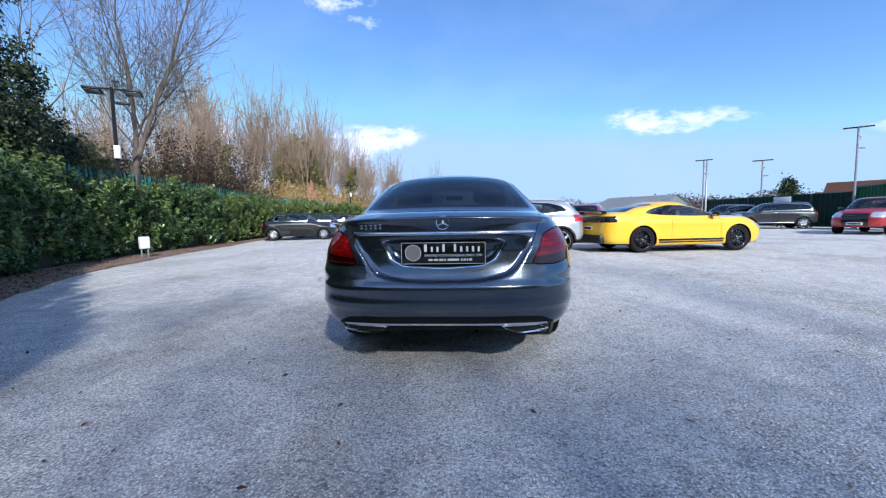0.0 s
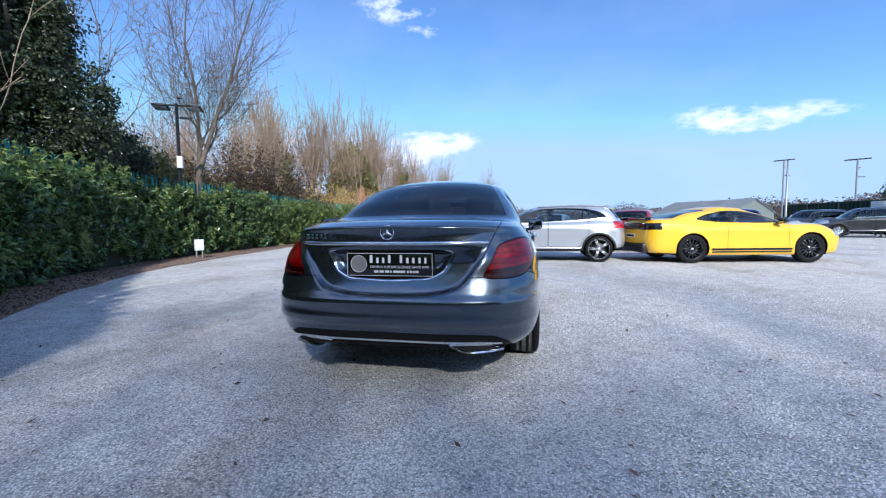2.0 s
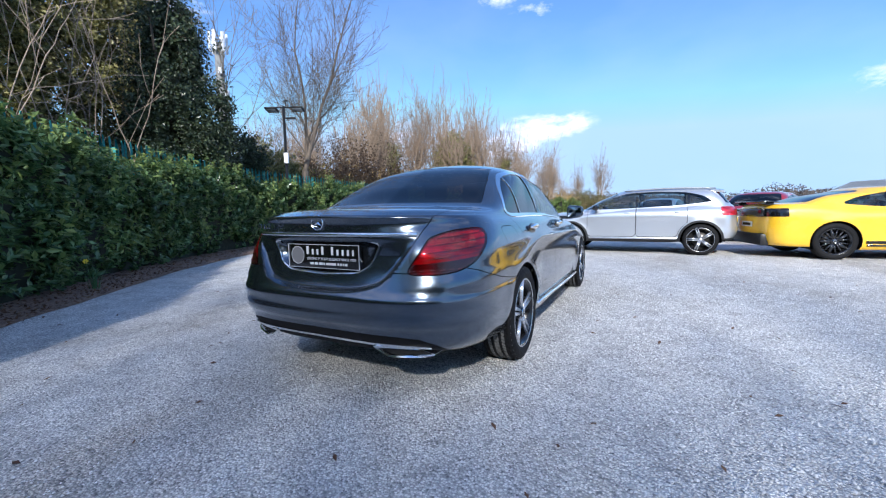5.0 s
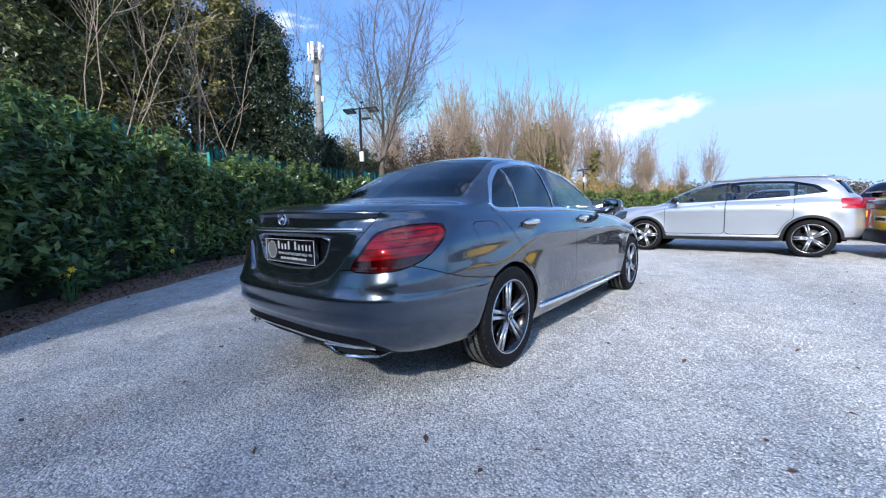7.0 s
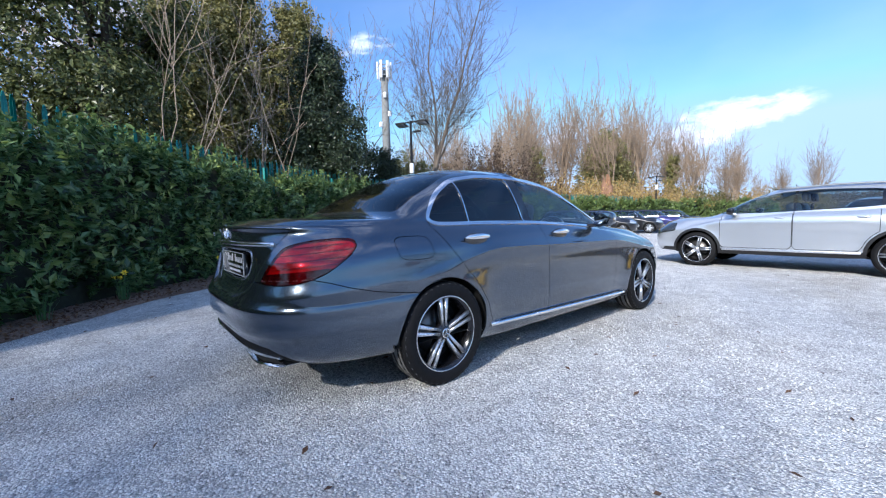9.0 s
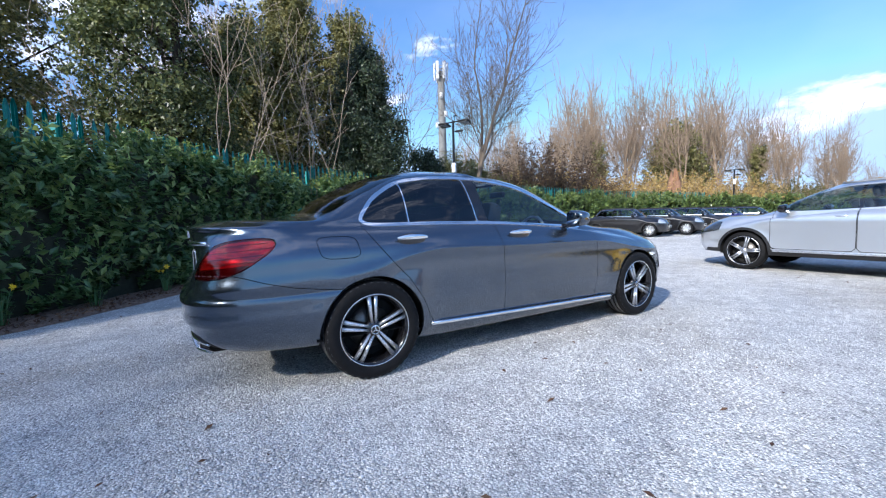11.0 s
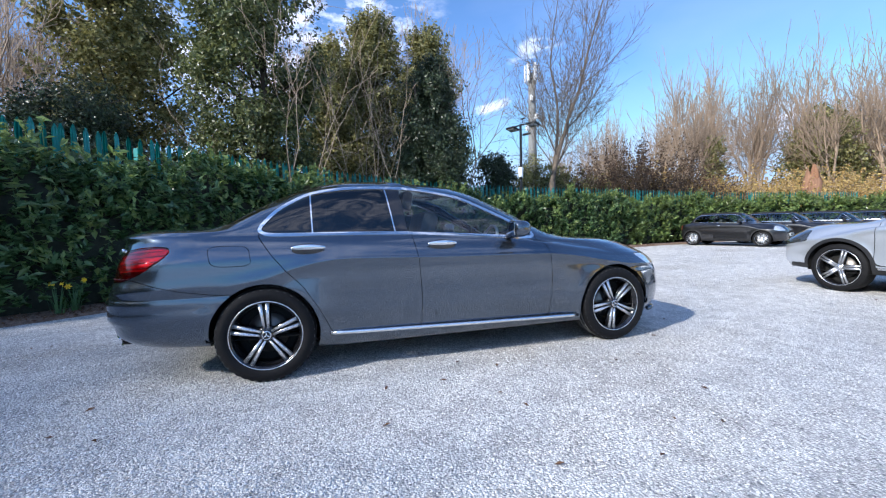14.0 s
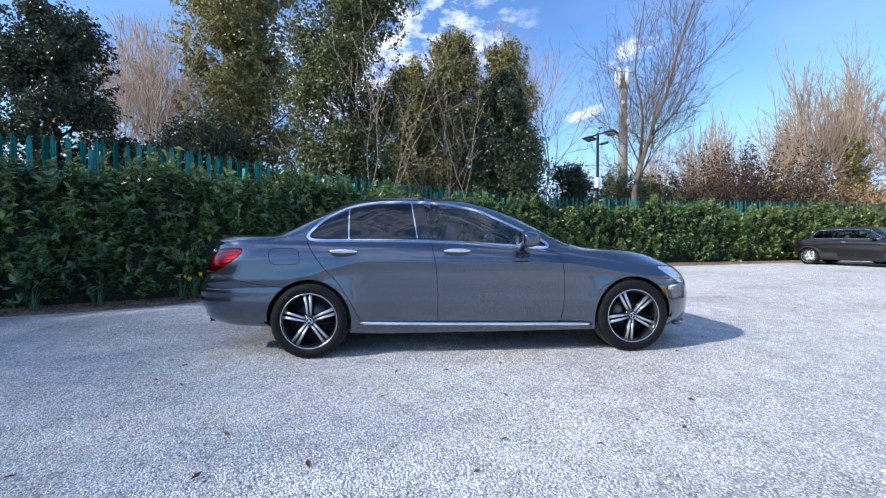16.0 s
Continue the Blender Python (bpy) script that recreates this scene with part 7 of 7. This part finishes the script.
for lv, grid in enumerate(rows_r):
    for r in range(2):
        for c in range(12):
            q = (grid[r][c], grid[r][c + 1], grid[r + 1][c + 1], grid[r + 1][c])
            bm.faces.new(q if lv else q[::-1])
rim = lambda g: g[0] + [g[1][12]] + g[2][::-1] + [g[1][0]]
up_rim, low_rim = rim(rows_r[0]), rim(rows_r[1])
for c in range(len(up_rim)):
    bm.faces.new((up_rim[c], up_rim[(c + 1) % len(up_rim)], low_rim[(c + 1) % len(up_rim)], low_rim[c]))
bmesh.ops.recalc_face_normals(bm, faces=bm.faces[:])
part("roof_spoiler", bm, M["silver_paint"], crossover, "silver roof spoiler over the rear window")
coupe = other_car("coupe_car", "bright yellow sports coupe with black wheels and sill stripe", ahead(6.03, 6.84, 0.9888, 0.1495), COUPE)
bm = bmesh.new()
box(bm, (0, -2.30, 1.115), (1.50, 0.26, 0.022), Matrix.Rotation(radians(-6), 4, "X"), bevel=0.008)
for sx in (-0.66, 0.66):
    box(bm, (sx, -2.30, 1.08), (0.03, 0.14, 0.07), bevel=0.006)
part("rear_spoiler", bm, M["gloss_black"], coupe, "gloss black rear spoiler")
bm = bmesh.new()
box(bm, (0, -2.395, 0.90), (1.30, 0.07, 0.17), bevel=0.02)
part("tail_panel", bm, M["gloss_black"], coupe, "gloss black panel between the tail lamps")
bm = bmesh.new()
box(bm, (0, -2.36, 0.36), (1.42, 0.16, 0.24), bevel=0.04)
part("diffuser", bm, M["black_plastic"], coupe, "black plastic rear diffuser")
for sx in (-1, 1):
    bm = bmesh.new()
    box(bm, (sx * 0.957, 0.0, 0.335), (0.012, 1.86, 0.05), bevel=0.003)
    part("side_stripe", bm, M["gloss_black"], coupe, "black stripe along the sill")

mini_dir = Vector((0.951, 0.308))
for k, pm in enumerate(("black_paint", "black_paint", "black_paint", "blue_paint", "black_paint")):
    S = dict(MINI, paint=pm)
    cx, cy = -8.84 + 0.35 * k, 15.81 + 2.55 * k
    other_car("mini_car", ("dark blue" if k == 3 else "black") + " small convertible with black soft top and pale wheels", ahead(cx, cy, *mini_dir), S, "small cars in a row")
other_car("hatchback_car", "red hatchback parked with its tail to the yard", ahead(5.2, 11.6, 0.45, 0.9), HATCH)
other_car("hatchback_car", "silver hatchback parked behind the crossover", ahead(2.6, 16.5, 0.3, 0.95), dict(HATCH, paint="silver_paint"))
other_car("hatchback_car", "white hatchback parked far back in the yard", ahead(6.5, 19.0, 0.2, 0.95), dict(HATCH, paint="white_paint"))
other_car("suv_car", "charcoal compact sport utility car parked by the green fence", ahead(19.29, 20.81, -0.92, 0.30), dict(SUV, dealer_plate=True))
other_car("suv_car", "dark red sport utility car parked by the green fence", ahead(18.48, 13.60, -0.88, -0.47), dict(SUV, paint="red_paint", trim=False))
other_car("suv_car", "black sport utility car parked behind the yellow coupe", ahead(18.86, 24.15, -0.96, -0.28), dict(SUV, paint="black_paint"))
other_car("hatchback_car", "dark blue hatchback parked in the yard", ahead(9.2, 13.2, 0.3, 0.95), dict(HATCH, paint="blue_paint"))

# ---- poles, boards, mast ----


def lamp_post(name, label, m, height, heads, box_z=None, mat="post_black", slim=False):
    """A steel post with flat flood lamps on a cross arm, small cameras below."""
    lp = thing(name, label, "lamp post", m=m)
    bm = bmesh.new()
    lathe(bm, [(0, 0.11), (0.03, 0.11), (0.035, 0.058), (height, 0.048), (height + 0.01, 0.0001)], 14, axis="z")
    part("post", bm, M[mat], lp)
    bm = bmesh.new()
    tube(bm, [(-heads, 0, height - 0.05), (heads, 0, height - 0.05)], 0.028, 8)
    part("cross_arm", bm, M[mat], lp)
    for sx in (() if slim else (-1, 1)):
        bm = bmesh.new()
        box(bm, (sx * heads * 0.85, 0.12, height - 0.09), (heads * 0.75, 0.36, 0.07), Matrix.Rotation(radians(-14), 4, "X"), bevel=0.02)
        hd = part("lamp_head", bm, M[mat], lp, "flat flood lamp")
        bm = bmesh.new()
        box(bm, (sx * heads * 0.85, 0.115, height - 0.135), (heads * 0.6, 0.28, 0.012), Matrix.Rotation(radians(-14), 4, "X"), bevel=0.004)
        part("lamp_glass", bm, M["lamp_clear"], hd)
    bm = bmesh.new()
    if slim:
        box(bm, (0, 0.02, height - 0.02), (heads * 2, 0.16, 0.05), bevel=0.012)
        part("lamp_head", bm, M["post_black"], lp, "long flat lamp across the post's top")
        bm = bmesh.new()
        height -= 0.75
    box(bm, (0.22, 0.10, height - 0.42), (0.34, 0.09, 0.08), bevel=0.02)
    part("camera_housing", bm, M[mat], lp, "small camera housing")
    bm = bmesh.new()
    tube(bm, [(0, 0, height - 0.45), (0.12, 0.08, height - 0.42)], 0.018, 6)
    part("camera_arm", bm, M[mat], lp)
    bm = bmesh.new()
    tube(bm, [(0.09, 0, height), (0.09, 0, height + 0.18)], 0.012, 6)
    box(bm, (0.09, 0.03, height + 0.19), (0.16, 0.06, 0.05), bevel=0.012)
    part("sensor", bm, M[mat], lp)
    if box_z:
        bm = bmesh.new()
        box(bm, (0.05, -0.09, box_z), (0.16, 0.10, 0.38), bevel=0.012)
        part("control_box", bm, M["white_plastic"], lp, "white control box")
    return lp


lamp_post("lamp_post", "black lamp post with twin flood lamps and white box", pose(-10.3, 6.45, 0, 0, 0, 25), 5.05, 0.58, 3.15)
lamp_post("lamp_post", "black lamp post beyond the far hedge", pose(-10.9, 32.3, 0, 0, 0, 10), 4.35, 0.5, 3.4)
for x, y, h in ((20.36, 29.69, 5.54), (22.42, 25.96, 4.93), (22.05, 18.50, 5.68)):
    lp = lamp_post("lamp_post", "slim grey lamp post standing by the green fence", pose(x, y, 0, 0, 0, -35), h, 0.62, None, "galv", True)
lp = thing("telegraph_pole", "slim grey pole beside a lamp post", "pole", m=pose(20.56, 29.59, 0))
bm = bmesh.new()
lathe(bm, [(0, 0.08), (5.51, 0.055), (5.52, 0.0001)], 10, axis="z")
part("shaft", bm, M["galv"], lp)

mast = thing("phone_mast", "tall grey telecom mast with white antennas at its head", "mast", m=pose(-35.9, 21.5, 0))
bm = bmesh.new()
lathe(bm, [(0, 0.55), (10, 0.46), (18.0, 0.38), (18.05, 0.0001)], 16, axis="z")
part("shaft", bm, M["concrete"], mast)
for k in range(6):
    a = 2 * math.pi * k / 6
    bm = bmesh.new()
    box(bm, (0.75 * math.cos(a), 0.75 * math.sin(a), 18.0), (0.20, 0.34, 1.9), Matrix.Rotation(a, 4, "Z"), bevel=0.05)
    part("antenna", bm, M["white_plastic"], mast, "white panel antenna")
for z in (17.4, 18.5):
    bm = bmesh.new()
    lathe(bm, [(z, 0.62), (z + 0.06, 0.62), (z + 0.06, 0.36), (z, 0.36), (z, 0.62)], 16, axis="z")
    part("head_frame", bm, M["galv"], mast)
for z, a in ((13.2, 0.4), (15.2, -0.6), (12.0, -1.6)):
    bm = bmesh.new()
    box(bm, (0.6 * math.cos(a), 0.6 * math.sin(a), z), (0.35, 0.35, 0.6), Matrix.Rotation(a, 4, "Z"), bevel=0.06)
    part("dish", bm, M["white_plastic"], mast)

sign = thing("notice_box", "small white box on a short post at the hedge's foot", "sign", m=pose(-9.05, 5.75, 0, 0, 0, 60))
bm = bmesh.new()
box(bm, (0, 0, 0.46), (0.24, 0.12, 0.34), bevel=0.012)
part("box", bm, M["white_plastic"], sign)
for sx in (-0.08, 0.08):
    bm = bmesh.new()
    box(bm, (sx, 0, 0.15), (0.035, 0.035, 0.30), bevel=0.004)
    part("leg", bm, M["galv"], sign)

# ---- green fence, container and buildings at the yard's far side ----


def sheet_wall(name, label, a, b, height, mat, pitch=0.28, deep=0.035):
    """A wall of ribbed steel sheets between two ground points, with posts and a top rail."""
    w = thing(name, label, "fence")
    a, b = Vector(a), Vector(b)
    L = (b - a).length
    d = (b - a).normalized()
    n = Vector((-d.y, d.x))
    count = max(1, round(L / 2.4))
    for k in range(count):
        bm = bmesh.new()
        lo, hi = L * k / count + 0.03, L * (k + 1) / count - 0.03
        xs = np.arange(lo, hi, pitch / 4)
        prof = [(x, deep * (1 if (i % 4) in (1, 2) else 0)) for i, x in enumerate(xs)]
        rows = [[bm.verts.new((*(a + d * x + n * o), z)) for x, o in prof] for z in (0.05, height)]
        for i in range(len(prof) - 1):
            bm.faces.new((rows[0][i], rows[0][i + 1], rows[1][i + 1], rows[1][i]))
        bmesh.ops.solidify(bm, geom=bm.faces[:], thickness=0.02)
        part("panel", bm, M[mat], w, smooth=False)
    for k in range(count + 1):
        p = a + d * (L * k / count)
        bm = bmesh.new()
        box(bm, (p.x, p.y, height / 2), (0.09, 0.09, height), bevel=0.01)
        part("post", bm, M[mat], w)
    bm = bmesh.new()
    tube(bm, [(a.x, a.y, height), (b.x, b.y, height)], 0.05, 4)
    part("top_rail", bm, M[mat], w)
    return w


sheet_wall("steel_fence", "tall dark green ribbed steel fence behind parked cars", (20.85, 30.56), (22.72, 19.24), 2.13, "panel_green")
sheet_wall("steel_container", "mid green ribbed steel storage container wall", (22.87, 19.19), (21.60, 14.67), 2.4, "container_green")
board = thing("notice_board", "pale grey board fixed to the green fence", "sign", m=pose(20.66, 21.66, 0, 0, 0, -70))
bm = bmesh.new()
box(bm, (0, -0.05, 1.72), (1.0, 0.03, 0.55), bevel=0.006)
part("panel", bm, M["white_plastic"], board)
bm = bmesh.new()
box(bm, (0, 0.0, 0.95), (0.06, 0.06, 1.9), bevel=0.006)
part("leg", bm, M["galv"], board)


def gabled(name, label, m, length, deep, eaves, ridge, wall_mat, roof_mat, over=0.4):
    """A gabled building: four walls, two roof slopes, door or windows."""
    h = thing(name, label, "building", m=m)
    bm = bmesh.new()
    x, y = length / 2, deep / 2
    lo = [bm.verts.new(p) for p in ((-x, -y, 0), (x, -y, 0), (x, y, 0), (-x, y, 0))]
    hi = [bm.verts.new(p) for p in ((-x, -y, eaves), (x, -y, eaves), (x, y, eaves), (-x, y, eaves))]
    r0, r1 = bm.verts.new((-x, 0, ridge)), bm.verts.new((x, 0, ridge))
    bm.faces.new((lo[0], lo[1], hi[1], hi[0]))
    bm.faces.new((lo[2], lo[3], hi[3], hi[2]))
    bm.faces.new((lo[1], lo[2], hi[2], r1, hi[1]))
    bm.faces.new((lo[3], lo[0], hi[0], r0, hi[3]))
    part("wall", bm, M[wall_mat], h, smooth=False)
    for sy in (-1, 1):
        bm = bmesh.new()
        k = over / deep * 2
        e = eaves - (ridge - eaves) * k
        q = [(-x - over, sy * (y + over), e), (x + over, sy * (y + over), e), (x + over, 0, ridge + 0.02), (-x - over, 0, ridge + 0.02)]
        bm.faces.new([bm.verts.new(p) for p in (q if sy < 0 else q[::-1])])
        bmesh.ops.solidify(bm, geom=bm.faces[:], thickness=-0.14)
        part("roof", bm, M[roof_mat], h, smooth=False)
    return h


barn = gabled("barn", "long low barn with a pale grey sheet roof", pose(37.9, 81.4, 0, 0, 0, -50), 14.0, 16.0, 2.4, 4.9, "barn_wall", "roof_sheet")
for k in range(2):
    bm = bmesh.new()
    box(bm, (-3.2 + 6.2 * k, -8.05, 1.0), (3.0, 0.12, 2.0), bevel=0.03)
    part("door", bm, M["panel_green"], barn)
house = gabled("house", "house with a brown tiled roof and brick chimney behind the fence", pose(60.5, 48.5, 0, 0, 0, -48), 20.0, 9.0, 2.9, 5.2, "brick", "tile_roof")
bm = bmesh.new()
box(bm, (5.2, 0.4, 5.5), (1.1, 0.8, 2.2), bevel=0.03)
ch = part("chimney", bm, M["brick"], house, "brick chimney")
for k in range(2):
    bm = bmesh.new()
    lathe(bm, [(6.6, 0.16), (7.1, 0.13), (7.1, 0.09), (6.6, 0.1)], 10, axis="z")
    bmesh.ops.translate(bm, verts=bm.verts[:], vec=(4.95 + 0.5 * k, 0.4, 0))
    part("chimney_pot", bm, M["tile_roof"], ch)


def far_woods():
    """Woodland along the skyline, ragged on top."""
    rng = np.random.default_rng(91)
    P, N = [], []
    for k in range(300):
        az = radians(-40 + 200 * (k + rng.uniform()) / 300)
        R = rng.uniform(105, 150)
        hgt = 0.85 * (3.0 + 4.5 * abs(noise.noise((k * 0.11, 0.3, 0.0))) + 3.0 * rng.uniform()) * np.interp(math.degrees(az), (-40, 0, 15, 40, 70, 110), (1.1, 1.0, 1.0, 1.1, 1.1, 1.7))
        c = np.array([R * math.sin(az), R * math.cos(az), hgt * 0.5])
        n = 950 if radians(-12) < az < radians(62) else 140
        d = rng.normal(size=(n, 3))
        d /= np.linalg.norm(d, axis=1)[:, None]
        P.append(c + d * np.array([5.5, 5.5, hgt * 0.55]) * rng.uniform(0.1, 1.0, (n, 1)) ** 0.8)
        N.append(d)
    P, N = np.concatenate(P), np.concatenate(N)
    k = P[:, 2] > 0
    V, F = leaves(rng, P[k], N[k], 0.30, 2.0)
    return tagged(data_object("far_woods", V, F, M["far_wood"]), "distant brown leafless woodland along the skyline", "woods", kind="stuff")


far_woods()
rng_f = np.random.default_rng(93)
for k in range(3):
    az, R = radians(-12 + 9 * (k + rng_f.uniform(0, 0.8)) / 3), rng_f.uniform(85, 120)
    t = copy_thing(protos[k % 4], pose(R * math.sin(az), R * math.cos(az), 0, 0, 0, rng_f.uniform(0, 360)))
    s = rng_f.uniform(0.55, 0.85)
    t.scale = (s, s, s)
    t["label"] = "distant leafless tree on the skyline"
forked_tree("bare_tree", "leafless tree beyond the green container", 97, 2.6, 0.13, M["bark_grey"], pose(33.5, 21.5, 0), gens=8, thin=0.012)
leafy_tree("conifer_tree", "dark conifer far off beyond the green fence", 95, 6.6, 1.1, M["ivy_dark"], pose(64.0, 76.0, 0), 0.1, 20, 200, 0.34)

# ---- small things ----


def daffodil(m, seed, blooms):
    rng = np.random.default_rng(seed)
    d = thing("daffodil_clump", "clump of daffodils with yellow flowers in the mulch", "flowers", "daffodils along the bed", m=m)
    V, F = [], []
    for k in range(22):
        a, r = rng.uniform(0, 2 * math.pi), rng.uniform(0, 0.07)
        p = np.array([r * math.cos(a), r * math.sin(a), 0.02])
        out = np.array([math.cos(a), math.sin(a), 0])
        side = np.array([-math.sin(a), math.cos(a), 0]) * 0.007
        h = rng.uniform(0.2, 0.36)
        b = len(V)
        for t in (0, 0.5, 1.0):
            q = p + out * 0.10 * t * t + np.array([0, 0, h * t])
            V += [tuple(q - side * (1.05 - t)), tuple(q + side * (1.05 - t))]
        F += [(b, b + 1, b + 3, b + 2), (b + 2, b + 3, b + 5, b + 4)]
    data_object("foliage", V, F, M["blade"], d)["kind"] = "stuff"
    for k in range(blooms):
        a, r = rng.uniform(0, 2 * math.pi), rng.uniform(0.02, 0.13)
        top = Vector((r * math.cos(a), r * math.sin(a), rng.uniform(0.30, 0.42)))
        bm = bmesh.new()
        tube(bm, [(top.x * 0.3, top.y * 0.3, 0.02), (top.x * 0.7, top.y * 0.7, top.z * 0.7), tuple(top)], 0.004, 5)
        st = part("stalk", bm, M["blade"], d)
        bm = bmesh.new()
        face = Vector((rng.normal() + 1.2, rng.normal() - 0.2, 0.3)).normalized().to_track_quat("Z", "Y").to_matrix().to_4x4()
        for j in range(6):
            t = 2 * math.pi * j / 6
            c, s = math.cos(t), math.sin(t)
            vs = [bm.verts.new(p) for p in ((0, 0, 0), (0.022 * c - 0.011 * s, 0.022 * s + 0.011 * c, 0.004), (0.043 * c, 0.043 * s, 0.0), (0.022 * c + 0.011 * s, 0.022 * s - 0.011 * c, 0.004))]
            bm.faces.new(vs)
        lathe(bm, [(0.0, 0.010), (0.016, 0.012), (0.028, 0.018)], 10, axis="z")
        bmesh.ops.transform(bm, matrix=Matrix.Translation(top) @ face, verts=bm.verts[:])
        part("flower", bm, M["petal"], st, "yellow daffodil flower")
    return d


for k, (x, y, n) in enumerate(((-2.28, -4.28, 4), (-4.0, -2.92, 3), (-2.46, -4.20, 2), (-1.45, -5.75, 0), (-1.75, -5.15, 0), (-3.2, -3.6, 0), (-5.2, -1.5, 1))):
    daffodil(pose(x, y, 0.04, 0, 0, 40 * k), 100 + k, n)


def litter():
    """Dry leaves and twigs blown onto the gravel."""
    rng = np.random.default_rng(111)
    n = 420
    pos = np.stack([rng.uniform(-6, 5.5, n), rng.uniform(-4.8, 6, n), rng.uniform(0.004, 0.012, n)], -1)
    V, F = leaves(rng, pos, np.tile([0, 0, 1.0], (n, 1)), 0.020, 2.2, 0.12, 0.25)
    tagged(data_object("leaf_litter", V, F, M["russet"]), "dry brown leaf scraps scattered on the gravel", "leaves", kind="stuff")


litter()
